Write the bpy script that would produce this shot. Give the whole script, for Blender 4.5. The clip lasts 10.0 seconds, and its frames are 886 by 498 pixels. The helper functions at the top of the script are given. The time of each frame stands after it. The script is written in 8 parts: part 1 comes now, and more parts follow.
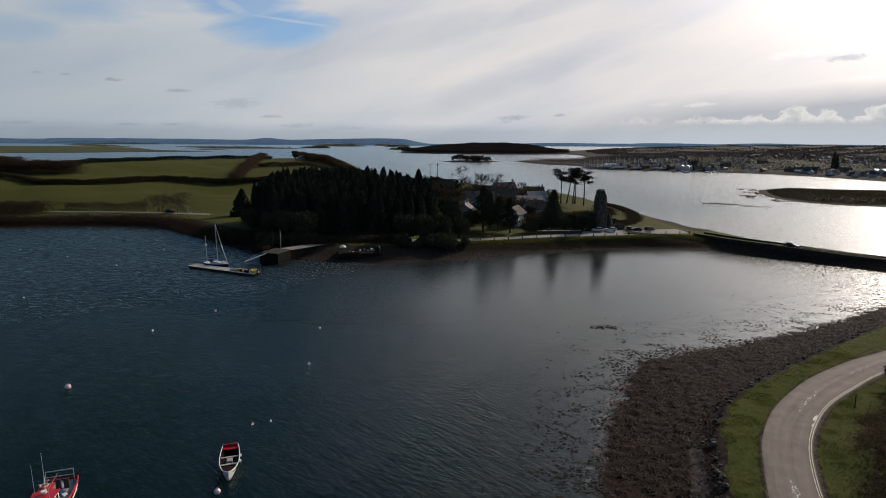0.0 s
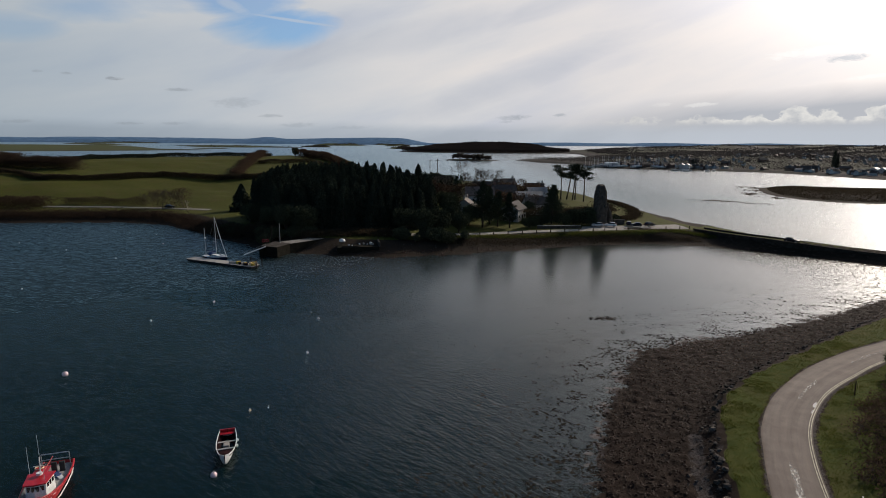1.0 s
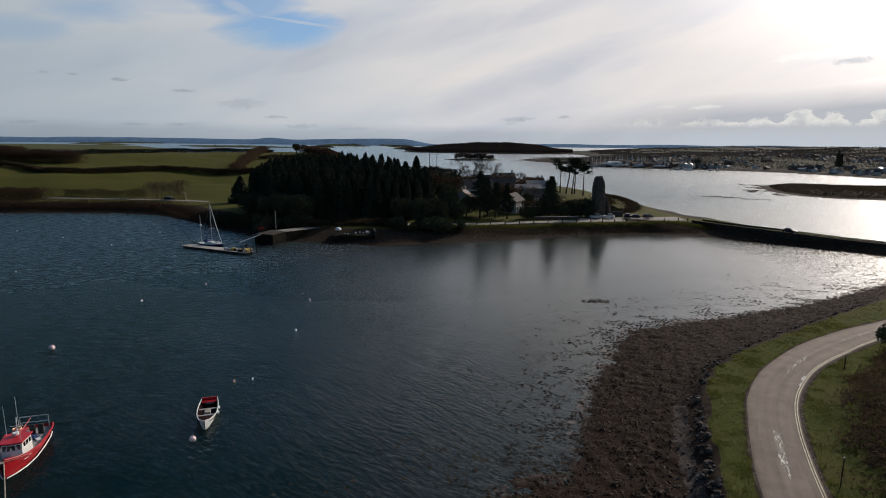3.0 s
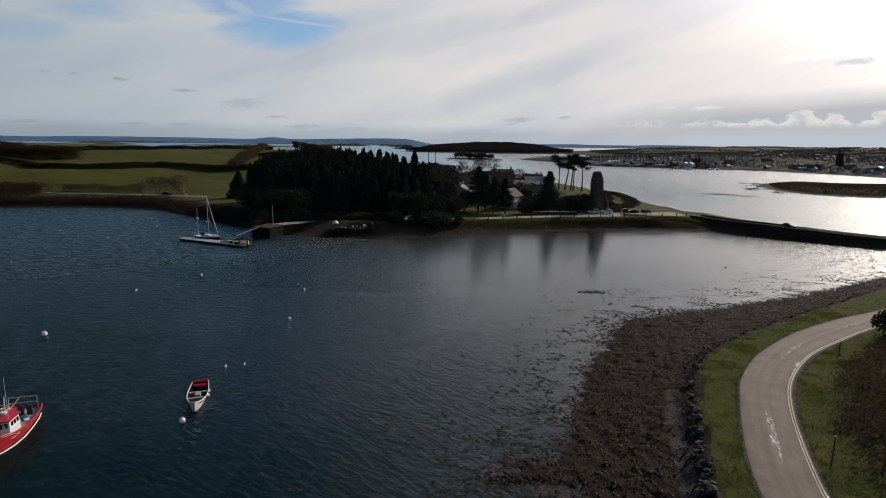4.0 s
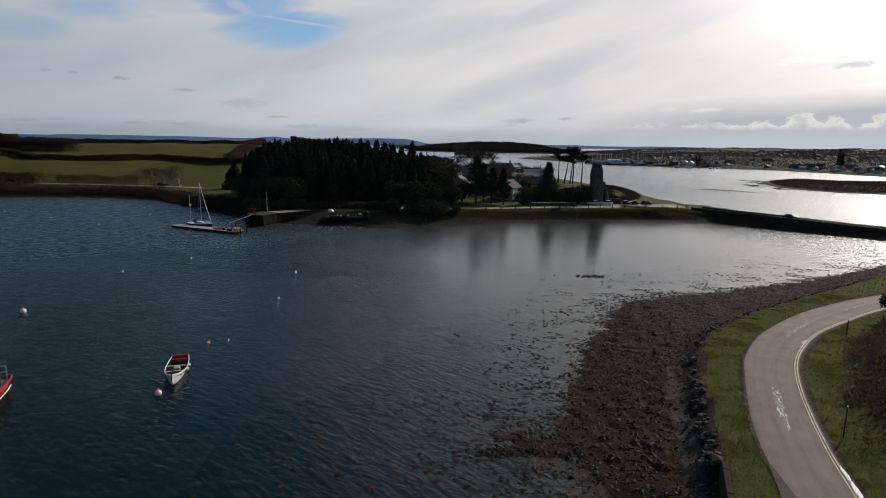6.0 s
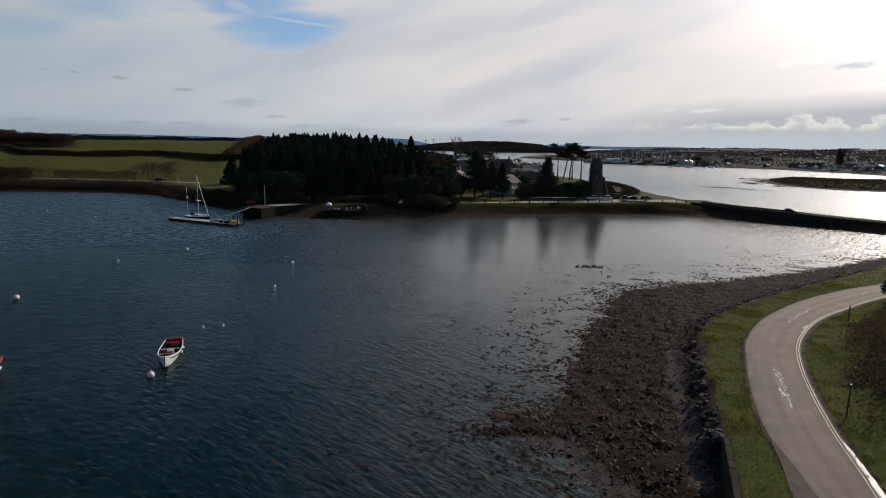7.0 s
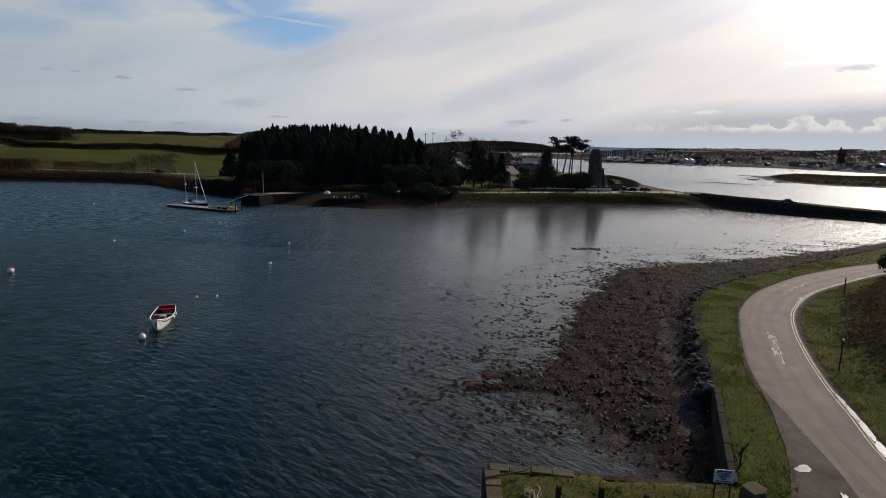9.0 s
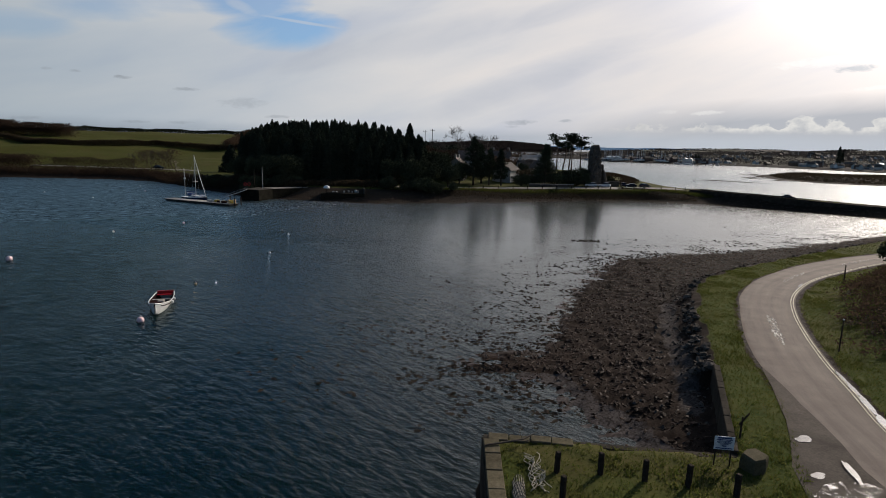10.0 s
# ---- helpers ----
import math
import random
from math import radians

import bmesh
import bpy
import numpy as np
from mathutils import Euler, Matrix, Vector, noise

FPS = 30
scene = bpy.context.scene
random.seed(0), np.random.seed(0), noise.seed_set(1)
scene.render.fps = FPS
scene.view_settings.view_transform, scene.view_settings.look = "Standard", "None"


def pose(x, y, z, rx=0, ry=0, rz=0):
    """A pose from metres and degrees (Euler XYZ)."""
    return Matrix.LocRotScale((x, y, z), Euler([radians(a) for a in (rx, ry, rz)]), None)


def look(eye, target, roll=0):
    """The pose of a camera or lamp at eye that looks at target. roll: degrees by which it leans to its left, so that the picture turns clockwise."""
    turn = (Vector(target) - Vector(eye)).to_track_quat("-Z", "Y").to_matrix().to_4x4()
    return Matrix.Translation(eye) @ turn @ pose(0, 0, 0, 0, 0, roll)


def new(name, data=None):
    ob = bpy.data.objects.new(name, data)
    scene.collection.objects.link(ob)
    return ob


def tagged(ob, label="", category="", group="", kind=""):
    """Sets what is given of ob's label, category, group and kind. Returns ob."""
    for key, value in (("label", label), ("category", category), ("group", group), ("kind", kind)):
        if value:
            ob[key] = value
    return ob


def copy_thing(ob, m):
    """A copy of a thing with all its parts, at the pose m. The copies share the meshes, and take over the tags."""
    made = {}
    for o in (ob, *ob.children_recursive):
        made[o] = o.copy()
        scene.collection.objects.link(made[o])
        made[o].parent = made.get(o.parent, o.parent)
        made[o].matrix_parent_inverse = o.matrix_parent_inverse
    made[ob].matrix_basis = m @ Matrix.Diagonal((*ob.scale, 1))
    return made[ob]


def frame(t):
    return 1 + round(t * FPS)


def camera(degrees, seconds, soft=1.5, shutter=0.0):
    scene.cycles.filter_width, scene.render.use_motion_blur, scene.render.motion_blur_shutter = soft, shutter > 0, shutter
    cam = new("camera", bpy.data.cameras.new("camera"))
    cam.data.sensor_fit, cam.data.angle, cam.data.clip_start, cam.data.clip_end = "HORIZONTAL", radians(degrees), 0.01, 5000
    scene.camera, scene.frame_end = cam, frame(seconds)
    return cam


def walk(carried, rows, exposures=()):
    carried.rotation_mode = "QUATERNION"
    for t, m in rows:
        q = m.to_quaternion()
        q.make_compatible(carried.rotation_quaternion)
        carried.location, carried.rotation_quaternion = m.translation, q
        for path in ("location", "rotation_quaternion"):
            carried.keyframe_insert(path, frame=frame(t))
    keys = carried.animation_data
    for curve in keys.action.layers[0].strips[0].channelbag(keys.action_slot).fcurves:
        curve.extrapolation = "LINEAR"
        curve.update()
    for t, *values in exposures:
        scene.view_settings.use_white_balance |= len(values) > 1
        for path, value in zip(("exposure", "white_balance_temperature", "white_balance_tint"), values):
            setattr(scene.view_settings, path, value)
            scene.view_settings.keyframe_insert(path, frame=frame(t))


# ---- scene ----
cam = camera(76.2, 10.0, 0.9)
PATH = [
    (0, (0.294, -0.597, 34.815), (0.244, 2.349, 34.252), 0.3),
    (0.5, (0.298, -0.634, 34.002), (0.247, 2.311, 33.439), 0.2),
    (1, (0.525, -0.622, 33.09), (0.474, 2.324, 32.525), 0.4),
    (1.5, (0.927, -0.66, 32.16), (0.871, 2.287, 31.598), 0.4),
    (2, (1.494, -0.66, 31.227), (1.434, 2.286, 30.665), 0.5),
    (2.5, (2.147, -0.76, 30.303), (2.08, 2.186, 29.744), 0.5),
    (4, (3.723, -0.903, 27.437), (3.651, 2.045, 26.881), 0.7),
    (4.5, (4.027, -0.498, 26.565), (3.954, 2.448, 26.008), 0.7),
    (5, (4.288, 0.074, 25.537), (4.215, 3.019, 24.981), 0.8),
    (5.5, (4.469, 0.679, 24.622), (4.396, 3.627, 24.069), 0.9),
    (7, (4.825, 1.572, 21.686), (4.758, 4.519, 21.135), 1.1),
    (7.5, (4.929, 1.542, 20.806), (4.862, 4.491, 20.259), 1.1),
    (8, (5.16, 1.4, 19.902), (5.091, 4.348, 19.355), 1.2),
    (8.5, (5.418, 1.273, 19.098), (5.348, 4.223, 18.55), 1.2),
    (9, (5.671, 1.137, 18.245), (5.599, 4.086, 17.697), 1.3),
    (9.5, (5.76, 1.062, 17.466), (5.69, 4.011, 16.922), 1.4),
    (10, (5.716, 0.987, 16.712), (5.647, 3.936, 16.165), 1.4),
]
walk(cam, [(t, look(eye, target, roll)) for t, eye, target, roll in PATH])

# ---------------------------------------------------------------- light
SUN_AZ, SUN_EL = radians(42.0), radians(28.0)      # azimuth to the right of +y
SUN_DIR = Vector((math.sin(SUN_AZ) * math.cos(SUN_EL), math.cos(SUN_AZ) * math.cos(SUN_EL), math.sin(SUN_EL)))
scene.view_settings.exposure = 0.0


def build_world():
    world = bpy.data.worlds.new("sky")
    scene.world = world
    world.use_nodes = True
    nt = world.node_tree
    nt.nodes.clear()
    N, L = nt.nodes.new, nt.links.new

    def math_node(op, a, b=None, c=None):
        n = N("ShaderNodeMath")
        n.operation = op
        for i, v in enumerate((a, b, c)):
            if v is None:
                continue
            if isinstance(v, (int, float)):
                n.inputs[i].default_value = v
            else:
                L(v, n.inputs[i])
        return n.outputs[0]

    def ramp(fac, stops):
        n = N("ShaderNodeValToRGB")
        el = n.color_ramp.elements
        while len(el) < len(stops):
            el.new(0.5)
        for e, (p, c) in zip(el, stops):
            e.position, e.color = p, (*c, 1)
        L(fac, n.inputs[0])
        return n.outputs[0]

    def mix(fac, a, b, kind="MIX"):
        n = N("ShaderNodeMix")
        n.data_type, n.blend_type = "RGBA", kind
        for sock, v in ((n.inputs[0], fac), (n.inputs[6], a), (n.inputs[7], b)):
            if isinstance(v, (int, float)):
                sock.default_value = v
            elif isinstance(v, tuple):
                sock.default_value = (*v, 1)
            else:
                L(v, sock)
        return n.outputs[2]

    coord = N("ShaderNodeTexCoord").outputs["Generated"]
    sep = N("ShaderNodeSeparateXYZ")
    L(coord, sep.inputs[0])
    x, y, z = sep.outputs
    az = math_node("ARCTAN2", x, y)
    el = math_node("ARCSINE", z)

    def noise(sx, sy, detail, rough, off=(0, 0), dist=0.0, tilt=0.0, lift=0.0):
        c = N("ShaderNodeCombineXYZ")
        L(az, c.inputs[0])
        L(math_node("ADD", el, lift), c.inputs[1])
        m = N("ShaderNodeMapping")
        m.inputs["Rotation"].default_value = (0, 0, -tilt)
        L(c.outputs[0], m.inputs[0])
        k = N("ShaderNodeMapping")
        k.inputs["Scale"].default_value = (sx, sy, 1)
        k.inputs["Location"].default_value = (*off, 0)
        L(m.outputs[0], k.inputs[0])
        n = N("ShaderNodeTexNoise")
        n.inputs["Scale"].default_value, n.inputs["Detail"].default_value = 1.0, detail
        n.inputs["Roughness"].default_value, n.inputs["Distortion"].default_value = rough, dist
        L(k.outputs[0], n.inputs["Vector"])
        return n.outputs[0]

    def scaled(color, value):
        n = N("ShaderNodeVectorMath")
        n.operation = "SCALE"
        if isinstance(color, tuple):
            n.inputs[0].default_value = color
        else:
            L(color, n.inputs[0])
        if isinstance(value, (int, float)):
            n.inputs[3].default_value = value
        else:
            L(value, n.inputs[3])
        return n.outputs[0]

    sky = N("ShaderNodeTexSky")
    sky.sky_type, sky.sun_disc = "NISHITA", False
    sky.sun_elevation, sky.sun_rotation = SUN_EL, SUN_AZ
    sky.air_density, sky.dust_density = 1.0, 1.2
    dot = N("ShaderNodeVectorMath")
    dot.operation = "DOT_PRODUCT"
    L(coord, dot.inputs[0])
    dot.inputs[1].default_value = SUN_DIR
    toward = math_node("MAXIMUM", dot.outputs["Value"], 0.0)
    half = math_node("MULTIPLY", math_node("ADD", dot.outputs["Value"], 1.0), 0.5)
    glow = math_node("POWER", half, 1.7)
    aureole = math_node("POWER", toward, 150.0)
    # high veil of cloud, lit through from the sun's side, in long soft tilted bands
    band = noise(1.5, 7.5, 5, 0.5, (2.3, 0.6), 0.3, radians(17))
    wisp = noise(3.5, 13.0, 6, 0.55, (7.1, 3.2), 0.5, radians(12))
    soft = math_node("ADD", math_node("MULTIPLY", band, 0.7), math_node("MULTIPLY", wisp, 0.3))
    tone = ramp(soft, [(0.30, (0.84, 0.84, 0.84)), (0.5, (1, 1, 1)), (0.68, (1.12, 1.12, 1.12))])
    lum = math_node("ADD", SKY_BASE, math_node("MULTIPLY", glow, SKY_GLOW))
    lum = math_node("MULTIPLY", lum, tone)
    lum = math_node("ADD", lum, math_node("MULTIPLY", aureole, SKY_AUREOLE))
    lum = math_node("ADD", lum, math_node("MULTIPLY", math_node("POWER", toward, 30.0), SKY_WIDE))
    tint = mix(glow, (0.63, 0.925, 1.20), (1.075, 0.985, 0.94))
    cast = ramp(soft, [(0.34, (0.91, 0.96, 1.06)), (0.5, (1, 1, 1)), (0.66, (1.05, 1.0, 0.945))])
    veil = scaled(mix(1.0, tint, cast, "MULTIPLY"), lum)
    # clear sky shows through rents in the veil, and overhead
    def puff(a, e, w, h, tilt=0.0, rag=1.6, rough=None, inner=0.15):
        """A soft ragged oval patch of sky about azimuth a, elevation e (degrees)."""
        dx, dy = math_node("SUBTRACT", az, radians(a)), math_node("SUBTRACT", el, radians(e))
        c, t = math.cos(radians(tilt)), math.sin(radians(tilt))
        u = math_node("ADD", math_node("MULTIPLY", dx, c / radians(w)), math_node("MULTIPLY", dy, t / radians(w)))
        v = math_node("ADD", math_node("MULTIPLY", dx, -t / radians(h)), math_node("MULTIPLY", dy, c / radians(h)))
        q = math_node("ADD", math_node("MULTIPLY", u, u), math_node("MULTIPLY", v, v))
        q = math_node("ADD", q, math_node("MULTIPLY", math_node("SUBTRACT", wisp if rough is None else rough, 0.5), rag))
        return ramp(q, [(inner, (1, 1, 1)), (1.0, (0, 0, 0))])

    def most(items):
        res = items[0]
        for it in items[1:]:
            res = math_node("MAXIMUM", res, it)
        return res

    def part_of(mask, k):
        return math_node("MULTIPLY", mask, k)

    feather = noise(9.0, 22.0, 6, 0.6, (3.1, 5.2), 0.6, radians(20))
    shred = noise(55.0, 150.0, 6, 0.68, (2.1, 7.7), 0.8)
    low = math_node("MINIMUM", lum, 7.9)
    rents = most([part_of(puff(-17.6, 10.0, 6.0, 1.9, 6, 2.6), 0.85), part_of(puff(-21.5, 12.6, 7.5, 2.4, -8, 3.0), 0.72), part_of(puff(-29.0, 11.0, 8.0, 1.6, 8, 3.0), 0.45), part_of(puff(-38.0, 8.4, 5.0, 1.3, 4, 3.0), 0.38)])
    over = ramp(z, [(0.225, (0, 0, 0)), (0.36, (1, 1, 1))])
    thick = N("ShaderNodeMapRange")
    thick.interpolation_type = "SMOOTHSTEP"
    for key, val in (("From Min", 0.5), ("From Max", 0.86), ("To Min", 1.0), ("To Max", 0.08)):
        thick.inputs[key].default_value = val
    L(toward, thick.inputs["Value"])
    over = math_node("MULTIPLY", over, thick.outputs[0])
    high = math_node("MULTIPLY", ramp(z, [(0.37, (0, 0, 0)), (0.56, (0.85, 0.85, 0.85))]), math_node("SUBTRACT", 1.0, math_node("POWER", toward, 9.0)))
    over = math_node("MAXIMUM", over, high)
    blue = mix(1.0, sky.outputs[0], (0.66, 0.94, 1.25), "MULTIPLY")
    col = mix(over, veil, scaled(mix(1.0, blue, (0.86, 1.04, 0.98), "MULTIPLY"), SKY_CLEAR * 0.72))
    col = mix(rents, col, scaled(blue, SKY_CLEAR))
    trail = most([part_of(puff(-15.2, 10.75, 4.2, 0.16, -5, 0.5, feather), 0.5), part_of(puff(-20.2, 11.5, 1.8, 0.5, -20, 2.0, feather), 0.35)])
    col = mix(trail, col, scaled((0.95, 0.99, 1.05), math_node("MULTIPLY", lum, 1.0)))
    # lavender furrows in the veil
    furrow = most([part_of(puff(6.5, 6.2, 13.0, 1.7, 20, 1.8, None, 0.0), 0.5), part_of(puff(-5.0, 9.5, 14.0, 1.6, 14, 2.4, None, 0.0), 0.3), part_of(puff(9.0, 12.5, 7.0, 1.1, 18, 1.0), 0.35)])
    col = mix(furrow, col, scaled((0.89, 0.945, 1.08), math_node("MULTIPLY", lum, 0.78)))
    # grey bank under the sun, then a cumulus row before it, grey beneath and white along the tops
    top_line = math_node("ADD", math_node("MULTIPLY", math_node("SUBTRACT", az, radians(14.0)), 0.075), radians(3.4))
    lower = math_node("SUBTRACT", math_node("ADD", top_line, math_node("MULTIPLY", math_node("SUBTRACT", wisp, 0.5), radians(2.2))), el)
    bank = ramp(math_node("MULTIPLY", lower, 18.0), [(0.0, (0, 0, 0)), (0.55, (1, 1, 1))])
    bank = math_node("MULTIPLY", bank, ramp(math_node("MULTIPLY", az, 1.0), [(0.08, (0, 0, 0)), (0.42, (1, 1, 1))]))
    col = mix(part_of(bank, 0.92), col, scaled((0.905, 0.955, 1.05), math_node("MULTIPLY", low, 0.62)))
    heap = noise(15.0, 26.0, 7, 0.62, (4.4, 0.0), 0.3)
    knob = noise(46.0, 60.0, 4, 0.6, (1.4, 2.0), 0.2)
    wave = math_node("ADD", math_node("MULTIPLY", math_node("SUBTRACT", heap, 0.5), radians(1.7)), math_node("MULTIPLY", math_node("SUBTRACT", knob, 0.5), radians(1.9)))

    def hump(a, w, h):
        d = math_node("DIVIDE", math_node("SUBTRACT", az, radians(a)), radians(w))
        return math_node("MULTIPLY", math_node("POWER", 2.718, math_node("MULTIPLY", math_node("MULTIPLY", d, d), -1.0)), radians(h))

    crown = most([hump(25.0, 2.0, 0.75), hump(27.4, 1.5, 1.05), hump(30.3, 1.9, 1.35), hump(32.6, 1.2, 1.15), hump(36.4, 2.0, 1.7), hump(41.0, 3.0, 1.4), hump(17.5, 3.2, 0.55), hump(22.0, 1.6, 0.6)])
    depth = math_node("SUBTRACT", math_node("ADD", math_node("ADD", crown, radians(1.55)), wave), el)
    cum = ramp(math_node("MULTIPLY", depth, 60.0), [(0.0, (0, 0, 0)), (0.22, (1, 1, 1))])
    cum = math_node("MULTIPLY", cum, ramp(math_node("MULTIPLY", math_node("SUBTRACT", el, radians(1.45)), 60.0), [(0.0, (0, 0, 0)), (0.45, (1, 1, 1))]))
    cum = math_node("MULTIPLY", cum, ramp(math_node("MULTIPLY", crown, 60.0), [(0.12, (0, 0, 0)), (0.7, (1, 1, 1))]))
    shade = ramp(math_node("ADD", math_node("MULTIPLY", depth, 26.0), math_node("MULTIPLY", math_node("SUBTRACT", knob, 0.5), 1.4)), [(0.05, (0, 0, 0)), (0.75, (1, 1, 1))])
    col = mix(part_of(cum, 0.9), col, mix(shade, scaled((1.0, 0.985, 0.95), math_node("MULTIPLY", low, 0.98)), scaled((0.93, 0.955, 1.0), math_node("MULTIPLY", low, 0.70))))
    white = most([puff(31.6, 7.35, 4.6, 0.45, 3, 3.2, shred), part_of(puff(36.5, 7.4, 3.0, 0.5, 3, 3.2, shred), 1.0), part_of(puff(22.6, 3.3, 1.6, 0.22, 4, 3.0, shred), 0.8), part_of(puff(35.0, 5.2, 1.8, 0.2, 5, 3.0, shred), 0.7), part_of(puff(19.6, 3.4, 1.0, 0.22, 4, 3.0, shred), 0.5)])
    col = mix(part_of(white, 0.6), col, scaled((1.0, 0.99, 0.965), math_node("MULTIPLY", lum, 1.12)))
    # small dark scraps adrift under the veil
    bits = most([part_of(puff(a, e, w * 0.9, h, 2, 3.6, shred, 0.0), k * 0.8) for a, e, w, h, k in ((33.4, 6.7, 1.7, 0.30, 0.8), (5.8, 2.25, 2.0, 0.30, 0.75), (5.2, 1.85, 1.2, 0.15, 0.5), (10.3, 2.5, 0.9, 0.17, 0.7), (-30.4, 5.0, 0.9, 0.17, 0.8), (-25.5, 4.3, 1.3, 0.17, 0.7),
                 (-20.6, 3.3, 2.6, 0.5, 0.4), (-17.6, 2.2, 1.4, 0.17, 0.6), (-29.6, 1.3, 1.3, 0.14, 0.6), (-26.1, 1.35, 1.3, 0.17, 0.6), (-15.0, 1.4, 2.2, 0.25, 0.5), (-37.4, 1.3, 1.6, 0.16, 0.5), (-35.7, 5.25, 0.5, 0.14, 0.5), (-33.8, 5.2, 0.5, 0.14, 0.5), (-10.0, 1.2, 2.4, 0.2, 0.4))])
    col = mix(bits, col, scaled((0.84, 0.92, 1.02), math_node("MULTIPLY", lum, 0.62)))
    # blue-grey murk along the horizon
    murk = ramp(math_node("ADD", el, math_node("MULTIPLY", math_node("SUBTRACT", feather, 0.5), 0.012)), [(0.0, (0.9, 0.9, 0.9)), (0.016, (0.72, 0.72, 0.72)), (0.030, (0, 0, 0))])
    col = mix(murk, col, scaled(mix(glow, (0.74, 0.95, 1.16), (0.90, 0.955, 1.05)), math_node("MULTIPLY", low, 0.74)))
    bg = N("ShaderNodeBackground")
    L(col, bg.inputs[0])
    bg.inputs[1].default_value = 0.1
    out = N("ShaderNodeOutputWorld")
    L(bg.outputs[0], out.inputs[0])


SKY_BASE, SKY_GLOW, SKY_WIDE, SKY_AUREOLE, SKY_CLEAR = 1.9, 6.2, 27.0, 110.0, 0.9
build_world()
sun = new("sun", bpy.data.lights.new("sun", "SUN"))
sun.data.energy, sun.data.angle, sun.data.color = 3.3, radians(0.55), (1.0, 0.87, 0.73)
sun.matrix_world = look(SUN_DIR * 400, (0, 0, 0))


# ---------------------------------------------------------------- materials
def material(name):
    m = bpy.data.materials.new(name)
    m.use_nodes = True
    return m, m.node_tree, m.node_tree.nodes["Principled BSDF"]


def turned(nt, vec, rot, stretch):
    """Coordinates turned about z, then stretched along the turned axes."""
    a, b = nt.nodes.new("ShaderNodeMapping"), nt.nodes.new("ShaderNodeMapping")
    a.inputs["Rotation"].default_value, b.inputs["Scale"].default_value = (0, 0, rot), stretch
    nt.links.new(vec, a.inputs[0])
    nt.links.new(a.outputs[0], b.inputs[0])
    return b.outputs[0]


def tex_noise(nt, vec, scale, detail=5, rough=0.6, stretch=(1, 1, 1), rot=0.0, dist=0.0):
    if stretch != (1, 1, 1) or rot:
        mp = nt.nodes.new("ShaderNodeMapping")
        mp.inputs["Scale"].default_value = stretch
        mp.inputs["Rotation"].default_value = (0, 0, rot)
        nt.links.new(vec, mp.inputs[0])
        vec = mp.outputs[0]
    n = nt.nodes.new("ShaderNodeTexNoise")
    n.inputs["Scale"].default_value, n.inputs["Detail"].default_value = scale, detail
    n.inputs["Roughness"].default_value, n.inputs["Distortion"].default_value = rough, dist
    nt.links.new(vec, n.inputs["Vector"])
    return n.outputs[0]


def color_ramp(nt, fac, stops):
    n = nt.nodes.new("ShaderNodeValToRGB")
    el = n.color_ramp.elements
    while len(el) < len(stops):
        el.new(0.5)
    for e, (p, c) in zip(el, stops):
        e.position, e.color = p, (*c, 1)
    nt.links.new(fac, n.inputs[0])
    return n.outputs[0]


def mix_color(nt, fac, a, b, kind="MIX"):
    n = nt.nodes.new("ShaderNodeMix")
    n.data_type, n.blend_type = "RGBA", kind
    for sock, v in ((n.inputs[0], fac), (n.inputs[6], a), (n.inputs[7], b)):
        if isinstance(v, (int, float)):
            sock.default_value = v
        elif isinstance(v, tuple):
            sock.default_value = (*v, 1)
        else:
            nt.links.new(v, sock)
    return n.outputs[2]


def calc(nt, op, a, b=0.0):
    n = nt.nodes.new("ShaderNodeMath")
    n.operation = op
    for i, v in enumerate((a, b)):
        if isinstance(v, (int, float)):
            n.inputs[i].default_value = v
        else:
            nt.links.new(v, n.inputs[i])
    return n.outputs[0]


def add_bump(nt, bsdf, height, strength, distance):
    b = nt.nodes.new("ShaderNodeBump")
    b.inputs["Strength"].default_value, b.inputs["Distance"].default_value = strength, distance
    nt.links.new(height, b.inputs["Height"])
    nt.links.new(b.outputs[0], bsdf.inputs["Normal"])


def surface(name, dark, light, scale=1.0, rough=0.8, bump=0.3, fine=9.0, world=False, metal=0.0, vary=0.0, spec=0.3, dist=0.02):
    """A weathered surface: broad stains, fine grain and relief."""
    m, nt, bsdf = material(name)
    if world:
        vec = nt.nodes.new("ShaderNodeNewGeometry").outputs["Position"]
    else:
        vec = nt.nodes.new("ShaderNodeTexCoord").outputs["Object"]
    broad = tex_noise(nt, vec, scale, 4, 0.6)
    grain = tex_noise(nt, vec, scale * fine, 5, 0.65)
    col = color_ramp(nt, broad, [(0.3, dark), (0.7, light)])
    g = color_ramp(nt, grain, [(0.25, (0.68, 0.68, 0.68)), (0.75, (1.25, 1.25, 1.25))])
    col = mix_color(nt, 1.0, col, g, "MULTIPLY")
    if vary:
        rnd = nt.nodes.new("ShaderNodeObjectInfo").outputs["Random"]
        v = color_ramp(nt, rnd, [(0.0, (1 - vary,) * 3), (1.0, (1 + vary,) * 3)])
        col = mix_color(nt, 1.0, col, v, "MULTIPLY")
    nt.links.new(col, bsdf.inputs["Base Color"])
    bsdf.inputs["Roughness"].default_value, bsdf.inputs["Metallic"].default_value = rough, metal
    bsdf.inputs["Specular IOR Level"].default_value = spec
    if bump:
        add_bump(nt, bsdf, grain, bump, dist)
    return m


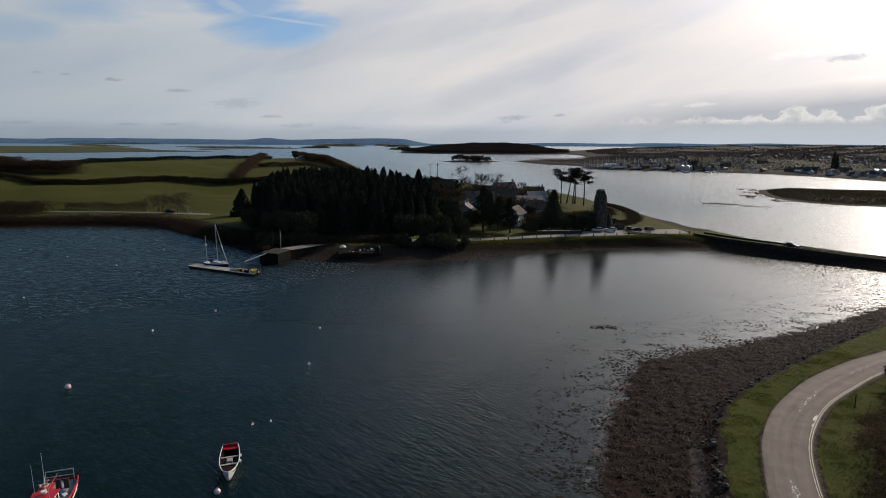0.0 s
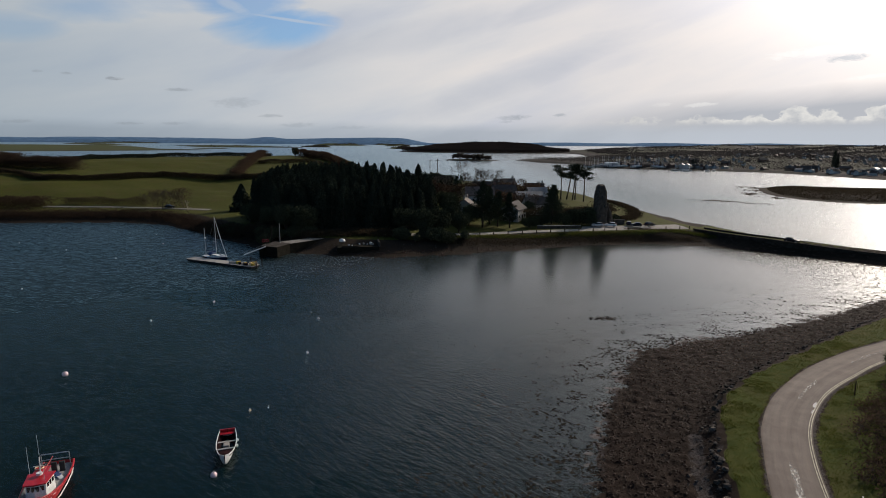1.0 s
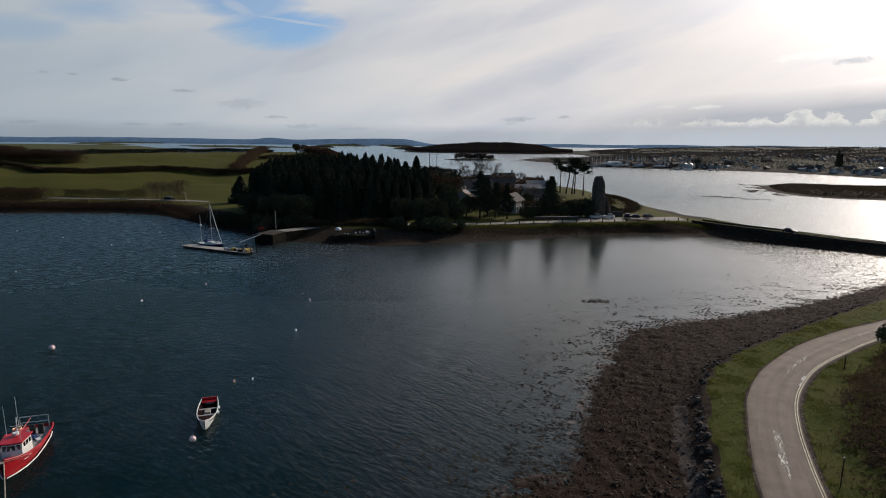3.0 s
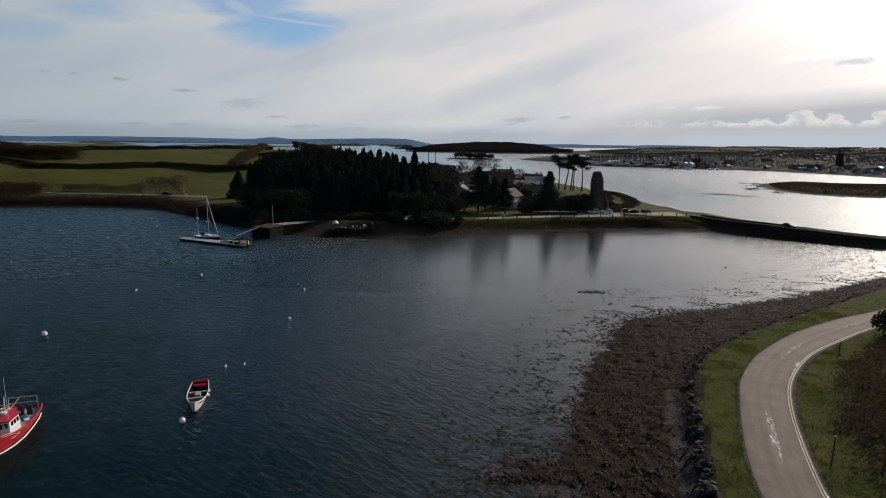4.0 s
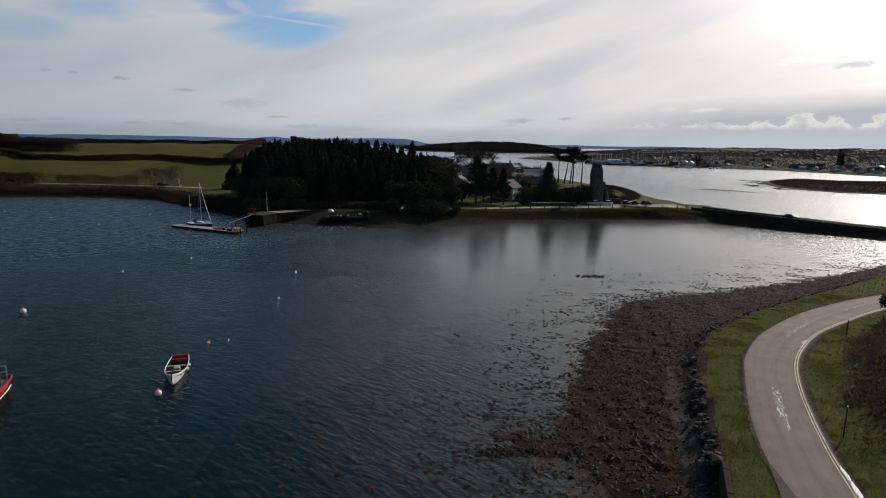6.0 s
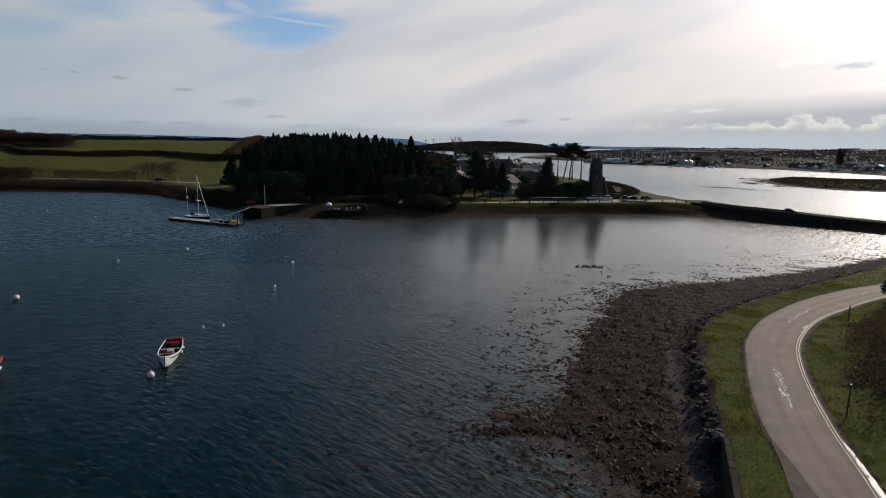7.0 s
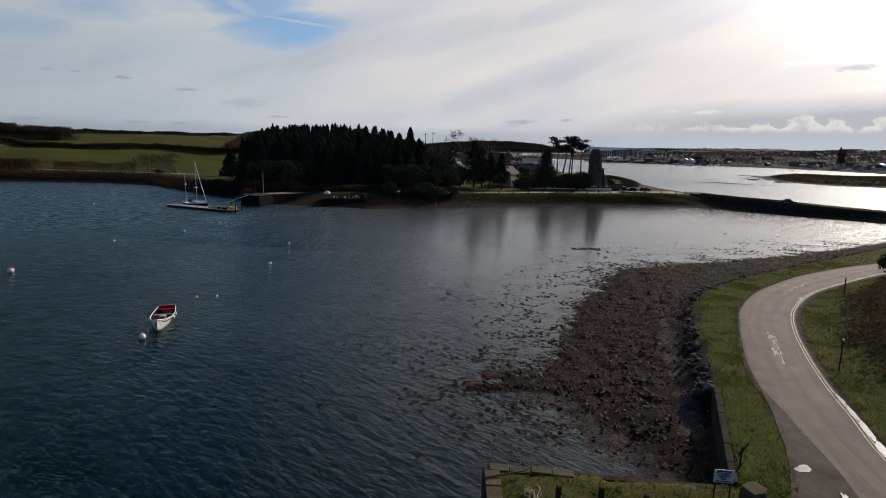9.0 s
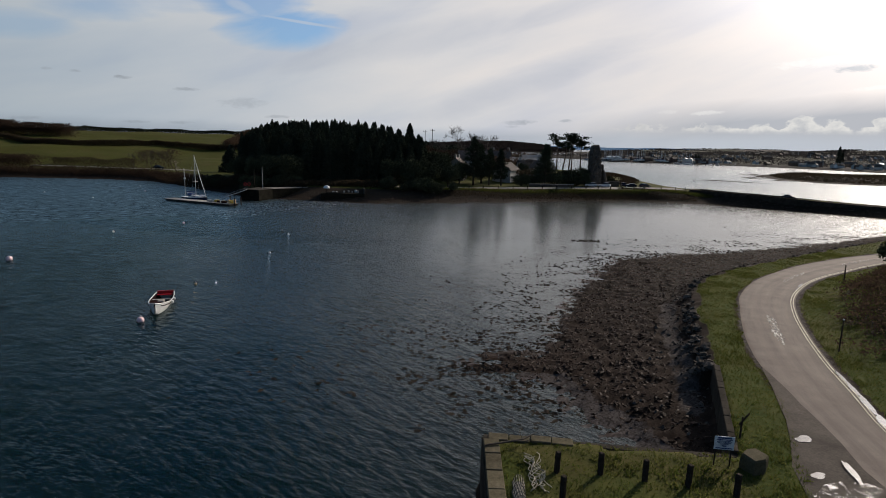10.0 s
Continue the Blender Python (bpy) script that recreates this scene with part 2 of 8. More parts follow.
def leaf_material(name, dark, light, rough=0.7, thin=0.0, spec=0.0):
    m, nt, bsdf = material(name)
    rnd = nt.nodes.new("ShaderNodeNewGeometry").outputs["Random Per Island"]
    col = color_ramp(nt, rnd, [(0.0, dark), (1.0, light)])
    tree = nt.nodes.new("ShaderNodeObjectInfo").outputs["Random"]
    v = color_ramp(nt, tree, [(0.0, (0.75, 0.75, 0.75)), (1.0, (1.2, 1.2, 1.15))])
    nt.links.new(mix_color(nt, 1.0, col, v, "MULTIPLY"), bsdf.inputs["Base Color"])
    bsdf.inputs["Roughness"].default_value = rough
    bsdf.inputs["Specular IOR Level"].default_value = spec
    if thin:
        tr = nt.nodes.new("ShaderNodeBsdfTranslucent")
        nt.links.new(bsdf.inputs["Base Color"].links[0].from_socket, tr.inputs[0])
        mx = nt.nodes.new("ShaderNodeMixShader")
        mx.inputs[0].default_value = thin
        nt.links.new(bsdf.outputs[0], mx.inputs[1])
        nt.links.new(tr.outputs[0], mx.inputs[2])
        nt.links.new(mx.outputs[0], nt.nodes["Material Output"].inputs["Surface"])
    return m


def water_material():
    """Wind-ruffled to the west, calm in the lee of the shore; dark body, clear over the shallows."""
    m, nt, bsdf = material("sea_water")
    nt.nodes.remove(bsdf)
    vec = nt.nodes.new("ShaderNodeNewGeometry").outputs["Position"]
    sep = nt.nodes.new("ShaderNodeSeparateXYZ")
    nt.links.new(vec, sep.inputs[0])
    swell = tex_noise(nt, turned(nt, vec, radians(50), (0.42, 1.25, 1)), 0.55, 2, 0.5, dist=0.25)
    ripple = tex_noise(nt, turned(nt, vec, radians(41), (0.55, 1.3, 1)), 1.5, 2, 0.5, dist=0.4)
    fine = tex_noise(nt, turned(nt, vec, radians(20), (0.6, 1.3, 1)), 4.2, 2, 0.5, dist=0.3)
    h = calc(nt, "ADD", calc(nt, "ADD", calc(nt, "MULTIPLY", swell, 0.75), calc(nt, "MULTIPLY", ripple, 0.72)), calc(nt, "MULTIPLY", fine, 0.16))
    gust = tex_noise(nt, vec, 0.022, 4, 0.55, (1.0, 2.2, 1), radians(10))
    lee = calc(nt, "ADD", calc(nt, "MULTIPLY", sep.outputs[0], 1.6), calc(nt, "MULTIPLY", calc(nt, "SUBTRACT", sep.outputs[1], 80.0), 0.45))
    lee = calc(nt, "ADD", lee, calc(nt, "MULTIPLY", calc(nt, "SUBTRACT", gust, 0.5), 40.0))
    rng_ = nt.nodes.new("ShaderNodeMapRange")
    rng_.interpolation_type = "SMOOTHSTEP"
    for key, val in (("From Min", -14.0), ("From Max", 24.0), ("To Min", 0.82), ("To Max", CALM)):
        rng_.inputs[key].default_value = val
    nt.links.new(lee, rng_.inputs["Value"])

    def ramp_over(sock, a, b, lo, hi):
        n = nt.nodes.new("ShaderNodeMapRange")
        n.interpolation_type = "SMOOTHSTEP"
        for key, val in (("From Min", a), ("From Max", b), ("To Min", lo), ("To Max", hi)):
            n.inputs[key].default_value = val
        nt.links.new(sock, n.inputs["Value"])
        return n.outputs[0]

    out_y = ramp_over(sep.outputs[1], 215.0, 330.0, 0.0, 1.0)
    out_x = ramp_over(sep.outputs[0], -150.0, 300.0, 0.65, 0.0)
    open_x = calc(nt, "ADD", sep.outputs[0], calc(nt, "MULTIPLY", sep.outputs[1], 0.25))
    open_x = ramp_over(calc(nt, "ADD", open_x, calc(nt, "MULTIPLY", calc(nt, "SUBTRACT", gust, 0.5), 40.0)), -24.0, 16.0, 1.0, 0.0)
    ruffle = calc(nt, "ADD", calc(nt, "MULTIPLY", open_x, calc(nt, "SUBTRACT", 1.0, out_y)), calc(nt, "MULTIPLY", out_y, out_x))
    reach = nt.nodes.new("ShaderNodeMapRange")
    reach.interpolation_type = "SMOOTHSTEP"
    for key, val in (("From Min", 62.0), ("From Max", 115.0), ("To Min", 0.0), ("To Max", OPEN)):
        reach.inputs[key].default_value = val
    nt.links.new(sep.outputs[0], reach.inputs["Value"])
    wind = calc(nt, "MULTIPLY", calc(nt, "MAXIMUM", rng_.outputs[0], reach.outputs[0]), color_ramp(nt, gust, [(0.3, (0.6, 0.6, 0.6)), (0.65, (1, 1, 1))]))
    b = nt.nodes.new("ShaderNodeBump")
    b.inputs["Distance"].default_value = WAVE
    nt.links.new(wind, b.inputs["Strength"])
    nt.links.new(h, b.inputs["Height"])
    silt = tex_noise(nt, vec, 0.03, 4, 0.6)
    body = nt.nodes.new("ShaderNodeBsdfDiffuse")
    nt.links.new(color_ramp(nt, silt, [(0.3, (0.002, 0.019, 0.018)), (0.7, (0.006, 0.037, 0.029))]), body.inputs[0])
    clear = nt.nodes.new("ShaderNodeBsdfTransparent")
    clear.inputs[0].default_value = (0.56, 0.62, 0.62, 1)
    deep = nt.nodes.new("ShaderNodeMixShader")
    deep.inputs[0].default_value = 0.2
    nt.links.new(clear.outputs[0], deep.inputs[1])
    nt.links.new(body.outputs[0], deep.inputs[2])
    shine = nt.nodes.new("ShaderNodeBsdfGlossy")
    away = nt.nodes.new("ShaderNodeVectorMath")
    away.operation = "LENGTH"
    nt.links.new(vec, away.inputs[0])
    far = nt.nodes.new("ShaderNodeMapRange")
    far.interpolation_type = "SMOOTHSTEP"
    for key, val in (("From Min", 25.0), ("From Max", 170.0), ("To Min", 0.0), ("To Max", 1.0)):
        far.inputs[key].default_value = val
    nt.links.new(away.outputs["Value"], far.inputs["Value"])
    drift = calc(nt, "ADD", sep.outputs[0], calc(nt, "MULTIPLY", calc(nt, "SUBTRACT", gust, 0.5), 30.0))
    chop = calc(nt, "ADD", ramp_over(drift, 8.0, 36.0, 0.19, 0.11), ramp_over(drift, 55.0, 95.0, 0.0, 0.03))
    chop = calc(nt, "ADD", chop, calc(nt, "MULTIPLY", wind, 0.03))
    fleck = tex_noise(nt, vec, 1.8, 3, 0.6, (1.0, 0.5, 1), radians(-10), 0.3)
    fleck = color_ramp(nt, fleck, [(0.36, (0.32, 0.32, 0.32)), (0.5, (0.9, 0.9, 0.9)), (0.64, (1.75, 1.75, 1.75))])
    chop = calc(nt, "MULTIPLY", chop, mix_color(nt, calc(nt, "MAXIMUM", ruffle, ramp_over(sep.outputs[0], 25.0, 65.0, 0.85, 0.0)), fleck, (1.0, 1.0, 1.0)))
    nt.links.new(calc(nt, "ADD", calc(nt, "MULTIPLY", far.outputs[0], chop), calc(nt, "ADD", calc(nt, "MULTIPLY", ruffle, 0.05), 0.05)), shine.inputs["Roughness"])
    fres = nt.nodes.new("ShaderNodeFresnel")
    fres.inputs["IOR"].default_value = 1.33
    for nd in (shine, fres):
        nt.links.new(b.outputs[0], nd.inputs["Normal"])
    mx = nt.nodes.new("ShaderNodeMixShader")
    streak = tex_noise(nt, vec, 0.55, 6, 0.75, (0.7, 1.7, 1), radians(-14), 0.1)
    streak = color_ramp(nt, streak, [(0.30, (0.45, 0.45, 0.45)), (0.70, (1.5, 1.5, 1.5))])
    tint = mix_color(nt, ruffle, (0.97, 0.99, 1.0), (0.64, 0.86, 0.985))
    nt.links.new(tint, shine.inputs[0])
    hide = calc(nt, "MULTIPLY", calc(nt, "MULTIPLY", ruffle, 0.64), streak)      # facets of a ruffled sea turn from the grazing eye
    nt.links.new(calc(nt, "MULTIPLY", fres.outputs[0], calc(nt, "SUBTRACT", calc(nt, "SUBTRACT", 1.04, calc(nt, "MULTIPLY", reach.outputs[0], 0.5)), hide)), mx.inputs[0])
    nt.links.new(deep.outputs[0], mx.inputs[1])
    nt.links.new(shine.outputs[0], mx.inputs[2])
    nt.links.new(mx.outputs[0], nt.nodes["Material Output"].inputs["Surface"])
    return m


def ground_material(name, mud, grass):
    """One ground sheet: mud and weed, shingle and turf, told apart by the masks on the sheet and by broken edges."""
    m, nt, bsdf = material(name)
    vec = nt.nodes.new("ShaderNodeNewGeometry").outputs["Position"]
    edge = tex_noise(nt, vec, 0.9, 6, 0.7)
    grain = tex_noise(nt, vec, 5.0, 6, 0.7)
    broad = tex_noise(nt, vec, 0.12, 5, 0.6)

    def mask(attr):
        a = nt.nodes.new("ShaderNodeAttribute")
        a.attribute_name = attr
        s = calc(nt, "ADD", a.outputs["Fac"], calc(nt, "MULTIPLY", calc(nt, "SUBTRACT", edge, 0.5), 0.9))
        return color_ramp(nt, s, [(0.45, (0, 0, 0)), (0.55, (1, 1, 1))])

    mudc = mix_color(nt, broad, mud[0], mud[1])
    g1 = color_ramp(nt, grain, [(0.3, (0.45, 0.45, 0.45)), (0.7, (1.5, 1.45, 1.4))])
    mudc = mix_color(nt, 1.0, mudc, g1, "MULTIPLY")
    cell = nt.nodes.new("ShaderNodeTexVoronoi")
    cell.inputs["Scale"].default_value = 8.0
    nt.links.new(vec, cell.inputs["Vector"])
    shingle = color_ramp(nt, cell.outputs["Color"], [(0.2, (0.026, 0.021, 0.019)), (0.8, (0.070, 0.060, 0.056))])
    turf = mix_color(nt, color_ramp(nt, edge, [(0.35, (0, 0, 0)), (0.65, (1, 1, 1))]), grass[0], grass[1])
    g2 = color_ramp(nt, grain, [(0.25, (0.82, 0.82, 0.82)), (0.75, (1.18, 1.18, 1.15))])
    turf = mix_color(nt, 1.0, turf, g2, "MULTIPLY")
    turf = mix_color(nt, color_ramp(nt, broad, [(0.48, (0, 0, 0)), (0.68, (0.5, 0.5, 0.5))]), turf, grass[2])
    col = mix_color(nt, mask("shingle"), mudc, shingle)
    col = mix_color(nt, mask("turf"), col, turf)
    silt = color_ramp(nt, grain, [(0.3, (0.070, 0.057, 0.058)), (0.7, (0.145, 0.120, 0.120))])
    pale = nt.nodes.new("ShaderNodeAttribute")
    pale.attribute_name = "wet"
    col = mix_color(nt, calc(nt, "MULTIPLY", pale.outputs["Fac"], edge), col, silt)
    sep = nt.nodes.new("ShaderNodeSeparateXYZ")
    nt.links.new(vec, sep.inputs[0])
    # Light lost in deeper water, painted as ground colour darkening with z.
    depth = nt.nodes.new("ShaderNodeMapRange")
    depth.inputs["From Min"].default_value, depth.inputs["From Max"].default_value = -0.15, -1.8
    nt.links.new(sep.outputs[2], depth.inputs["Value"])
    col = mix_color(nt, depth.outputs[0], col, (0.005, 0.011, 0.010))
    nt.links.new(col, bsdf.inputs["Base Color"])
    wet = nt.nodes.new("ShaderNodeAttribute")
    wet.attribute_name = "wet"
    r = color_ramp(nt, wet.outputs["Fac"], [(0.0, (0.95, 0.95, 0.95)), (1.0, (0.6, 0.6, 0.6))])
    nt.links.new(r, bsdf.inputs["Roughness"])
    nt.links.new(color_ramp(nt, wet.outputs["Fac"], [(0.0, (0.05, 0.05, 0.05)), (1.0, (0.16, 0.16, 0.16))]), bsdf.inputs["Specular IOR Level"])
    add_bump(nt, bsdf, grain, 0.6, 0.06)
    return m


WAVE, CALM, OPEN = 0.33, 0.13, 0.5
M_WATER = water_material()
M_SHORE = ground_material("shore_ground", ((0.016, 0.0105, 0.0078), (0.027, 0.018, 0.0135)), ((0.031, 0.047, 0.009), (0.060, 0.064, 0.015), (0.092, 0.065, 0.031)))
M_PEN = ground_material("peninsula_ground", ((0.018, 0.013, 0.009), (0.034, 0.026, 0.019)), ((0.042, 0.047, 0.010), (0.060, 0.061, 0.013), (0.066, 0.053, 0.020)))
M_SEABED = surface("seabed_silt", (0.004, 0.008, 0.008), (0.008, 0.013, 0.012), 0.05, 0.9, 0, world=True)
def road_material():
    """Worn asphalt: paler wheel tracks, darker crown and edges, fine chippings."""
    m, nt, bsdf = material("worn_asphalt")
    vec = nt.nodes.new("ShaderNodeNewGeometry").outputs["Position"]
    a = nt.nodes.new("ShaderNodeAttribute")
    a.attribute_name = "across"
    stain = tex_noise(nt, vec, 0.45, 5, 0.6)
    grit = tex_noise(nt, vec, 18.0, 4, 0.7)
    u = calc(nt, "ADD", a.outputs["Fac"], calc(nt, "MULTIPLY", calc(nt, "SUBTRACT", stain, 0.5), 0.10))
    track = color_ramp(nt, u, [(0.0, (0.72, 0.68, 0.64)), (0.05, (0.88, 0.88, 0.88)), (0.2, (1.06, 1.06, 1.06)), (0.34, (0.92, 0.92, 0.92)), (0.47, (1.08, 1.08, 1.08)), (0.56, (0.84, 0.84, 0.84)), (0.72, (1.02, 1.02, 1.02)), (0.86, (0.9, 0.9, 0.9)), (1.0, (0.7, 0.68, 0.66))])
    col = color_ramp(nt, stain, [(0.3, (0.122, 0.097, 0.081)), (0.7, (0.163, 0.133, 0.113))])
    col = mix_color(nt, 1.0, col, track, "MULTIPLY")
    sp = nt.nodes.new("ShaderNodeSeparateXYZ")
    nt.links.new(vec, sp.inputs[0])
    lane = nt.nodes.new("ShaderNodeCombineXYZ")
    nt.links.new(calc(nt, "MULTIPLY", a.outputs["Fac"], 9.0), lane.inputs[0])
    nt.links.new(calc(nt, "MULTIPLY", sp.outputs[1], 0.13), lane.inputs[1])
    lane_n = tex_noise(nt, lane.outputs[0], 1.0, 5, 0.65)
    col = mix_color(nt, 1.0, col, color_ramp(nt, lane_n, [(0.3, (0.84, 0.83, 0.82)), (0.5, (1, 1, 1)), (0.7, (1.12, 1.10, 1.08))]), "MULTIPLY")
    col = mix_color(nt, 1.0, col, color_ramp(nt, grit, [(0.25, (0.8, 0.8, 0.8)), (0.75, (1.18, 1.18, 1.18))]), "MULTIPLY")
    nt.links.new(col, bsdf.inputs["Base Color"])
    bsdf.inputs["Roughness"].default_value, bsdf.inputs["Specular IOR Level"].default_value = 0.85, 0.2
    add_bump(nt, bsdf, grit, 0.3, 0.01)
    return m


M_ROAD = road_material()
M_APRON = surface("damp_asphalt", (0.048, 0.040, 0.033), (0.105, 0.089, 0.074), 0.35, 0.9, 0.25, 25, world=True, spec=0.08)
M_PAINT = surface("worn_road_paint", (0.26, 0.235, 0.16), (0.46, 0.43, 0.32), 1.3, 0.7, 0.1, 9, world=True)
def worn_paint():
    """Paint rubbed through to the road in streaks."""
    m, nt, bsdf = material("rubbed_road_paint")
    vec = nt.nodes.new("ShaderNodeNewGeometry").outputs["Position"]
    rub = tex_noise(nt, turned(nt, vec, radians(24), (2.4, 0.55, 1)), 2.2, 6, 0.8)
    nt.links.new(color_ramp(nt, rub, [(0.3, (0.26, 0.24, 0.20)), (0.7, (0.55, 0.53, 0.48))]), bsdf.inputs["Base Color"])
    bsdf.inputs["Roughness"].default_value = 0.75
    nt.links.new(color_ramp(nt, rub, [(0.47, (0, 0, 0)), (0.60, (0.8, 0.8, 0.8))]), bsdf.inputs["Alpha"])
    return m


M_RUBBED = worn_paint()
M_STONE = surface("quay_stone", (0.066, 0.056, 0.032), (0.118, 0.100, 0.066), 0.9, 0.9, 0.6, 9, vary=0.25, spec=0.08)
M_ROCK = surface("shore_rock", (0.038, 0.032, 0.027), (0.118, 0.100, 0.084), 1.6, 0.95, 0.5, 7, vary=0.5, spec=0.04)
M_DARKWALL = surface("weed_stained_wall", (0.020, 0.017, 0.013), (0.056, 0.047, 0.037), 0.7, 0.95, 0.6, 9, world=True, spec=0.05)
M_WEEDWALL = surface("weed_hung_masonry", (0.007, 0.007, 0.005), (0.020, 0.018, 0.013), 0.9, 0.9, 0.6, 9, world=True, spec=0.04)
M_BARK = surface("bark", (0.045, 0.036, 0.028), (0.10, 0.08, 0.06), 2.0, 0.9, 0.5, 6)
M_TWIG = surface("bare_twigs", (0.035, 0.028, 0.023), (0.07, 0.055, 0.046), 0.8, 0.9, 0)
M_PALEBARK = surface("pale_dead_wood", (0.22, 0.19, 0.15), (0.36, 0.32, 0.26), 2.0, 0.9, 0.3, 6)
M_CONIFER = leaf_material("conifer_needles", (0.026, 0.033, 0.024), (0.062, 0.070, 0.048))
M_EVERGREEN = leaf_material("evergreen_leaves", (0.038, 0.042, 0.026), (0.078, 0.082, 0.048))
M_PINE = leaf_material("pine_needles", (0.026, 0.032, 0.021), (0.056, 0.064, 0.040))
M_HEDGE = leaf_material("winter_hedge", (0.040, 0.031, 0.021), (0.060, 0.047, 0.031), 0.8, 0.35)
M_BRAMBLE = leaf_material("dry_bramble", (0.042, 0.029, 0.021), (0.070, 0.048, 0.034), 0.8, 0.4)
M_GRASS = leaf_material("grass_blades", (0.038, 0.068, 0.011), (0.120, 0.112, 0.034), 0.8, 0.65)
M_FARLAND = ground_material("far_land", ((0.034, 0.029, 0.024), (0.052, 0.044, 0.036)), ((0.052, 0.060, 0.024), (0.070, 0.076, 0.032), (0.080, 0.070, 0.040)))
M_TOWNLAND = ground_material("town_land", ((0.017, 0.016, 0.0155), (0.025, 0.023, 0.022)), ((0.022, 0.026, 0.016), (0.030, 0.034, 0.019), (0.024, 0.022, 0.019)))
# Horizon hills: the blue of distance haze is put into the base colour.
M_FARHILL = surface("haze_blue_hills", (0.085, 0.15, 0.24), (0.12, 0.195, 0.29), 0.004, 0.95, 0, 6, world=True, spec=0.0)
M_TOWNWOOD = leaf_material("town_winter_trees", (0.040, 0.038, 0.039), (0.066, 0.062, 0.061), 0.8, 0.5)
M_ISLEWOOD = leaf_material("island_winter_wood", (0.024, 0.020, 0.020), (0.034, 0.028, 0.027), 0.9, 0.3)
M_WOODLAND = leaf_material("far_woodland", (0.032, 0.029, 0.027), (0.048, 0.043, 0.038), 0.8, 0.5)


# ---------------------------------------------------------------- mesh helpers
class Geo:
    """Gathers vertices and faces."""

    def __init__(self):
        self.v, self.f = [], []

    def add(self, verts, faces):
        o = len(self.v)
        self.v.extend([tuple(p) for p in verts])
        self.f.extend([tuple(i + o for i in f) for f in faces])
        return self

    def box(self, c, s, rz=0.0, bevel=0.0, m=None):
        """A box about c with chamfered edges."""
        hx, hy, hz = s[0] / 2, s[1] / 2, s[2] / 2
        b = min(bevel, hx * 0.9, hy * 0.9, hz * 0.9)
        ca, sa = math.cos(rz), math.sin(rz)
        vs, idx = [], {}
        for sx in (-1, 1):
            for sy in (-1, 1):
                for sz in (-1, 1):
                    for ax in range(3 if b else 1):
                        p = [sx * hx, sy * hy, sz * hz]
                        if b:
                            for k in range(3):
                                if k != ax:
                                    p[k] -= (sx, sy, sz)[k] * b
                        idx[(sx, sy, sz, ax)] = len(vs)
                        q = Vector((p[0] * ca - p[1] * sa, p[0] * sa + p[1] * ca, p[2]))
                        vs.append(tuple((m @ q) if m else q + Vector(c)))
        g = lambda *k: idx[k] if b else idx[(k[0], k[1], k[2], 0)]
        fs = []
        for ax in range(3):
            u, w = [k for k in range(3) if k != ax]
            for sgn in (-1, 1):
                quad = []
                for a, d in ((-1, -1), (1, -1), (1, 1), (-1, 1)):
                    k = [0, 0, 0]
                    k[ax], k[u], k[w] = sgn, a, d
                    quad.append(g(*k, ax))
                if (sgn < 0) ^ (ax == 1):
                    quad.reverse()
                fs.append(quad)
        if b:
            for ax in range(3):
                u, w = [k for k in range(3) if k != ax]
                for a in (-1, 1):
                    for d in (-1, 1):
                        k1, k2 = [0, 0, 0], [0, 0, 0]
                        k1[ax], k1[u], k1[w] = -1, a, d
                        k2[ax], k2[u], k2[w] = 1, a, d
                        fs.append([g(*k1, u), g(*k2, u), g(*k2, w), g(*k1, w)])
            for sx in (-1, 1):
                for sy in (-1, 1):
                    for sz in (-1, 1):
                        fs.append([g(sx, sy, sz, a) for a in range(3)])
        return self.add(vs, fs)

    def tube(self, pts, radii, n=6, cap=True):
        pts = [Vector(p) for p in pts]
        if isinstance(radii, (int, float)):
            radii = [radii] * len(pts)
        vs, fs = [], []
        for i, p in enumerate(pts):
            d = (pts[min(i + 1, len(pts) - 1)] - pts[max(i - 1, 0)]).normalized()
            a = d.cross(Vector((0, 0, 1)))
            if a.length < 1e-3:
                a = Vector((1, 0, 0))
            a.normalize()
            b = d.cross(a)
            for k in range(n):
                t = 2 * math.pi * k / n
                vs.append(p + (a * math.cos(t) + b * math.sin(t)) * radii[i])
        for i in range(len(pts) - 1):
            for k in range(n):
                k2 = (k + 1) % n
                fs.append((i * n + k, i * n + k2, (i + 1) * n + k2, (i + 1) * n + k))
        if cap:
            fs.append(tuple(range(n - 1, -1, -1)))
            fs.append(tuple((len(pts) - 1) * n + k for k in range(n)))
        return self.add(vs, fs)

    def loft(self, rings, closed=False, caps=True):
        n = len(rings[0])
        vs = [p for r in rings for p in r]
        fs = []
        for i in range(len(rings) - 1):
            for k in range(n if closed else n - 1):
                k2 = (k + 1) % n
                fs.append((i * n + k, i * n + k2, (i + 1) * n + k2, (i + 1) * n + k))
        if caps and closed:
            fs.append(tuple(range(n - 1, -1, -1)))
            fs.append(tuple((len(rings) - 1) * n + k for k in range(n)))
        return self.add(vs, fs)

    def prism(self, outline, z0, z1):
        n = len(outline)
        vs = [(x, y, z0) for x, y in outline] + [(x, y, z1) for x, y in outline]
        fs = [tuple(range(n - 1, -1, -1)), tuple(range(n, 2 * n))]
        fs += [(i, (i + 1) % n, n + (i + 1) % n, n + i) for i in range(n)]
        return self.add(vs, fs)

    def ball(self, c, r, n=10, squash=1.0):
        rings = []
        for i in range(1, n // 2 + 1):
            a = math.pi * i / (n // 2 + 1)
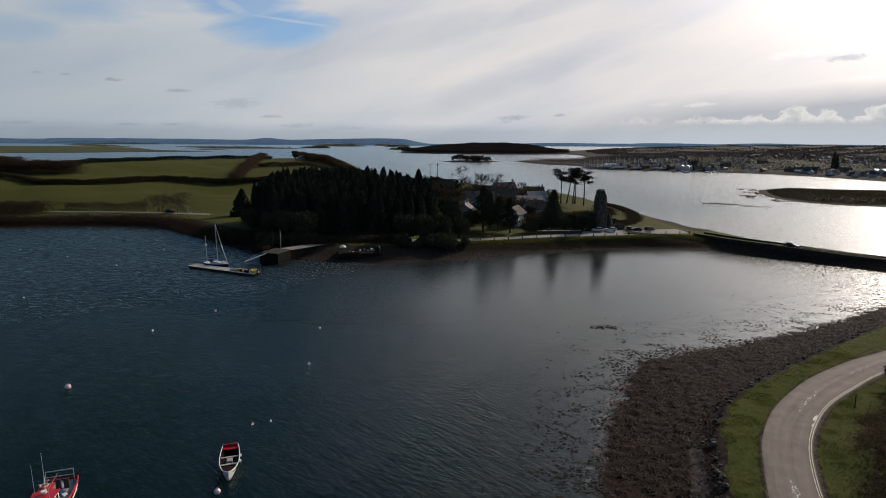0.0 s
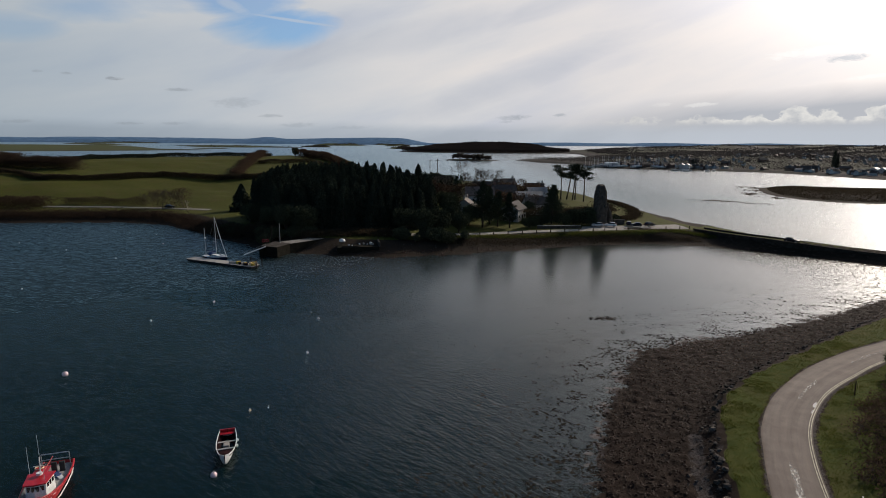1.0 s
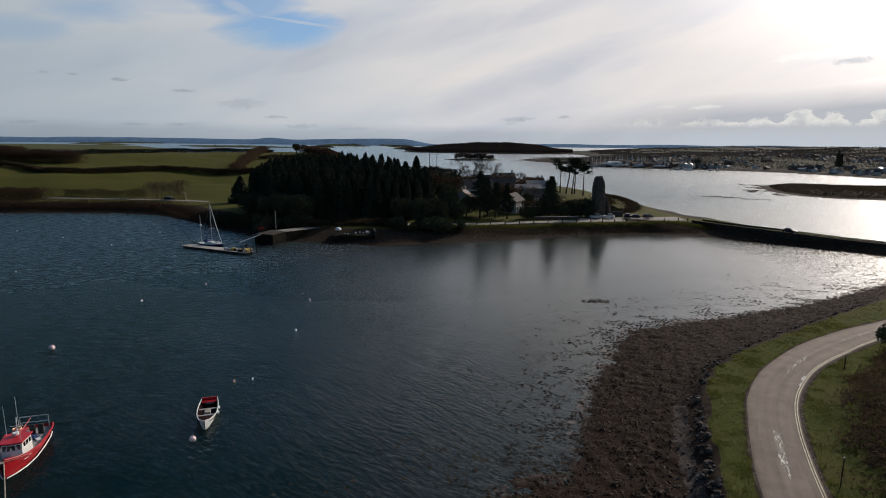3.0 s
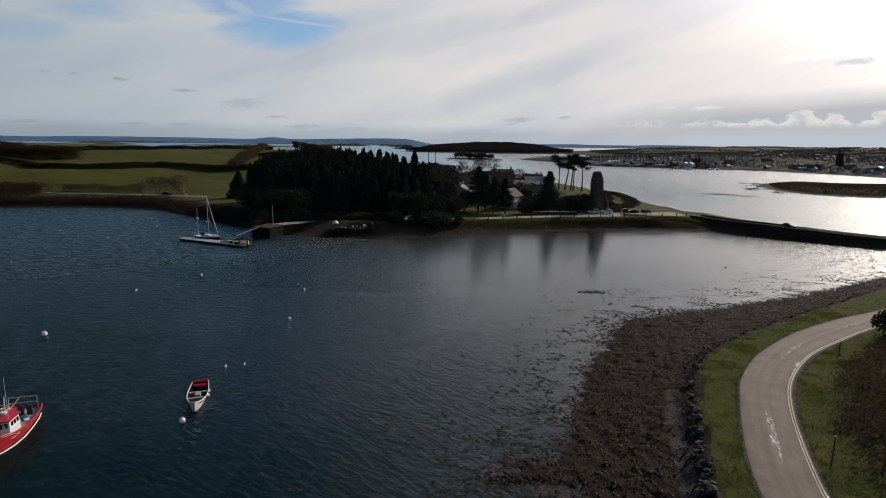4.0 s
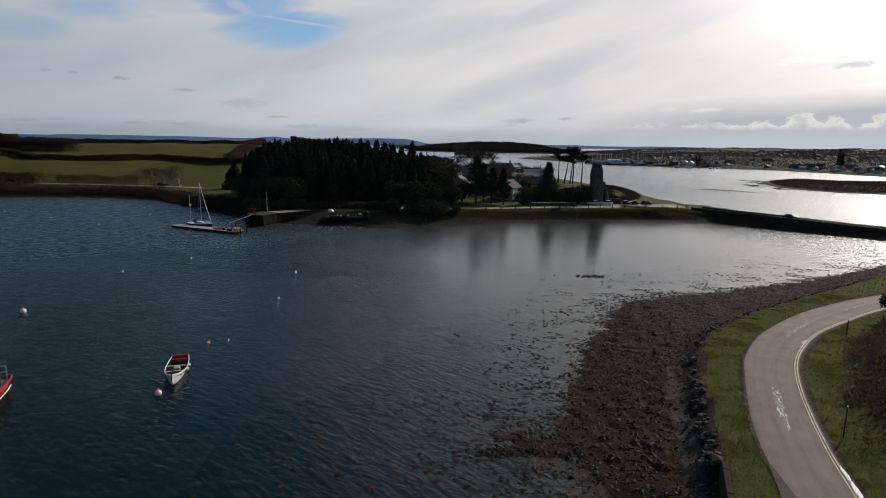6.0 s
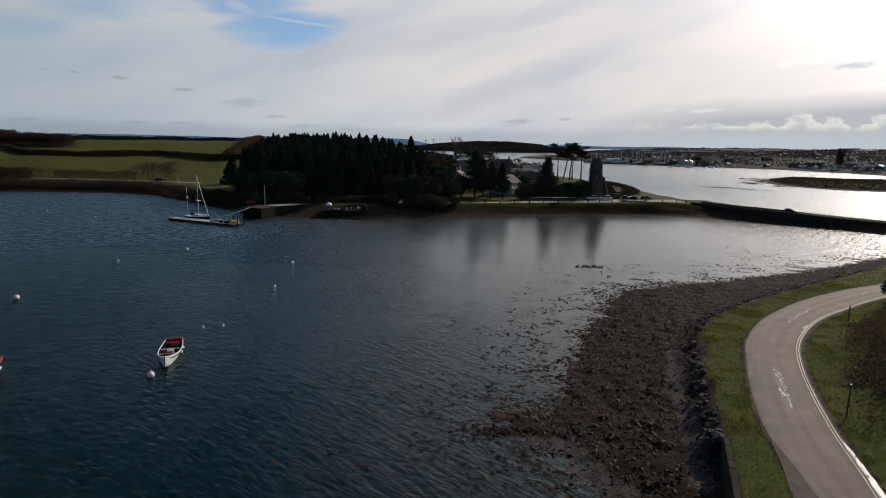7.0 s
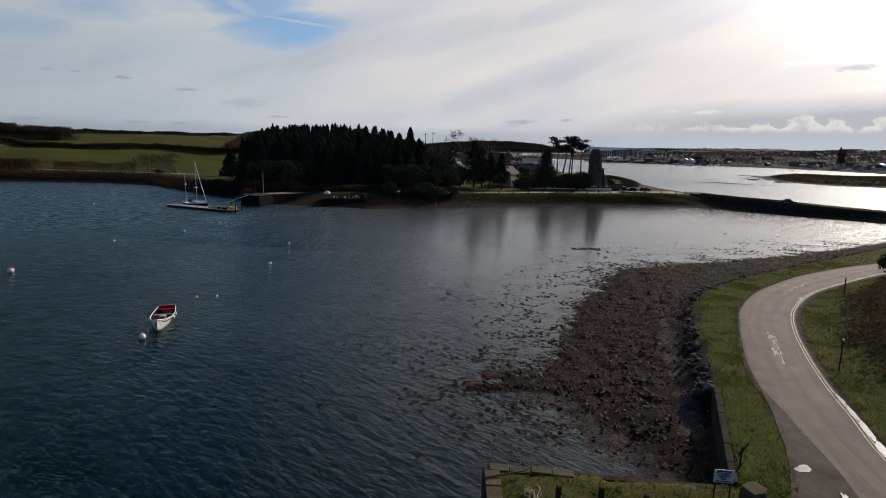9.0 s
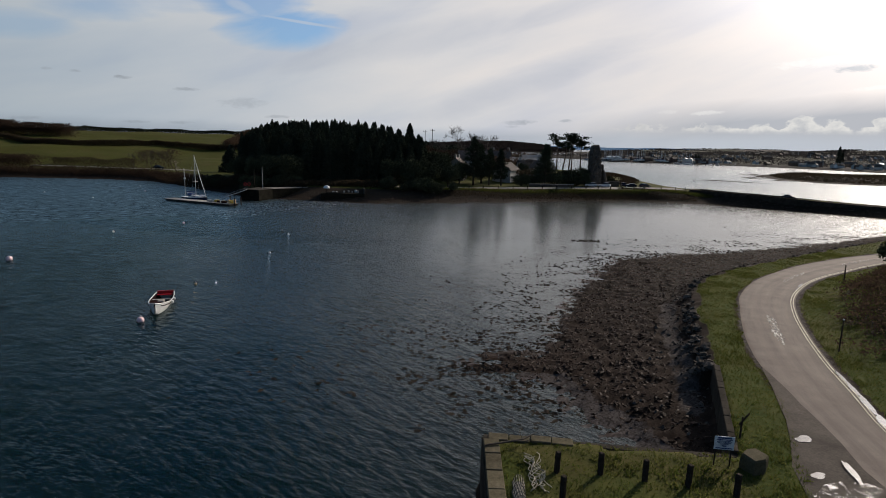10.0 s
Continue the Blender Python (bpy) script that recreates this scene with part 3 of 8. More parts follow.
            rings.append([(c[0] + r * math.sin(a) * math.cos(2 * math.pi * k / n), c[1] + r * math.sin(a) * math.sin(2 * math.pi * k / n),
                           c[2] + r * squash * math.cos(a)) for k in range(n)])
        return self.loft(rings, closed=True)


def mesh_data(name, geo, mat, smooth=False):
    me = bpy.data.meshes.new(name)
    me.from_pydata(geo.v, [], geo.f)
    for mm in (mat if isinstance(mat, (list, tuple)) else [mat]):
        me.materials.append(mm)
    bm = bmesh.new()
    bm.from_mesh(me)
    bmesh.ops.recalc_face_normals(bm, faces=bm.faces)
    bm.to_mesh(me)
    bm.free()
    if smooth:
        me.shade_smooth()
    return me


def card_data(name, V, F, mat):
    me = bpy.data.meshes.new(name)
    me.from_pydata(V.tolist() if isinstance(V, np.ndarray) else V, [], F.tolist() if isinstance(F, np.ndarray) else F)
    me.materials.append(mat)
    return me


def part(name, geo, mat, parent, label="", smooth=False, m=None):
    """Links a mesh as one object under a thing or a part."""
    me = geo if isinstance(geo, bpy.types.Mesh) else mesh_data(name, geo, mat, smooth)
    ob = new(name, me)
    ob.parent = parent
    if m is not None:
        ob.matrix_basis = m
    return tagged(ob, label)


def thing(name, m, label, category, group="", kind=""):
    """An Empty at a thing's base."""
    ob = new(name)
    ob.empty_display_size = 0.2
    ob.matrix_basis = m
    return tagged(ob, label, category, group, kind)


def solid(name, geo, mat, label, category, group="", kind="", m=None, smooth=False):
    me = geo if isinstance(geo, bpy.types.Mesh) else mesh_data(name, geo, mat, smooth)
    ob = new(name, me)
    if m is not None:
        ob.matrix_basis = m
    return tagged(ob, label, category, group, kind)


def value_noise(x, y, seed=0):
    xi, yi = np.floor(x).astype(np.int64), np.floor(y).astype(np.int64)
    u, v = x - xi, y - yi
    u, v = u * u * (3 - 2 * u), v * v * (3 - 2 * v)

    def lattice(a, b):
        k = (a * 374761393 + b * 668265263 + seed * 974711) & 0x7FFFFFFF
        k = ((k ^ (k >> 13)) * 1274126177) & 0x7FFFFFFF
        return ((k ^ (k >> 16)) & 0xFFFF) / 65535.0

    a, b, c, d = lattice(xi, yi), lattice(xi + 1, yi), lattice(xi, yi + 1), lattice(xi + 1, yi + 1)
    return (a * (1 - u) + b * u) * (1 - v) + (c * (1 - u) + d * u) * v


def fbm(x, y, octaves=4, seed=0):
    s, a, t = 0.0, 0.5, 0.0
    for o in range(octaves):
        s, t = s + a * value_noise(x * 2 ** o + 17.3 * o, y * 2 ** o - 9.1 * o, seed + o), t + a
        a *= 0.5
    return s / t


def step(a, b, x):
    t = np.clip((x - a) / (b - a), 0, 1)
    return t * t * (3 - 2 * t)


def line_distance(x, y, pts, closed=False):
    best = np.full(np.shape(x), 1e9)
    q = list(pts) + ([pts[0]] if closed else [])
    for (ax, ay), (bx, by) in zip(q[:-1], q[1:]):
        dx, dy = bx - ax, by - ay
        t = np.clip(((x - ax) * dx + (y - ay) * dy) / (dx * dx + dy * dy), 0, 1)
        best = np.minimum(best, np.hypot(x - ax - t * dx, y - ay - t * dy))
    return best


def inside(x, y, poly):
    res = np.zeros(np.shape(x), bool)
    for (ax, ay), (bx, by) in zip(poly, poly[1:] + poly[:1]):
        if ay == by:
            continue
        res ^= ((ay > y) != (by > y)) & (x < (bx - ax) * (y - ay) / (by - ay) + ax)
    return res


def signed(x, y, poly):
    d = line_distance(x, y, poly, True)
    return np.where(inside(x, y, poly), d, -d)


def smooth_line(pts, step_m=1.0):
    """A curve through points, resampled evenly (Catmull-Rom)."""
    p = [pts[0]] + list(pts) + [pts[-1]]
    out = []
    for i in range(1, len(p) - 2):
        a, b, c, d = (np.array(q, float) for q in p[i - 1:i + 3])
        n = max(2, int(np.linalg.norm(c - b) / step_m))
        for k in range(n):
            t = k / n
            out.append(0.5 * (2 * b + (c - a) * t + (2 * a - 5 * b + 4 * c - d) * t * t + (3 * b - a - 3 * c + d) * t ** 3))
    out.append(np.array(pts[-1], float))
    return np.array(out)


# ---------------------------------------------------------------- plan
LAND = [(7.2, -30), (7.3, 26.4), (18.8, 25.3), (22.9, 36.5), (24.4, 40.5), (26.6, 47.4), (28.8, 53.8), (31.3, 60), (35.4, 66.5), (43, 73.8),
        (56.4, 84), (79, 99.5), (112, 121), (145, 150), (260, 160), (260, -30)]
BEACH = [(14.2, 18), (15.6, 28), (16.2, 30.5), (16.0, 32.4), (15.0, 34.2), (13.6, 36.5), (12.6, 39.4), (10.2, 40.6), (7.9, 41.8), (7.6, 43.6), (10.2, 44.7), (13.2, 45.1), (15.5, 51), (17.8, 60), (22.6, 71), (30.5, 86), (41, 91), (52, 95), (65, 101.4),
         (83, 112), (98, 122), (122, 141), (150, 170), (270, 180), (270, -40), (14, -40)]
CHANNEL = [(27.6, 57.5), (25.6, 52), (24.2, 47.5), (23.4, 43.5), (22.5, 40.5), (21.6, 37.2), (20.6, 34.0)]
PENINSULA = [(-900, 190), (-420, 205), (-178, 216), (-147, 221), (-128, 220.5), (-110, 215.6), (-93, 200.5), (-75, 184), (-58, 168), (-43, 162), (-30, 159.5),
             (-17, 158), (-6, 161), (10, 166), (29, 175), (46, 181.8), (66, 185.7), (81, 181.4), (91.4, 175.5), (103, 167.5), (112.5, 158.8), (121.5, 150),
             (156, 119), (238, 36), (262, 40), (165, 124), (131, 161), (108, 190), (102, 210), (99, 223), (98, 243), (93, 265), (88, 294), (86, 327),
             (70, 370), (30, 430), (-40, 520), (-120, 640), (-250, 800), (-420, 850), (-900, 860)]
ROAD_L = [(112, 116), (90, 100), (72, 88.2), (61, 82.3), (50.2, 75), (41, 66.2), (35.3, 58.4), (32.3, 52.5), (29.6, 46.5), (27.6, 41.5), (26.2, 37), (24.9, 31.3),
          (24.2, 27.8), (23.5, 25), (22.5, 19), (21.5, 8), (21, -20)]
ROAD_R = [(106, 104), (84, 90), (63.8, 78.2), (55.5, 72.5), (48.3, 66.8), (43, 61), (39.2, 55.6), (36, 49.4), (33.5, 43.6), (32.4, 40.8), (31, 37), (29.6, 32.6),
          (28.2, 28.6), (27.7, 26), (27, 19), (26.4, 8), (26, -20)]


def road_z(y):
    return np.maximum(1.95, 3.55 - 0.022 * y)


def land_edge(x, y):
    """How far inside the verge, with a ragged edge."""
    return signed(x, y, LAND) + np.where(y > 38, 1.5 * (fbm(x * 0.45, y * 0.45, 3, 13) - 0.5), 0.0)


def near_height(x, y):
    """Foreshore, verge and bank on the near side; also gives the masks."""
    dl, db = land_edge(x, y), signed(x, y, BEACH) + 1.6 * (fbm(x * 0.5, y * 0.5, 3, 14) - 0.5)
    dr = line_distance(x, y, ROAD_R)
    lumps = fbm(x * 1.3, y * 1.3, 4, 3)
    fine = fbm(x * 4.0, y * 4.0, 3, 8)
    beach = np.where(db > 0, 1.25 * db / (db + np.abs(dl) + 1e-6), -0.045 * np.abs(db) - 0.22 * np.clip(np.abs(db) - 11, 0, 60))
    weed = step(-9, 3, db)
    ridge = fbm(x * 0.55 + 2.0 * lumps, y * 1.5, 3, 6)
    beach = beach + weed * (0.46 * (lumps - 0.5) + 0.10 * (ridge - 0.5) + 0.30 * (fine - 0.5))
    top = road_z(y) - 0.035
    bankside = inside(x, y, BANK)
    rise = np.where(bankside, 2.6 * step(1.2, 9.0, dr) + 0.05 * np.clip(dr - 9, 0, 60), 0)
    on = inside(x, y, ROAD_L + ROAD_R[::-1])
    edge = np.where(on, 0.0, np.minimum(dr, line_distance(x, y, ROAD_L)))
    land = top + rise + 0.20 * (lumps - 0.5) * step(0.8, 2.5, edge)
    wall = step(-0.2, 0.25, dl)
    slope = step(-2.6, 0.6, dl)
    t = np.where(y < 37, wall, slope)
    h = beach * (1 - t) + land * t
    h = np.maximum(h, -4.0)
    bare = np.where(bankside, 0.6 * step(1.8, 4.4, dr + 5.5 * (fbm(x * 0.3, y * 0.3, 3, 61) - 0.5)), 0)
    turf = (1 - bare) * step(-0.3, 0.5, dl) * (0.36 + 0.64 * step(0.1, 1.3, edge))
    shingle = (step(-3.0, -0.3, dl) * (1 - turf) * 0.42 + (1 - step(0.0, 2.5, np.abs(db))) * 0.45 * (fbm(x * 0.2, y * 0.2, 2, 5) > 0.45)) * (y > 27)
    shingle = np.maximum(shingle, 0.62 * (1 - step(0.1, 0.7, edge)) * step(0.3, 1.0, dl))
    run = line_distance(x, y, CHANNEL)
    shingle = np.maximum(shingle, (1 - step(0.3, 1.8, run)) * 0.58 * (1 - turf))
    shingle = np.maximum(shingle, (1 - step(0.4, 2.2, np.abs(db - 0.6))) * 0.72 * (y > 27) * (y < 41))
    shingle = np.maximum(shingle, 0.46 * step(-9.0, -4.0, db) * (1 - step(0.0, 2.0, db)))
    wet = 1.5 * step(-14.0, -2.0, db) * (1 - step(-1.5, 0.8, db)) * (1 - step(-1.0, -0.2, dl)) * (0.25 + 0.75 * step(46.0, 62.0, y))
    return h, turf, shingle, wet


BANK = [(p[0], p[1]) for p in ROAD_R] + [(300, -20), (300, 104)]


def pen_height(x, y):
    d = signed(x, y, PENINSULA)
    n = fbm(x * 0.05, y * 0.05, 3, 21)
    lumps = fbm(x * 0.35, y * 0.35, 3, 4)
    gap = 13 - 5 * step(25, 45, x) + 8 * step(70, 85, x) * (1 - step(88, 96, x))
    h = np.where(d > 0, 3.1 * step(0, 1, d / gap), -0.09 * np.abs(d))
    h = h + np.where(d < 6, 0.5 * (lumps - 0.5), 0) * step(-8, 0, d)
    main = step(112, 96, x)
    hill = np.interp(y - 0.8 * np.minimum(0, x + 140), [245, 290, 326, 340, 371, 409, 440, 475, 545, 620], [3.0, 7.0, 11.2, 11.9, 15.2, 19.0, 19.7, 20.0, 13.0, 5.0]) - 3.1
    west = step(-62, -104, x) * step(12, 60, d)
    h = h + main * (5.0 * step(26, 75, d) * step(95, 70, x) * (1 - west) + west * hill + 2.6 * np.exp(-((x - 56) / 22) ** 2 - ((y - 262) / 24) ** 2))
    h = h + main * 2.0 * (n - 0.5) * step(25, 60, d)
    h = np.maximum(h, -4.0)
    turf = step(gap * 0.75, gap * 1.05, d)
    shingle = step(1, gap * 0.6, d) * (1 - turf) * 0.33
    return h, turf, shingle, 0 * d


def h_pen(x, y):
    return float(pen_height(np.array([float(x)]), np.array([float(y)]))[0][0])


def h_near(x, y):
    return float(near_height(np.array([float(x)]), np.array([float(y)]))[0][0])


def sheet(name, xs, ys, fn, mat, keep=None):
    X, Y = np.meshgrid(xs, ys)
    H, turf, shingle, wet = fn(X.ravel(), Y.ravel())
    V = np.stack([X.ravel(), Y.ravel(), H], 1)
    nx, ny = len(xs), len(ys)
    i = np.arange((ny - 1) * nx).reshape(ny - 1, nx)[:, :-1].ravel()
    F = np.stack([i, i + 1, i + nx + 1, i + nx], 1)
    if keep is not None:
        F = F[keep(V[F].mean(1))]
    me = bpy.data.meshes.new(name)
    me.from_pydata(V.tolist(), [], F.tolist())
    for key, val in (("turf", turf), ("shingle", shingle), ("wet", wet)):
        at = me.attributes.new(key, "FLOAT", "POINT")
        at.data.foreach_set("value", np.ascontiguousarray(val, dtype=np.float32))
    me.materials.append(mat)
    me.shade_smooth()
    return new(name, me)


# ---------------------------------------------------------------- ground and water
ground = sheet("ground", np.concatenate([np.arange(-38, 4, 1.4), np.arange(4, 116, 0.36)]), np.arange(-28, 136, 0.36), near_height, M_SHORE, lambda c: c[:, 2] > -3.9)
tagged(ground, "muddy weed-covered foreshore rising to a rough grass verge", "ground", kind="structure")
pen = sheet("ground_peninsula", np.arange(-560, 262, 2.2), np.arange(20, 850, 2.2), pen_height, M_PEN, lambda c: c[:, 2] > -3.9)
tagged(pen, "green fields and stony shore of a low peninsula", "ground", kind="structure")

g = Geo()
xs = [-4900, -2000, -800, -300, -100, 0, 100, 300, 800, 2000, 4900]
ys = [-600, -200, -60, 0, 60, 120, 240, 500, 1000, 2000, 4900]
g.add([(x, y, 0) for y in ys for x in xs], [(j * 11 + i, j * 11 + i + 1, j * 11 + i + 12, j * 11 + i + 11) for j in range(10) for i in range(10)])
water = solid("water", g, M_WATER, "dark rippled sea water of a sheltered lough", "water", kind="structure")
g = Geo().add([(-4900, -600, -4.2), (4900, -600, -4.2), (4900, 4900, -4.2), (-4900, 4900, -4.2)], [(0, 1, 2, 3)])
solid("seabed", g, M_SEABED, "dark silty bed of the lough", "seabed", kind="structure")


# ---------------------------------------------------------------- road
def strip(left, right, zf, lift, thick=0.12, step_m=0.8):
    a, b = smooth_line(left, step_m), smooth_line(right, step_m)
    n = max(len(a), len(b))
    pick = lambda q: q[np.round(np.linspace(0, len(q) - 1, n)).astype(int)]
    a, b = pick(a), pick(b)
    rings = []
    for p, q in zip(a, b):
        m = (p + q) / 2
        zc = lambda w: float(zf(w[1])) + lift
        ring = [(p[0], p[1], zc(p) - thick)]
        ring += [(*(p + (q - p) * u), zc(p + (q - p) * u) - 0.02 + 0.06 * (1 - abs(2 * u - 1))) for u in np.linspace(0, 1, 17)]
        rings.append(ring + [(q[0], q[1], zc(q) - thick)])
    return Geo().loft(rings)


road = solid("road", strip(ROAD_L, ROAD_R, road_z, 0.0), M_ROAD, "narrow grey coastal road with worn asphalt surface", "road", kind="structure")
at = road.data.attributes.new("across", "FLOAT", "POINT")
at.data.foreach_set("value", np.array([min(max((i % 19) - 1, 0), 16) / 16.0 for i in range(len(road.data.vertices))], np.float32))


# ---------------------------------------------------------------- trees
def cards(centres, sizes, rng, up=0.35, elong=1.0):
    """Small bent leaf clumps: two triangles each, at random turns."""
    n = len(centres)
    a = rng.normal(size=(n, 3))
    a /= np.linalg.norm(a, axis=1)[:, None]
    b = rng.normal(size=(n, 3)) + np.array([0, 0, up])
    b -= (b * a).sum(1)[:, None] * a
    b /= np.linalg.norm(b, axis=1)[:, None]
    s = sizes[:, None]
    c = np.cross(a, b)
    V = np.stack([centres - a * s * 0.5, centres - b * s * 0.28 * elong + c * s * 0.15, centres + a * s * 0.5, centres + b * s * 0.4 * elong], 1).reshape(-1, 3)
    i = np.arange(n)[:, None] * 4
    F = np.concatenate([i + np.array([0, 1, 2]), i + np.array([0, 2, 3])], 1).reshape(-1, 3)
    return V, F


def conifer_meshes(height, radius, seed, n=1500, base=0.08, shape=0.8, mat=None):
    rng = np.random.default_rng(seed)
    k = rng.random(n) ** 0.75
    whorl = np.floor(k * height / 0.7) * 0.7 / height
    lvl = np.clip(whorl + rng.normal(0, 0.012, n), 0, 1)
    ang = rng.integers(0, 9, n) * 0.698 + whorl * 37.0 + rng.normal(0, 0.16, n)
    lobe = 1 + 0.20 * np.sin(2 * ang + seed + 5 * lvl) + 0.14 * np.sin(3 * ang + 2.1 * seed - 9 * lvl)
    rad = radius * (1 - lvl) ** shape * (0.75 + 0.4 * rng.random(n)) * lobe + 0.12
    out = np.sqrt(rng.random(n)) * 0.85 + 0.15
    z = height * (base + (1 - base) * lvl) - out * rad * 0.28 + 0.3
    P = np.stack([np.cos(ang) * rad * out, np.sin(ang) * rad * out, z], 1)
    V, F = cards(P, (0.4 + 0.65 * rng.random(n)) * (0.5 + 0.5 * (1 - lvl)) * radius / (2.8 if n < 3300 else 3.4), rng, 0.1)
    crown = card_data("crown", V, F, mat or M_CONIFER)
    trunk = mesh_data("trunk", Geo().tube([(0, 0, -0.5), (0.05, 0, height * 0.5), (0, 0, height * 0.97)], [radius * 0.09, radius * 0.06, 0.03], 6), M_BARK, True)
    return trunk, crown


def bushy_meshes(height, radius, seed, n=2200, trunk_h=0.2, lobes=9, mat=None, size=0.75):
    rng = np.random.default_rng(seed)
    P, g = [], Geo()
    g.tube([(0, 0, -0.4), (0.1, 0.05, height * (trunk_h + 0.25))], [radius * 0.08, radius * 0.045], 6)
    for k in range(lobes):
        a, r = rng.random() * 6.28, radius * 0.62 * math.sqrt(rng.random())
        zc = height * (trunk_h + (1 - trunk_h) * (0.25 + 0.55 * rng.random() * (1 - 0.4 * r / radius)))
        lr = radius * (0.34 + 0.24 * rng.random())
        c = np.array([math.cos(a) * r, math.sin(a) * r, zc])
        m = n // lobes
        d = rng.normal(size=(m, 3))
        d /= np.linalg.norm(d, axis=1)[:, None]
        q = c + d * lr * (0.55 + 0.5 * rng.random((m, 1))) * np.array([1, 1, 0.8])
        q[:, 2] = np.maximum(q[:, 2], 0.1)
        P.append(q)
        g.tube([(0, 0, height * trunk_h * 0.8), tuple(c * 0.5 + np.array([0, 0, height * 0.12])), tuple(c)], [radius * 0.05, radius * 0.03, 0.03], 5, False)
    P = np.concatenate(P)
    V, F = cards(P, (0.5 + rng.random(len(P))) * size, rng)
    return mesh_data("trunk", g, M_BARK, True), card_data("crown", V, F, mat or M_EVERGREEN)


def bare_meshes(height, seed, spread=0.55, levels=5, mat=None, twigs=900, radius=0.02):
    rng = np.random.default_rng(seed)
    g, tips = Geo(), []

    def grow(p, d, length, r, lvl):
        q = p + d * length * 0.5 + Vector(rng.normal(0, 0.05 * length, 3))
        e = p + d * length + Vector(rng.normal(0, 0.07 * length, 3))
        g.tube([p, q, e], [r, r * 0.8, r * 0.62], 5 if lvl < 2 else 3, False)
        if lvl >= levels:
            tips.append((e, d))
            return
        for k in range(int(rng.integers(2, 4))):
            v = (d + Vector(rng.normal(0, spread, 3)) + Vector((0, 0, 0.18))).normalized()
            grow(e if k else q.lerp(e, 0.6 + 0.4 * rng.random()), v, length * (0.66 + 0.18 * rng.random()), r * 0.6, lvl + 1)

    grow(Vector((0, 0, -0.3)), Vector((0, 0, 1)), height * 0.27, height * radius, 0)
    trunk = mesh_data("trunk", g, mat or M_BARK, True)
    t = Geo()
    for e, d in tips[:twigs]:
        for k in range(4):
            v = (d + Vector(rng.normal(0, 0.55, 3)) + Vector((0, 0, 0.2))).normalized()
            l = height * 0.075 * (0.5 + rng.random())
            t.tube([e, e + v * l], [0.03, 0.012], 3, False)
    return trunk, mesh_data("crown", t, M_TWIG if mat is None else mat)


def pine_meshes(height, seed, lean=0.6):
    """A tall bare stem with a few limbs and flat needle clouds at the top."""
    rng = np.random.default_rng(seed)
    g = Geo()
    top = Vector((lean * rng.normal(), lean * rng.normal(), height * 0.93))
    mid = top * 0.5 + Vector(rng.normal(0, 0.3, 3))
    g.tube([(0, 0, -0.4), mid * 0.6, mid, top], [0.36, 0.29, 0.24, 0.12], 8)
    P = []
    for k in range(9):
        f = 0.66 + 0.34 * k / 8
        p = mid.lerp(top, (f - 0.5) * 2)
        a = rng.random() * 6.28
        l = (1.2 + 2.9 * rng.random()) * (1.15 - 0.45 * (f - 0.66) / 0.34)
        e = p + Vector((math.cos(a) * l, math.sin(a) * l, 0.5 + 0.9 * rng.random()))
        g.tube([p, p.lerp(e, 0.5) + Vector((0, 0, -0.15)), e], [0.11, 0.07, 0.03], 5, False)
        m = 120
        d = rng.normal(size=(m, 3)) * np.array([1.1, 1.1, 0.42])
        P.append(np.array(e) + d * (0.6 + 0.45 * rng.random()))
    P = np.concatenate(P)
    V, F = cards(P, 0.35 + 0.5 * rng.random(len(P)), rng)
    return mesh_data("trunk", g, M_BARK, True), card_data("crown", V, F, M_PINE)


def scraggy_meshes(height, radius, seed, stem=0.2, n=46, mat=None):
    """An open old conifer: bare lower stems, uneven limbs ending in small needle clumps, gaps between."""
    rng = np.random.default_rng(seed)
    g, P = Geo(), []
    lean = Vector((rng.normal(0, 0.35), rng.normal(0, 0.35), 0))
    g.tube([(0, 0, -0.4), lean * 0.5 + Vector((0, 0, height * 0.5)), lean + Vector((0, 0, height * 0.98))], [0.03 * height * 0.8, 0.018 * height, 0.03], 7)
    for k in range(n):
        f = stem + (1 - stem) * (k + rng.random()) / n
        a = k * 2.4 + rng.normal(0, 0.5)
        l = radius * 1.1 * (1.03 - 0.98 * (f - stem) / (1 - stem)) ** 0.95 * (0.45 + 0.65 * rng.random())
        p = lean * f + Vector((0, 0, height * f))
        e = p + Vector((math.cos(a) * l, math.sin(a) * l, l * rng.uniform(-0.12, 0.35)))
        g.tube([p, p.lerp(e, 0.6) + Vector((0, 0, -0.1 * l)), e], [0.09, 0.05, 0.02], 4, False)
        for c in (0.45, 0.75, 1.0):
            m = int(26 + 46 * c)
            P.append(np.array(p.lerp(e, c)) + rng.normal(size=(m, 3)) * np.array([0.42, 0.42, 0.26]) * (0.55 + 0.22 * l))
    P = np.concatenate(P)
    V, F = cards(P, 0.16 + 0.3 * rng.random(len(P)), rng)
    return mesh_data("trunk", g, M_BARK, True), card_data("crown", V, F, mat or M_PINE)


def tree(name, meshes, m, label, category="tree", group=""):
    t = thing(name, m, label, category, group)
    part("trunk", meshes[0], None, t)
    part("crown", meshes[1], None, t)
    return t


def spot(x, y, s=1.0, rz=0.0, sink=0.0, ground_fn=h_pen, sz=None):
    return Matrix.LocRotScale((x, y, ground_fn(x, y) - sink), Euler((0, 0, rz)), (s, s, sz or s))


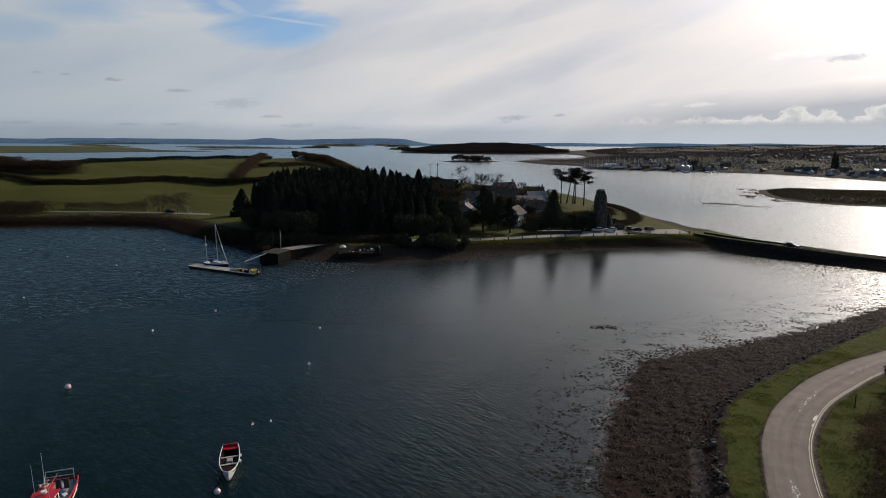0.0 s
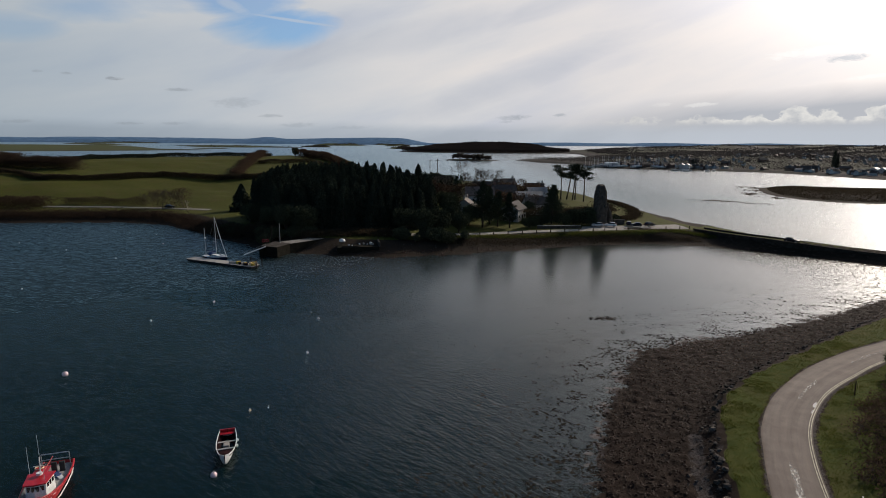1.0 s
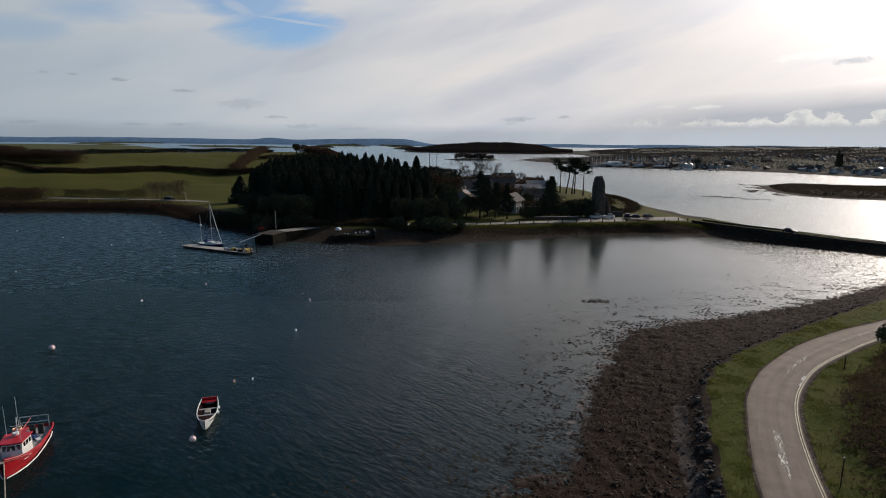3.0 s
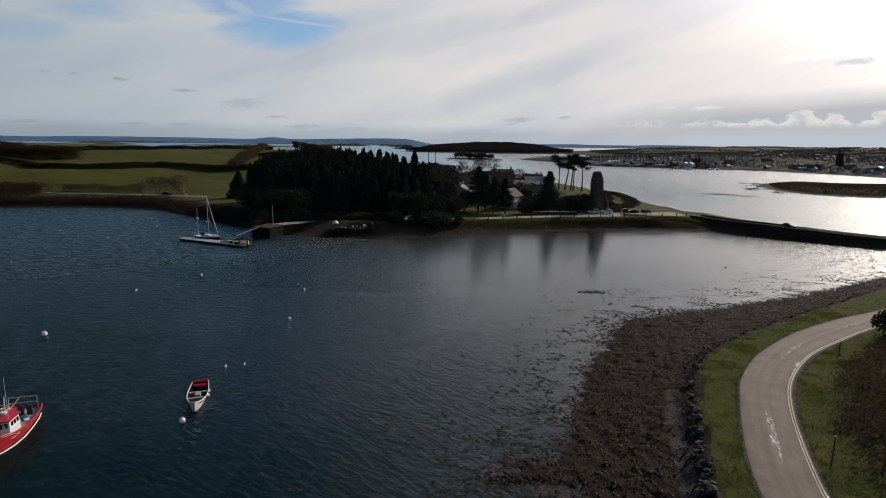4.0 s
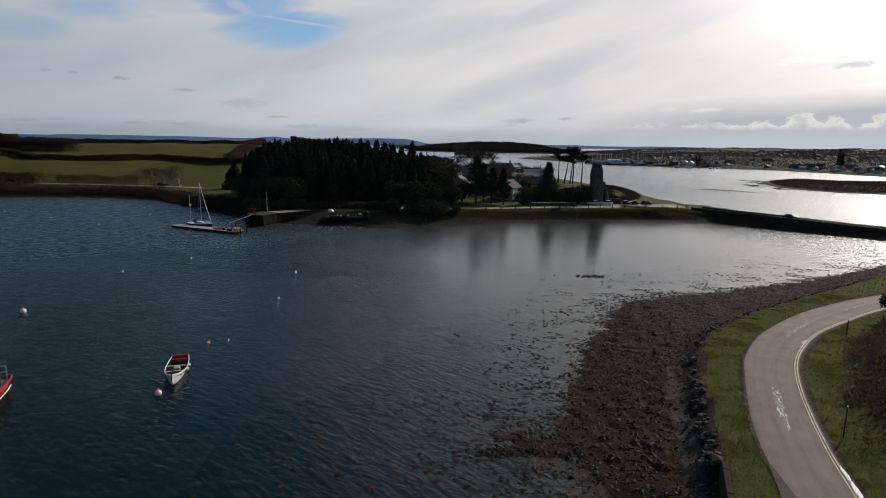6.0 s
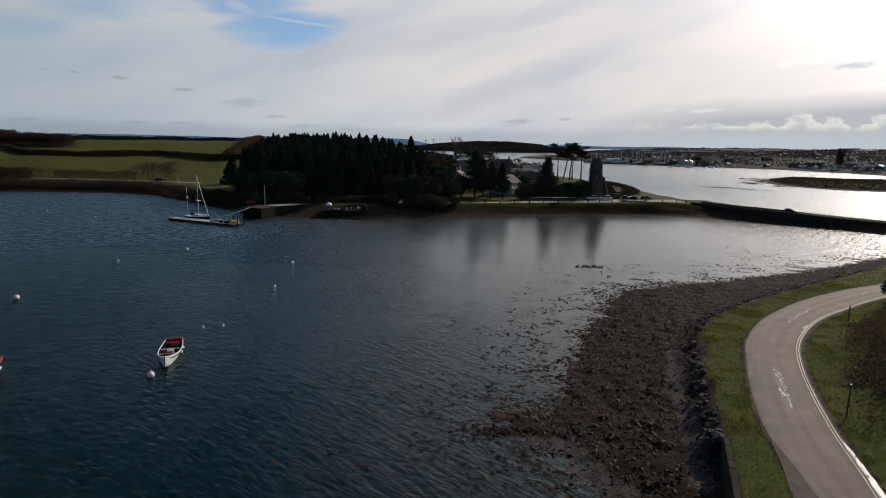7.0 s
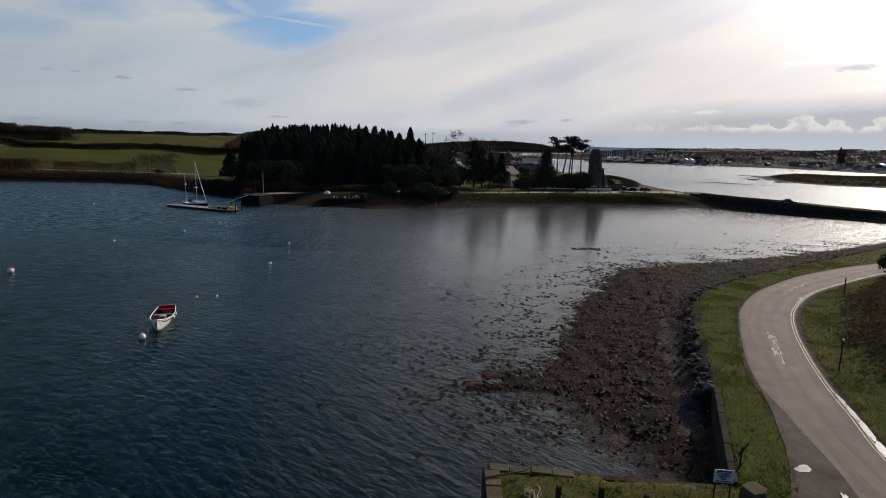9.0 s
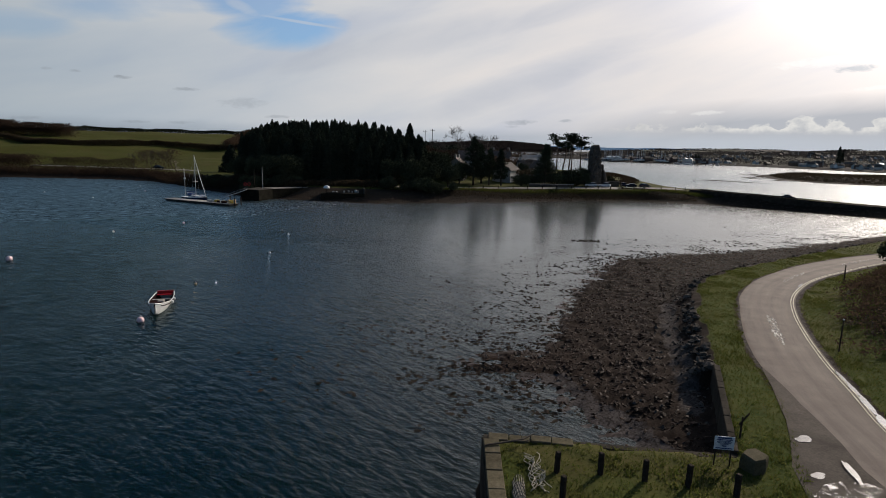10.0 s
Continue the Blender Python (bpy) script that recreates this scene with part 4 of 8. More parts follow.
rng = random.Random(5)
CONIFERS = [conifer_meshes(19, 3.1, 30 + i, 4600, 0.02, (0.58, 0.68, 0.52, 0.75, 0.6, 0.64)[i]) for i in range(6)]
WOOD = [(-76, 212), (-62, 191), (-40, 186), (-15, 187), (-6, 200), (-10, 222), (-40, 232), (-76, 230)]
count = 0
y = 187.0
while y < 233:
    x = -80.0 + rng.uniform(0, 2)
    while x < 2:
        px, py = x + rng.uniform(-0.8, 0.8), y + rng.uniform(-0.9, 0.9)
        if count < 298 and bool(inside(np.array([px]), np.array([py]), WOOD)[0]):
            back = min(1.0, (py - 187) / 34)
            crest = 22.6 + 1.3 * math.exp(-((px + 44) / 24) ** 2) - 2.6 * float(step(-24, -10, px))
            tip = crest - 6.8 * (1 - back) ** 1.1 - 3.4 * max(0.0, (-66 - px) / 10) + rng.gauss(0, 0.42)
            s = (tip - h_pen(px, py)) / 18.6
            tree("conifer", CONIFERS[count % 6], spot(px, py, rng.uniform(0.8, 1.15), rng.uniform(0, 6.28), 0, h_pen, s) @ Matrix.Rotation(rng.gauss(0, 0.035), 4, "X"), "tall dark green conifer in a dense plantation", "conifer", "conifer plantation")
            count += 1
        x += 3.25
    y += 3.25

# more surfaces
def gloss(name, color, rough=0.35, metal=0.0, grime=0.75):
    """Painted or plastic surface with streaks of grime."""
    return surface(name, tuple(c * grime for c in color), color, 1.4, rough, 0.08, 12, metal=metal, spec=0.5)


M_RED = gloss("red_boat_paint", (0.44, 0.010, 0.018))
M_WHITE = gloss("white_boat_paint", (0.74, 0.74, 0.72))
M_CREAM = gloss("cream_render", (0.32, 0.29, 0.25), 0.8)
M_NAVY = gloss("navy_gelcoat", (0.018, 0.03, 0.075), 0.25)
M_BLUE = gloss("blue_canvas", (0.03, 0.06, 0.16), 0.8)
M_DECKING = surface("grey_timber_decking", (0.20, 0.19, 0.175), (0.36, 0.345, 0.32), 1.2, 0.8, 0.4, 8)
M_BLACK = gloss("black_rubber", (0.02, 0.02, 0.02), 0.6)
M_STEEL = gloss("galvanised_steel", (0.40, 0.41, 0.42), 0.4, 0.7)
M_ALU = gloss("silver_mast_aluminium", (0.62, 0.63, 0.64), 0.35, 0.6)
M_TIMBER = surface("weathered_timber", (0.022, 0.017, 0.014), (0.050, 0.040, 0.032), 2.0, 0.95, 0.5, 8, spec=0.05)
M_VARNISH = surface("varnished_wood", (0.012, 0.006, 0.007), (0.028, 0.012, 0.012), 2.0, 0.9, 0.2, 8, spec=0.04)
M_ROPE = surface("pale_rope", (0.24, 0.21, 0.16), (0.42, 0.38, 0.30), 6.0, 0.9, 0.3, 8)
M_PINK = gloss("faded_pink_buoy", (0.86, 0.62, 0.64), 0.5)
M_BUOY = gloss("white_buoy_plastic", (0.82, 0.80, 0.78), 0.45)
M_ORANGE = gloss("orange_buoy_plastic", (0.74, 0.52, 0.30), 0.45)
M_YELLOW = gloss("yellow_plastic", (0.55, 0.38, 0.04), 0.5)
M_SLATE = surface("slate_roof", (0.036, 0.032, 0.030), (0.062, 0.053, 0.048), 0.9, 0.9, 0.4, 8, vary=0.3)
M_TILE = surface("brown_tile_roof", (0.06, 0.045, 0.038), (0.12, 0.085, 0.07), 0.9, 0.75, 0.4, 8, vary=0.3)
M_PALEROOF = surface("pale_sheet_roof", (0.15, 0.145, 0.14), (0.26, 0.255, 0.25), 0.4, 0.8, 0.1, 8)
M_RENDER = surface("white_render", (0.30, 0.285, 0.26), (0.46, 0.44, 0.41), 0.35, 0.85, 0.2, 10, vary=0.12)
M_BRICK = surface("dark_brick", (0.10, 0.06, 0.045), (0.18, 0.11, 0.085), 0.5, 0.85, 0.4, 12, vary=0.2)
M_RUIN = surface("old_rubble_masonry", (0.060, 0.051, 0.042), (0.115, 0.098, 0.080), 1.1, 0.95, 0.9, 5, dist=0.06, spec=0.05)
M_TOWN = surface("pale_town_render", (0.40, 0.39, 0.37), (0.66, 0.65, 0.62), 0.2, 0.9, 0, 6, vary=0.35)
M_SIGN = gloss("sign_white", (0.74, 0.75, 0.78), 0.4)
M_INK = gloss("sign_print_blue", (0.03, 0.05, 0.16), 0.5)
M_SILVER = gloss("silver_car_paint", (0.62, 0.64, 0.66), 0.25, 0.3)
M_WHITECAR = gloss("white_car_paint", (0.78, 0.78, 0.78), 0.25)
M_DARKCAR = gloss("dark_car_paint", (0.02, 0.022, 0.028), 0.2, 0.2)
M_REDLAMP = gloss("red_lamp_lens", (0.4, 0.01, 0.01), 0.3)
M_GRAVEL = surface("pale_gravel", (0.13, 0.12, 0.105), (0.24, 0.22, 0.195), 0.8, 0.9, 0.4, 14, world=True)
M_CONCRETE = surface("stained_concrete", (0.032, 0.028, 0.024), (0.078, 0.070, 0.061), 0.6, 0.95, 0.4, 10, world=True, spec=0.06)
M_WEED = leaf_material("bladder_weed", (0.032, 0.0192, 0.0138), (0.080, 0.049, 0.034), 0.55, 0.5, 0.09)
M_WETWEED = leaf_material("wet_weed", (0.022, 0.017, 0.014), (0.046, 0.035, 0.027), 0.5)


def glass_material(name, tint):
    m, nt, bsdf = material(name)
    bsdf.inputs["Base Color"].default_value = (*tint, 1)
    bsdf.inputs["Roughness"].default_value, bsdf.inputs["IOR"].default_value = 0.04, 1.5
    bsdf.inputs["Specular IOR Level"].default_value = 0.6
    return m


M_GLASS = glass_material("dark_window_glass", (0.012, 0.014, 0.016))


def puddle_material():
    m, nt, bsdf = material("puddle_water")
    vec = nt.nodes.new("ShaderNodeNewGeometry").outputs["Position"]
    bsdf.inputs["Base Color"].default_value = (0.02, 0.018, 0.015, 1)
    bsdf.inputs["Roughness"].default_value, bsdf.inputs["IOR"].default_value = 0.03, 1.33
    add_bump(nt, bsdf, tex_noise(nt, vec, 3.0, 3), 0.25, 0.04)
    return m


def wet_film():
    """A skin of water broken by the grit that stands out of it."""
    m, nt, bsdf = material("wet_film")
    vec = nt.nodes.new("ShaderNodeNewGeometry").outputs["Position"]
    bsdf.inputs["Base Color"].default_value = (0.03, 0.026, 0.022, 1)
    bsdf.inputs["Roughness"].default_value = 0.06
    grit = tex_noise(nt, vec, 1.5, 6, 0.75, (1, 1, 1), 0.4, 0.6)
    nt.links.new(color_ramp(nt, grit, [(0.50, (0, 0, 0)), (0.62, (0.95, 0.95, 0.95))]), bsdf.inputs["Alpha"])
    add_bump(nt, bsdf, tex_noise(nt, vec, 3.0, 3), 0.25, 0.04)
    return m


M_PUDDLE = puddle_material()
M_FILM = wet_film()


# ---------------------------------------------------------------- near shore: quay
def quay():
    z = 3.02
    q = thing("quay", pose(0, 0, 0), "old stone quay with grassed top and worn coping", "quay", kind="structure")
    part("wall", Geo().box((7.45, 8.0, 0.6), (0.5, 36.4, 4.7), 0, 0.05), M_DARKWALL, q)
    d = Vector((18.8 - 7.3, 25.3 - 26.4))
    part("wall", Geo().box((13.05, 25.70, 0.6), (d.length, 0.5, 4.6), math.atan2(d.y, d.x), 0.05), M_DARKWALL, q)
    e = Vector((22.9 - 18.8, 36.5 - 25.3))
    part("wall", Geo().box((20.95, 30.9, 0.7), (e.length + 0.4, 0.45, 4.35), math.atan2(e.y, e.x), 0.06), M_DARKWALL, q)
    r = random.Random(3)
    k = 0
    for n in range(11):                                      # coping along the seaward edge
        if n in (4, 5, 6, 7, 8, 9, 10):
            continue                                         # turf has grown over these
        f = (n + 0.5) / 11
        p = Vector((7.5, 26.18)).lerp(Vector((18.5, 25.12)), f)
        part("coping_stone", Geo().box((0, 0, 0), (r.uniform(0.92, 1.02), r.uniform(0.55, 0.68), 0.22), 0, 0.03), M_STONE, q,
             m=pose(p.x, p.y - 0.08, z + r.uniform(-0.12, -0.05), 0, 0, math.degrees(math.atan2(d.y, d.x)) + r.uniform(-1.5, 1.5)))
    yy = 25.6
    while yy > 9:                                            # and along the outer side
        l = r.uniform(0.9, 1.5)
        part("coping_stone", Geo().box((0, 0, 0), (0.72, l - 0.04, 0.22), 0, 0.03), M_STONE, q, m=pose(7.62, yy - l / 2, z + r.uniform(-0.03, 0.04), 0, 0, r.uniform(-1, 1)))
        yy -= l
    for n in range(12):                                      # low coping of the side wall
        p = Vector((18.9, 25.5)).lerp(Vector((22.85, 36.3)), (n + 0.5) / 12)
        part("coping_stone", Geo().box((0, 0, 0), (0.96, 0.36, 0.16), 0, 0.03), M_DARKWALL, q, m=pose(p.x + 0.05, p.y, 2.93 + r.uniform(-0.02, 0.02), 0, 0, math.degrees(math.atan2(e.y, e.x))))


quay()
branch = thing("driftwood_branch", pose(8.2, 25.2, 3.16), "dark fallen branch lying across the quay edge", "branch")
part("limb", Geo().tube([(-0.9, -0.35, 0.05), (0.2, -0.05, 0.1), (0.9, 0.15, 0.14), (1.6, 0.75, 0.2)], [0.045, 0.05, 0.04, 0.02], 7), M_BARK, branch)
part("twig", Geo().tube([(0.9, 0.15, 0.14), (0.75, 0.5, 0.3), (0.9, 0.8, 0.42)], [0.03, 0.02, 0.012], 6), M_BARK, branch)
part("twig", Geo().tube([(0.5, 0.03, 0.12), (0.95, -0.15, 0.2), (1.25, -0.1, 0.3)], [0.03, 0.02, 0.012], 6), M_BARK, branch)


def timber_post(x, y, h=1.0):
    z = h_near(x, y)
    g = Geo().box((0, 0, h / 2 - 0.15), (0.2, 0.2, h + 0.3), 0.1, 0.03)
    return solid("timber_post", g, M_TIMBER, "square dark weathered timber post set in grass", "post", "posts on the quay", m=pose(x, y, z, random.uniform(-2, 2), random.uniform(-2, 2), random.uniform(0, 40)))


for x, y in ((10.3, 23.2), (12.15, 23.15), (13.9, 22.75), (15.6, 22.5), (17.3, 21.9), (10.2, 21.3)):
    timber_post(x, y)


def notice():
    t = thing("notice_board", pose(17.75, 24.2, h_near(17.75, 24.2), 0, 0, -6), "white printed notice on two slim posts beside the quay", "sign")
    for x in (-0.33, 0.33):
        part("post", Geo().tube([(x, 0.03, -0.2), (x, 0.03, 1.45)], 0.03, 8), M_TIMBER, t)
    b = part("panel", Geo().box((0, 0, 1.1), (0.84, 0.03, 0.62), 0, 0.006), M_SIGN, t)
    rows = [(0.60, 0.07, 0.24), (0.66, 0.035, 0.16), (0.50, 0.03, 0.10), (0.62, 0.03, 0.05), (0.56, 0.03, 0.0), (0.36, 0.03, -0.05), (0.2, 0.06, -0.13), (0.70, 0.05, -0.24)]
    for w, hh, z in rows:
        part("text_bar", Geo().box((0, -0.019, 1.1 + z), (w, 0.008, hh), 0), M_INK, b)


notice()


def boulder_mesh(seed, sx=1.0, sy=1.0, sz=0.75, n=26, rough=0.16):
    rng = np.random.default_rng(seed)
    bm = bmesh.new()
    for p in rng.normal(size=(n, 3)):
        p = p / np.linalg.norm(p) * (1 + rough * rng.normal(0, 0.6))
        bm.verts.new((p[0] * sx / 2, p[1] * sy / 2, p[2] * sz / 2))
    res = bmesh.ops.convex_hull(bm, input=bm.verts)
    bmesh.ops.delete(bm, geom=[v for v in bm.verts if not v.link_faces], context="VERTS")
    me = bpy.data.meshes.new("rock")
    bm.to_mesh(me)
    bm.free()
    me.materials.append(M_ROCK)
    return me


solid("boulder", Geo().loft([[(x * s + ox, y * s, z) for x, y in ((-0.5, -0.42), (0.1, -0.5), (0.52, -0.3), (0.48, 0.36), (0.05, 0.48), (-0.46, 0.3))]
                             for z, s, ox in ((-0.2, 0.98, 0), (0.3, 1.04, 0.0), (0.66, 0.98, 0.02), (0.74, 0.86, 0.03))], closed=True), M_STONE,
      "large squared pale boulder on the roadside grass", "boulder", m=pose(19.05, 24.1, h_near(19.05, 24.1), 3, -2, 25))


def rope_heap():
    r = random.Random(9)
    t = thing("rope_heap", pose(9.4, 22.9, h_near(9.4, 22.9)), "tangled pale rope and netting lying on grass", "rope")
    for k in range(9):
        pts, a = [], r.uniform(0, 6.28)
        cx, cy = r.uniform(-0.12, 0.12), r.uniform(-0.2, 0.2)
        for i in range(26):
            u = i / 25
            pts.append((cx + 0.25 * math.sin(u * 5 + a) + 0.12 * math.sin(u * 17 + a), 1.15 - 2.4 * u + cy + 0.1 * math.sin(u * 9 + k), 0.06 + 0.10 * abs(math.sin(u * 7 + k)) + 0.02 * k))
        part("strand", Geo().tube(pts, 0.022, 5), M_ROPE, t)


rope_heap()


def creel(x, y, rz):
    t = thing("lobster_pot", pose(x, y, h_near(x, y) + 0.02, 0, 0, rz), "dark netted lobster pot on a flat frame", "lobster pot", "pots on the quay")
    part("frame", Geo().box((0, 0, 0.03), (0.8, 0.5, 0.06), 0, 0.01), M_BLACK, t)
    for k in range(4):
        xx = -0.36 + 0.24 * k
        part("hoop", Geo().tube([(xx, 0.22 * math.cos(a), 0.05 + 0.34 * math.sin(a)) for a in np.linspace(0, math.pi, 9)], 0.016, 5), M_BLACK, t)
    for k in range(7):
        a = math.pi * (k + 0.5) / 7
        part("cord", Geo().tube([(-0.37, 0.22 * math.cos(a), 0.05 + 0.34 * math.sin(a)), (0.37, 0.22 * math.cos(a), 0.05 + 0.34 * math.sin(a))], 0.012, 4), M_ROPE, t)


creel(8.55, 21.9, 88)
creel(8.5, 21.2, 95)
t = thing("leaning_stake", pose(19.85, 26.9, h_near(19.85, 26.9)), "short dark broken stake with a slanting stay", "stake")
part("stake", Geo().tube([(0, 0, -0.2), (0.03, 0, 1.15)], [0.05, 0.04], 7), M_TIMBER, t)
part("stay", Geo().tube([(-0.1, 0, 0.72), (0.38, 0.1, 1.28)], [0.05, 0.04], 7), M_TIMBER, t)


# ---------------------------------------------------------------- near shore: road details
def on_road(f, side, lift=0.105):
    """A place on the road: f along it, side 0 at the inner edge to 1 at the outer."""
    a, b = CENTRE_A[min(int(f), len(CENTRE_A) - 1)], CENTRE_B[min(int(f), len(CENTRE_B) - 1)]
    p = a + (b - a) * side
    crown = 0.06 * (1 - abs(side - 0.5) * 2)
    return (p[0], p[1], float(road_z(p[1])) - 0.02 + crown + lift - 0.09)


def resample(q, n):
    return q[np.round(np.linspace(0, len(q) - 1, n)).astype(int)]


_a, _b = smooth_line(ROAD_L, 0.25), smooth_line(ROAD_R, 0.25)
CENTRE_A, CENTRE_B = resample(_a, 700), resample(_b, 700)


def ribbon(f0, f1, side, width, n=40, wobble=0.0, seed=0, lift=0.105):
    r = random.Random(seed)
    rings = []
    for i in range(n + 1):
        f = f0 + (f1 - f0) * i / n
        w = width * (1 + wobble * r.uniform(-1, 1)) * (0.25 if wobble and i in (0, n) else 1)
        rings.append([on_road(f, side - w / 2, lift - 0.02), on_road(f, side - w / 2, lift), on_road(f, side + w / 2, lift), on_road(f, side + w / 2, lift - 0.02)])
    return Geo().loft(rings)


def along(x, y):
    mid = (CENTRE_A + CENTRE_B) / 2
    return int(np.argmin(np.hypot(mid[:, 0] - x, mid[:, 1] - y)))


DASHES = [(along(*a), along(*b), w) for a, b, w in (((33.2, 49.4), (32.0, 47.0), 0.13), ((31.9, 46.4), (30.4, 43.0), 0.13), ((49.6, 70.6), (46.2, 67.0), 0.09), ((46.0, 68.2), (43.6, 65.0), 0.07),
                                                    ((66, 83), (58, 77.6), 0.10), ((33.2, 50.6), (29.6, 41.6), 0.10))]
lines = thing("road_marking", pose(0, 0, 0), "pair of worn pale lines along the road edge", "road marking", kind="structure")
for sd in (0.918, 0.962):
    part("edge_line", ribbon(60, 690, sd, 0.017, 300, 0.25, int(sd * 1000), 0.118), M_PAINT, lines)
for k, (f0, f1, w) in enumerate(DASHES):
    part("centre_dash", ribbon(f0, f1, 0.5, w, 14, 0.35, k, 0.105 + 0.001 * k), M_RUBBED, lines)


def puddle(name, x, y, rx, ry, rz, seed, z, mat=None, label="shallow rain puddle shining on the asphalt"):
    r = random.Random(seed)
    n = 28
    ph = [r.uniform(0, 6.28) for _ in range(3)]
    ring = []
    for i in range(n):
        a = 2 * math.pi * i / n
        k = 1 + 0.18 * math.sin(2 * a + ph[0]) + 0.12 * math.sin(3 * a + ph[1]) + 0.07 * math.sin(6 * a + ph[2])
        ring.append((rx * k * math.cos(a), ry * k * math.sin(a)))
    g = Geo().prism(ring, -0.02, 0.0)
    return solid(name, g, mat or M_PUDDLE, label, "puddle", "puddles on the road", m=pose(x, y, z, 0, 0, rz))


APRON = [(26.0, 36.6), (24.95, 33.4), (24.1, 31.2), (23.3, 29.05), (22.2, 26.7), (20.9, 24.3), (18.4, 16), (18, -20), (23.5, -20), (23.5, 16), (24.0, 24.3), (24.6, 26.7), (25.0, 29.05), (25.3, 31.2), (25.7, 33.2), (26.15, 36.6)]
g = Geo()
rings = []
for i in range(8):
    a, b = np.array(APRON[i]), np.array(APRON[15 - i])
    zz = float(road_z((a[1] + b[1]) / 2))
    rings.append([(a[0], a[1], zz - 0.12), (a[0], a[1], zz + 0.012), (b[0], b[1], zz + 0.012)])
solid("lay_by", g.loft(rings), M_APRON, "damp dark asphalt apron beside the road", "lay-by", kind="structure")
puddle("puddle", 22.95, 26.9, 0.42, 0.32, 20, 1, 3.0)
puddle("puddle", 21.6, 23.6, 0.36, 0.22, 10, 2, 3.065)
puddle("puddle", 22.0, 22.4, 1.5, 0.75, 20, 3, 3.078, M_FILM, "thin broken film of rain water on asphalt")
puddle("puddle", 23.25, 23.9, 0.13, 1.1, -12, 4, 3.10)
for k, (x, y, rx, ry, rz) in enumerate(((30.45, 35.6, 0.14, 0.9, -18), (29.85, 33.6, 0.16, 1.1, -20), (29.15, 31.4, 0.2, 1.3, -22), (28.35, 29.0, 0.2, 1.3, -20), (44.3, 63.4, 0.16, 1.0, -38), (42.9, 61.6, 0.12, 0.5, -38))):
    puddle("puddle", x, y, rx, ry, rz, 10 + k, float(road_z(y)) + 0.012)


def roadside_pole(x, y, h, r, lean, label):
    return solid("roadside_pole", Geo().tube([(0, 0, -0.3), (lean[0] * 0.5, lean[1] * 0.5, h * 0.5), (lean[0], lean[1], h)], [r, r * 0.9, r * 0.8], 8), M_TIMBER, label, "pole", "poles by the road",
                 m=pose(x, y, h_near(x, y)))


roadside_pole(50.9, 66.2, 1.9, 0.07, (0, 0.05), "short dark marker pole in roadside grass")
t = thing("roadside_pole", pose(33.6, 40.6, h_near(33.6, 40.6)), "slim leaning dark pole with a small pale cap", "pole", "poles by the road")
part("pole", Geo().tube([(0, 0, -0.3), (0.2, 0.3, 1.1), (0.45, 0.65, 2.2)], [0.05, 0.045, 0.04], 8), M_TIMBER, t)
part("cap", Geo().ball((0.45, 0.65, 2.25), 0.07, 8), M_WHITE, t, "pale cap")


# ---------------------------------------------------------------- near shore: rocks, weed, grass
ROCKS = [boulder_mesh(100 + i) for i in range(7)]
armour = thing("rock_armour", pose(0, 0, 0), "rough dark boulders heaped along the verge edge", "rocks")
line = smooth_line([(22.6, 37.2), (24.0, 40.6), (26.1, 47.4), (28.3, 53.8), (30.8, 60), (34.9, 66.8), (42.5, 74.2), (56, 84.4), (78, 100)], 0.35)
r = random.Random(21)
made = 0
while made < 290:
    i = min(int(len(line) * r.random() ** 1.9), len(line) - 1)
    off = abs(r.gauss(0, 1.0)) if i > 12 else abs(r.gauss(0, 0.7))
    a, b = line[max(i - 1, 0)], line[min(i + 1, len(line) - 1)]
    nrm = np.array([-(b - a)[1], (b - a)[0]])
    nrm /= np.linalg.norm(nrm) + 1e-9
    p = line[i] + nrm * (off - 0.35)
    s = (0.2 + 0.5 * r.random() ** 1.8) * (1.1 if off < 1 else 0.75)
    ob = part("rock", ROCKS[made % 7], None, armour)
    ob.matrix_basis = Matrix.LocRotScale((p[0], p[1], h_near(p[0], p[1]) + 0.10 * s), Euler((r.uniform(-0.4, 0.4), r.uniform(-0.4, 0.4), r.uniform(0, 6.28))), (s * r.uniform(0.8, 1.4), s, s * r.uniform(0.7, 1.1)))
    made += 1


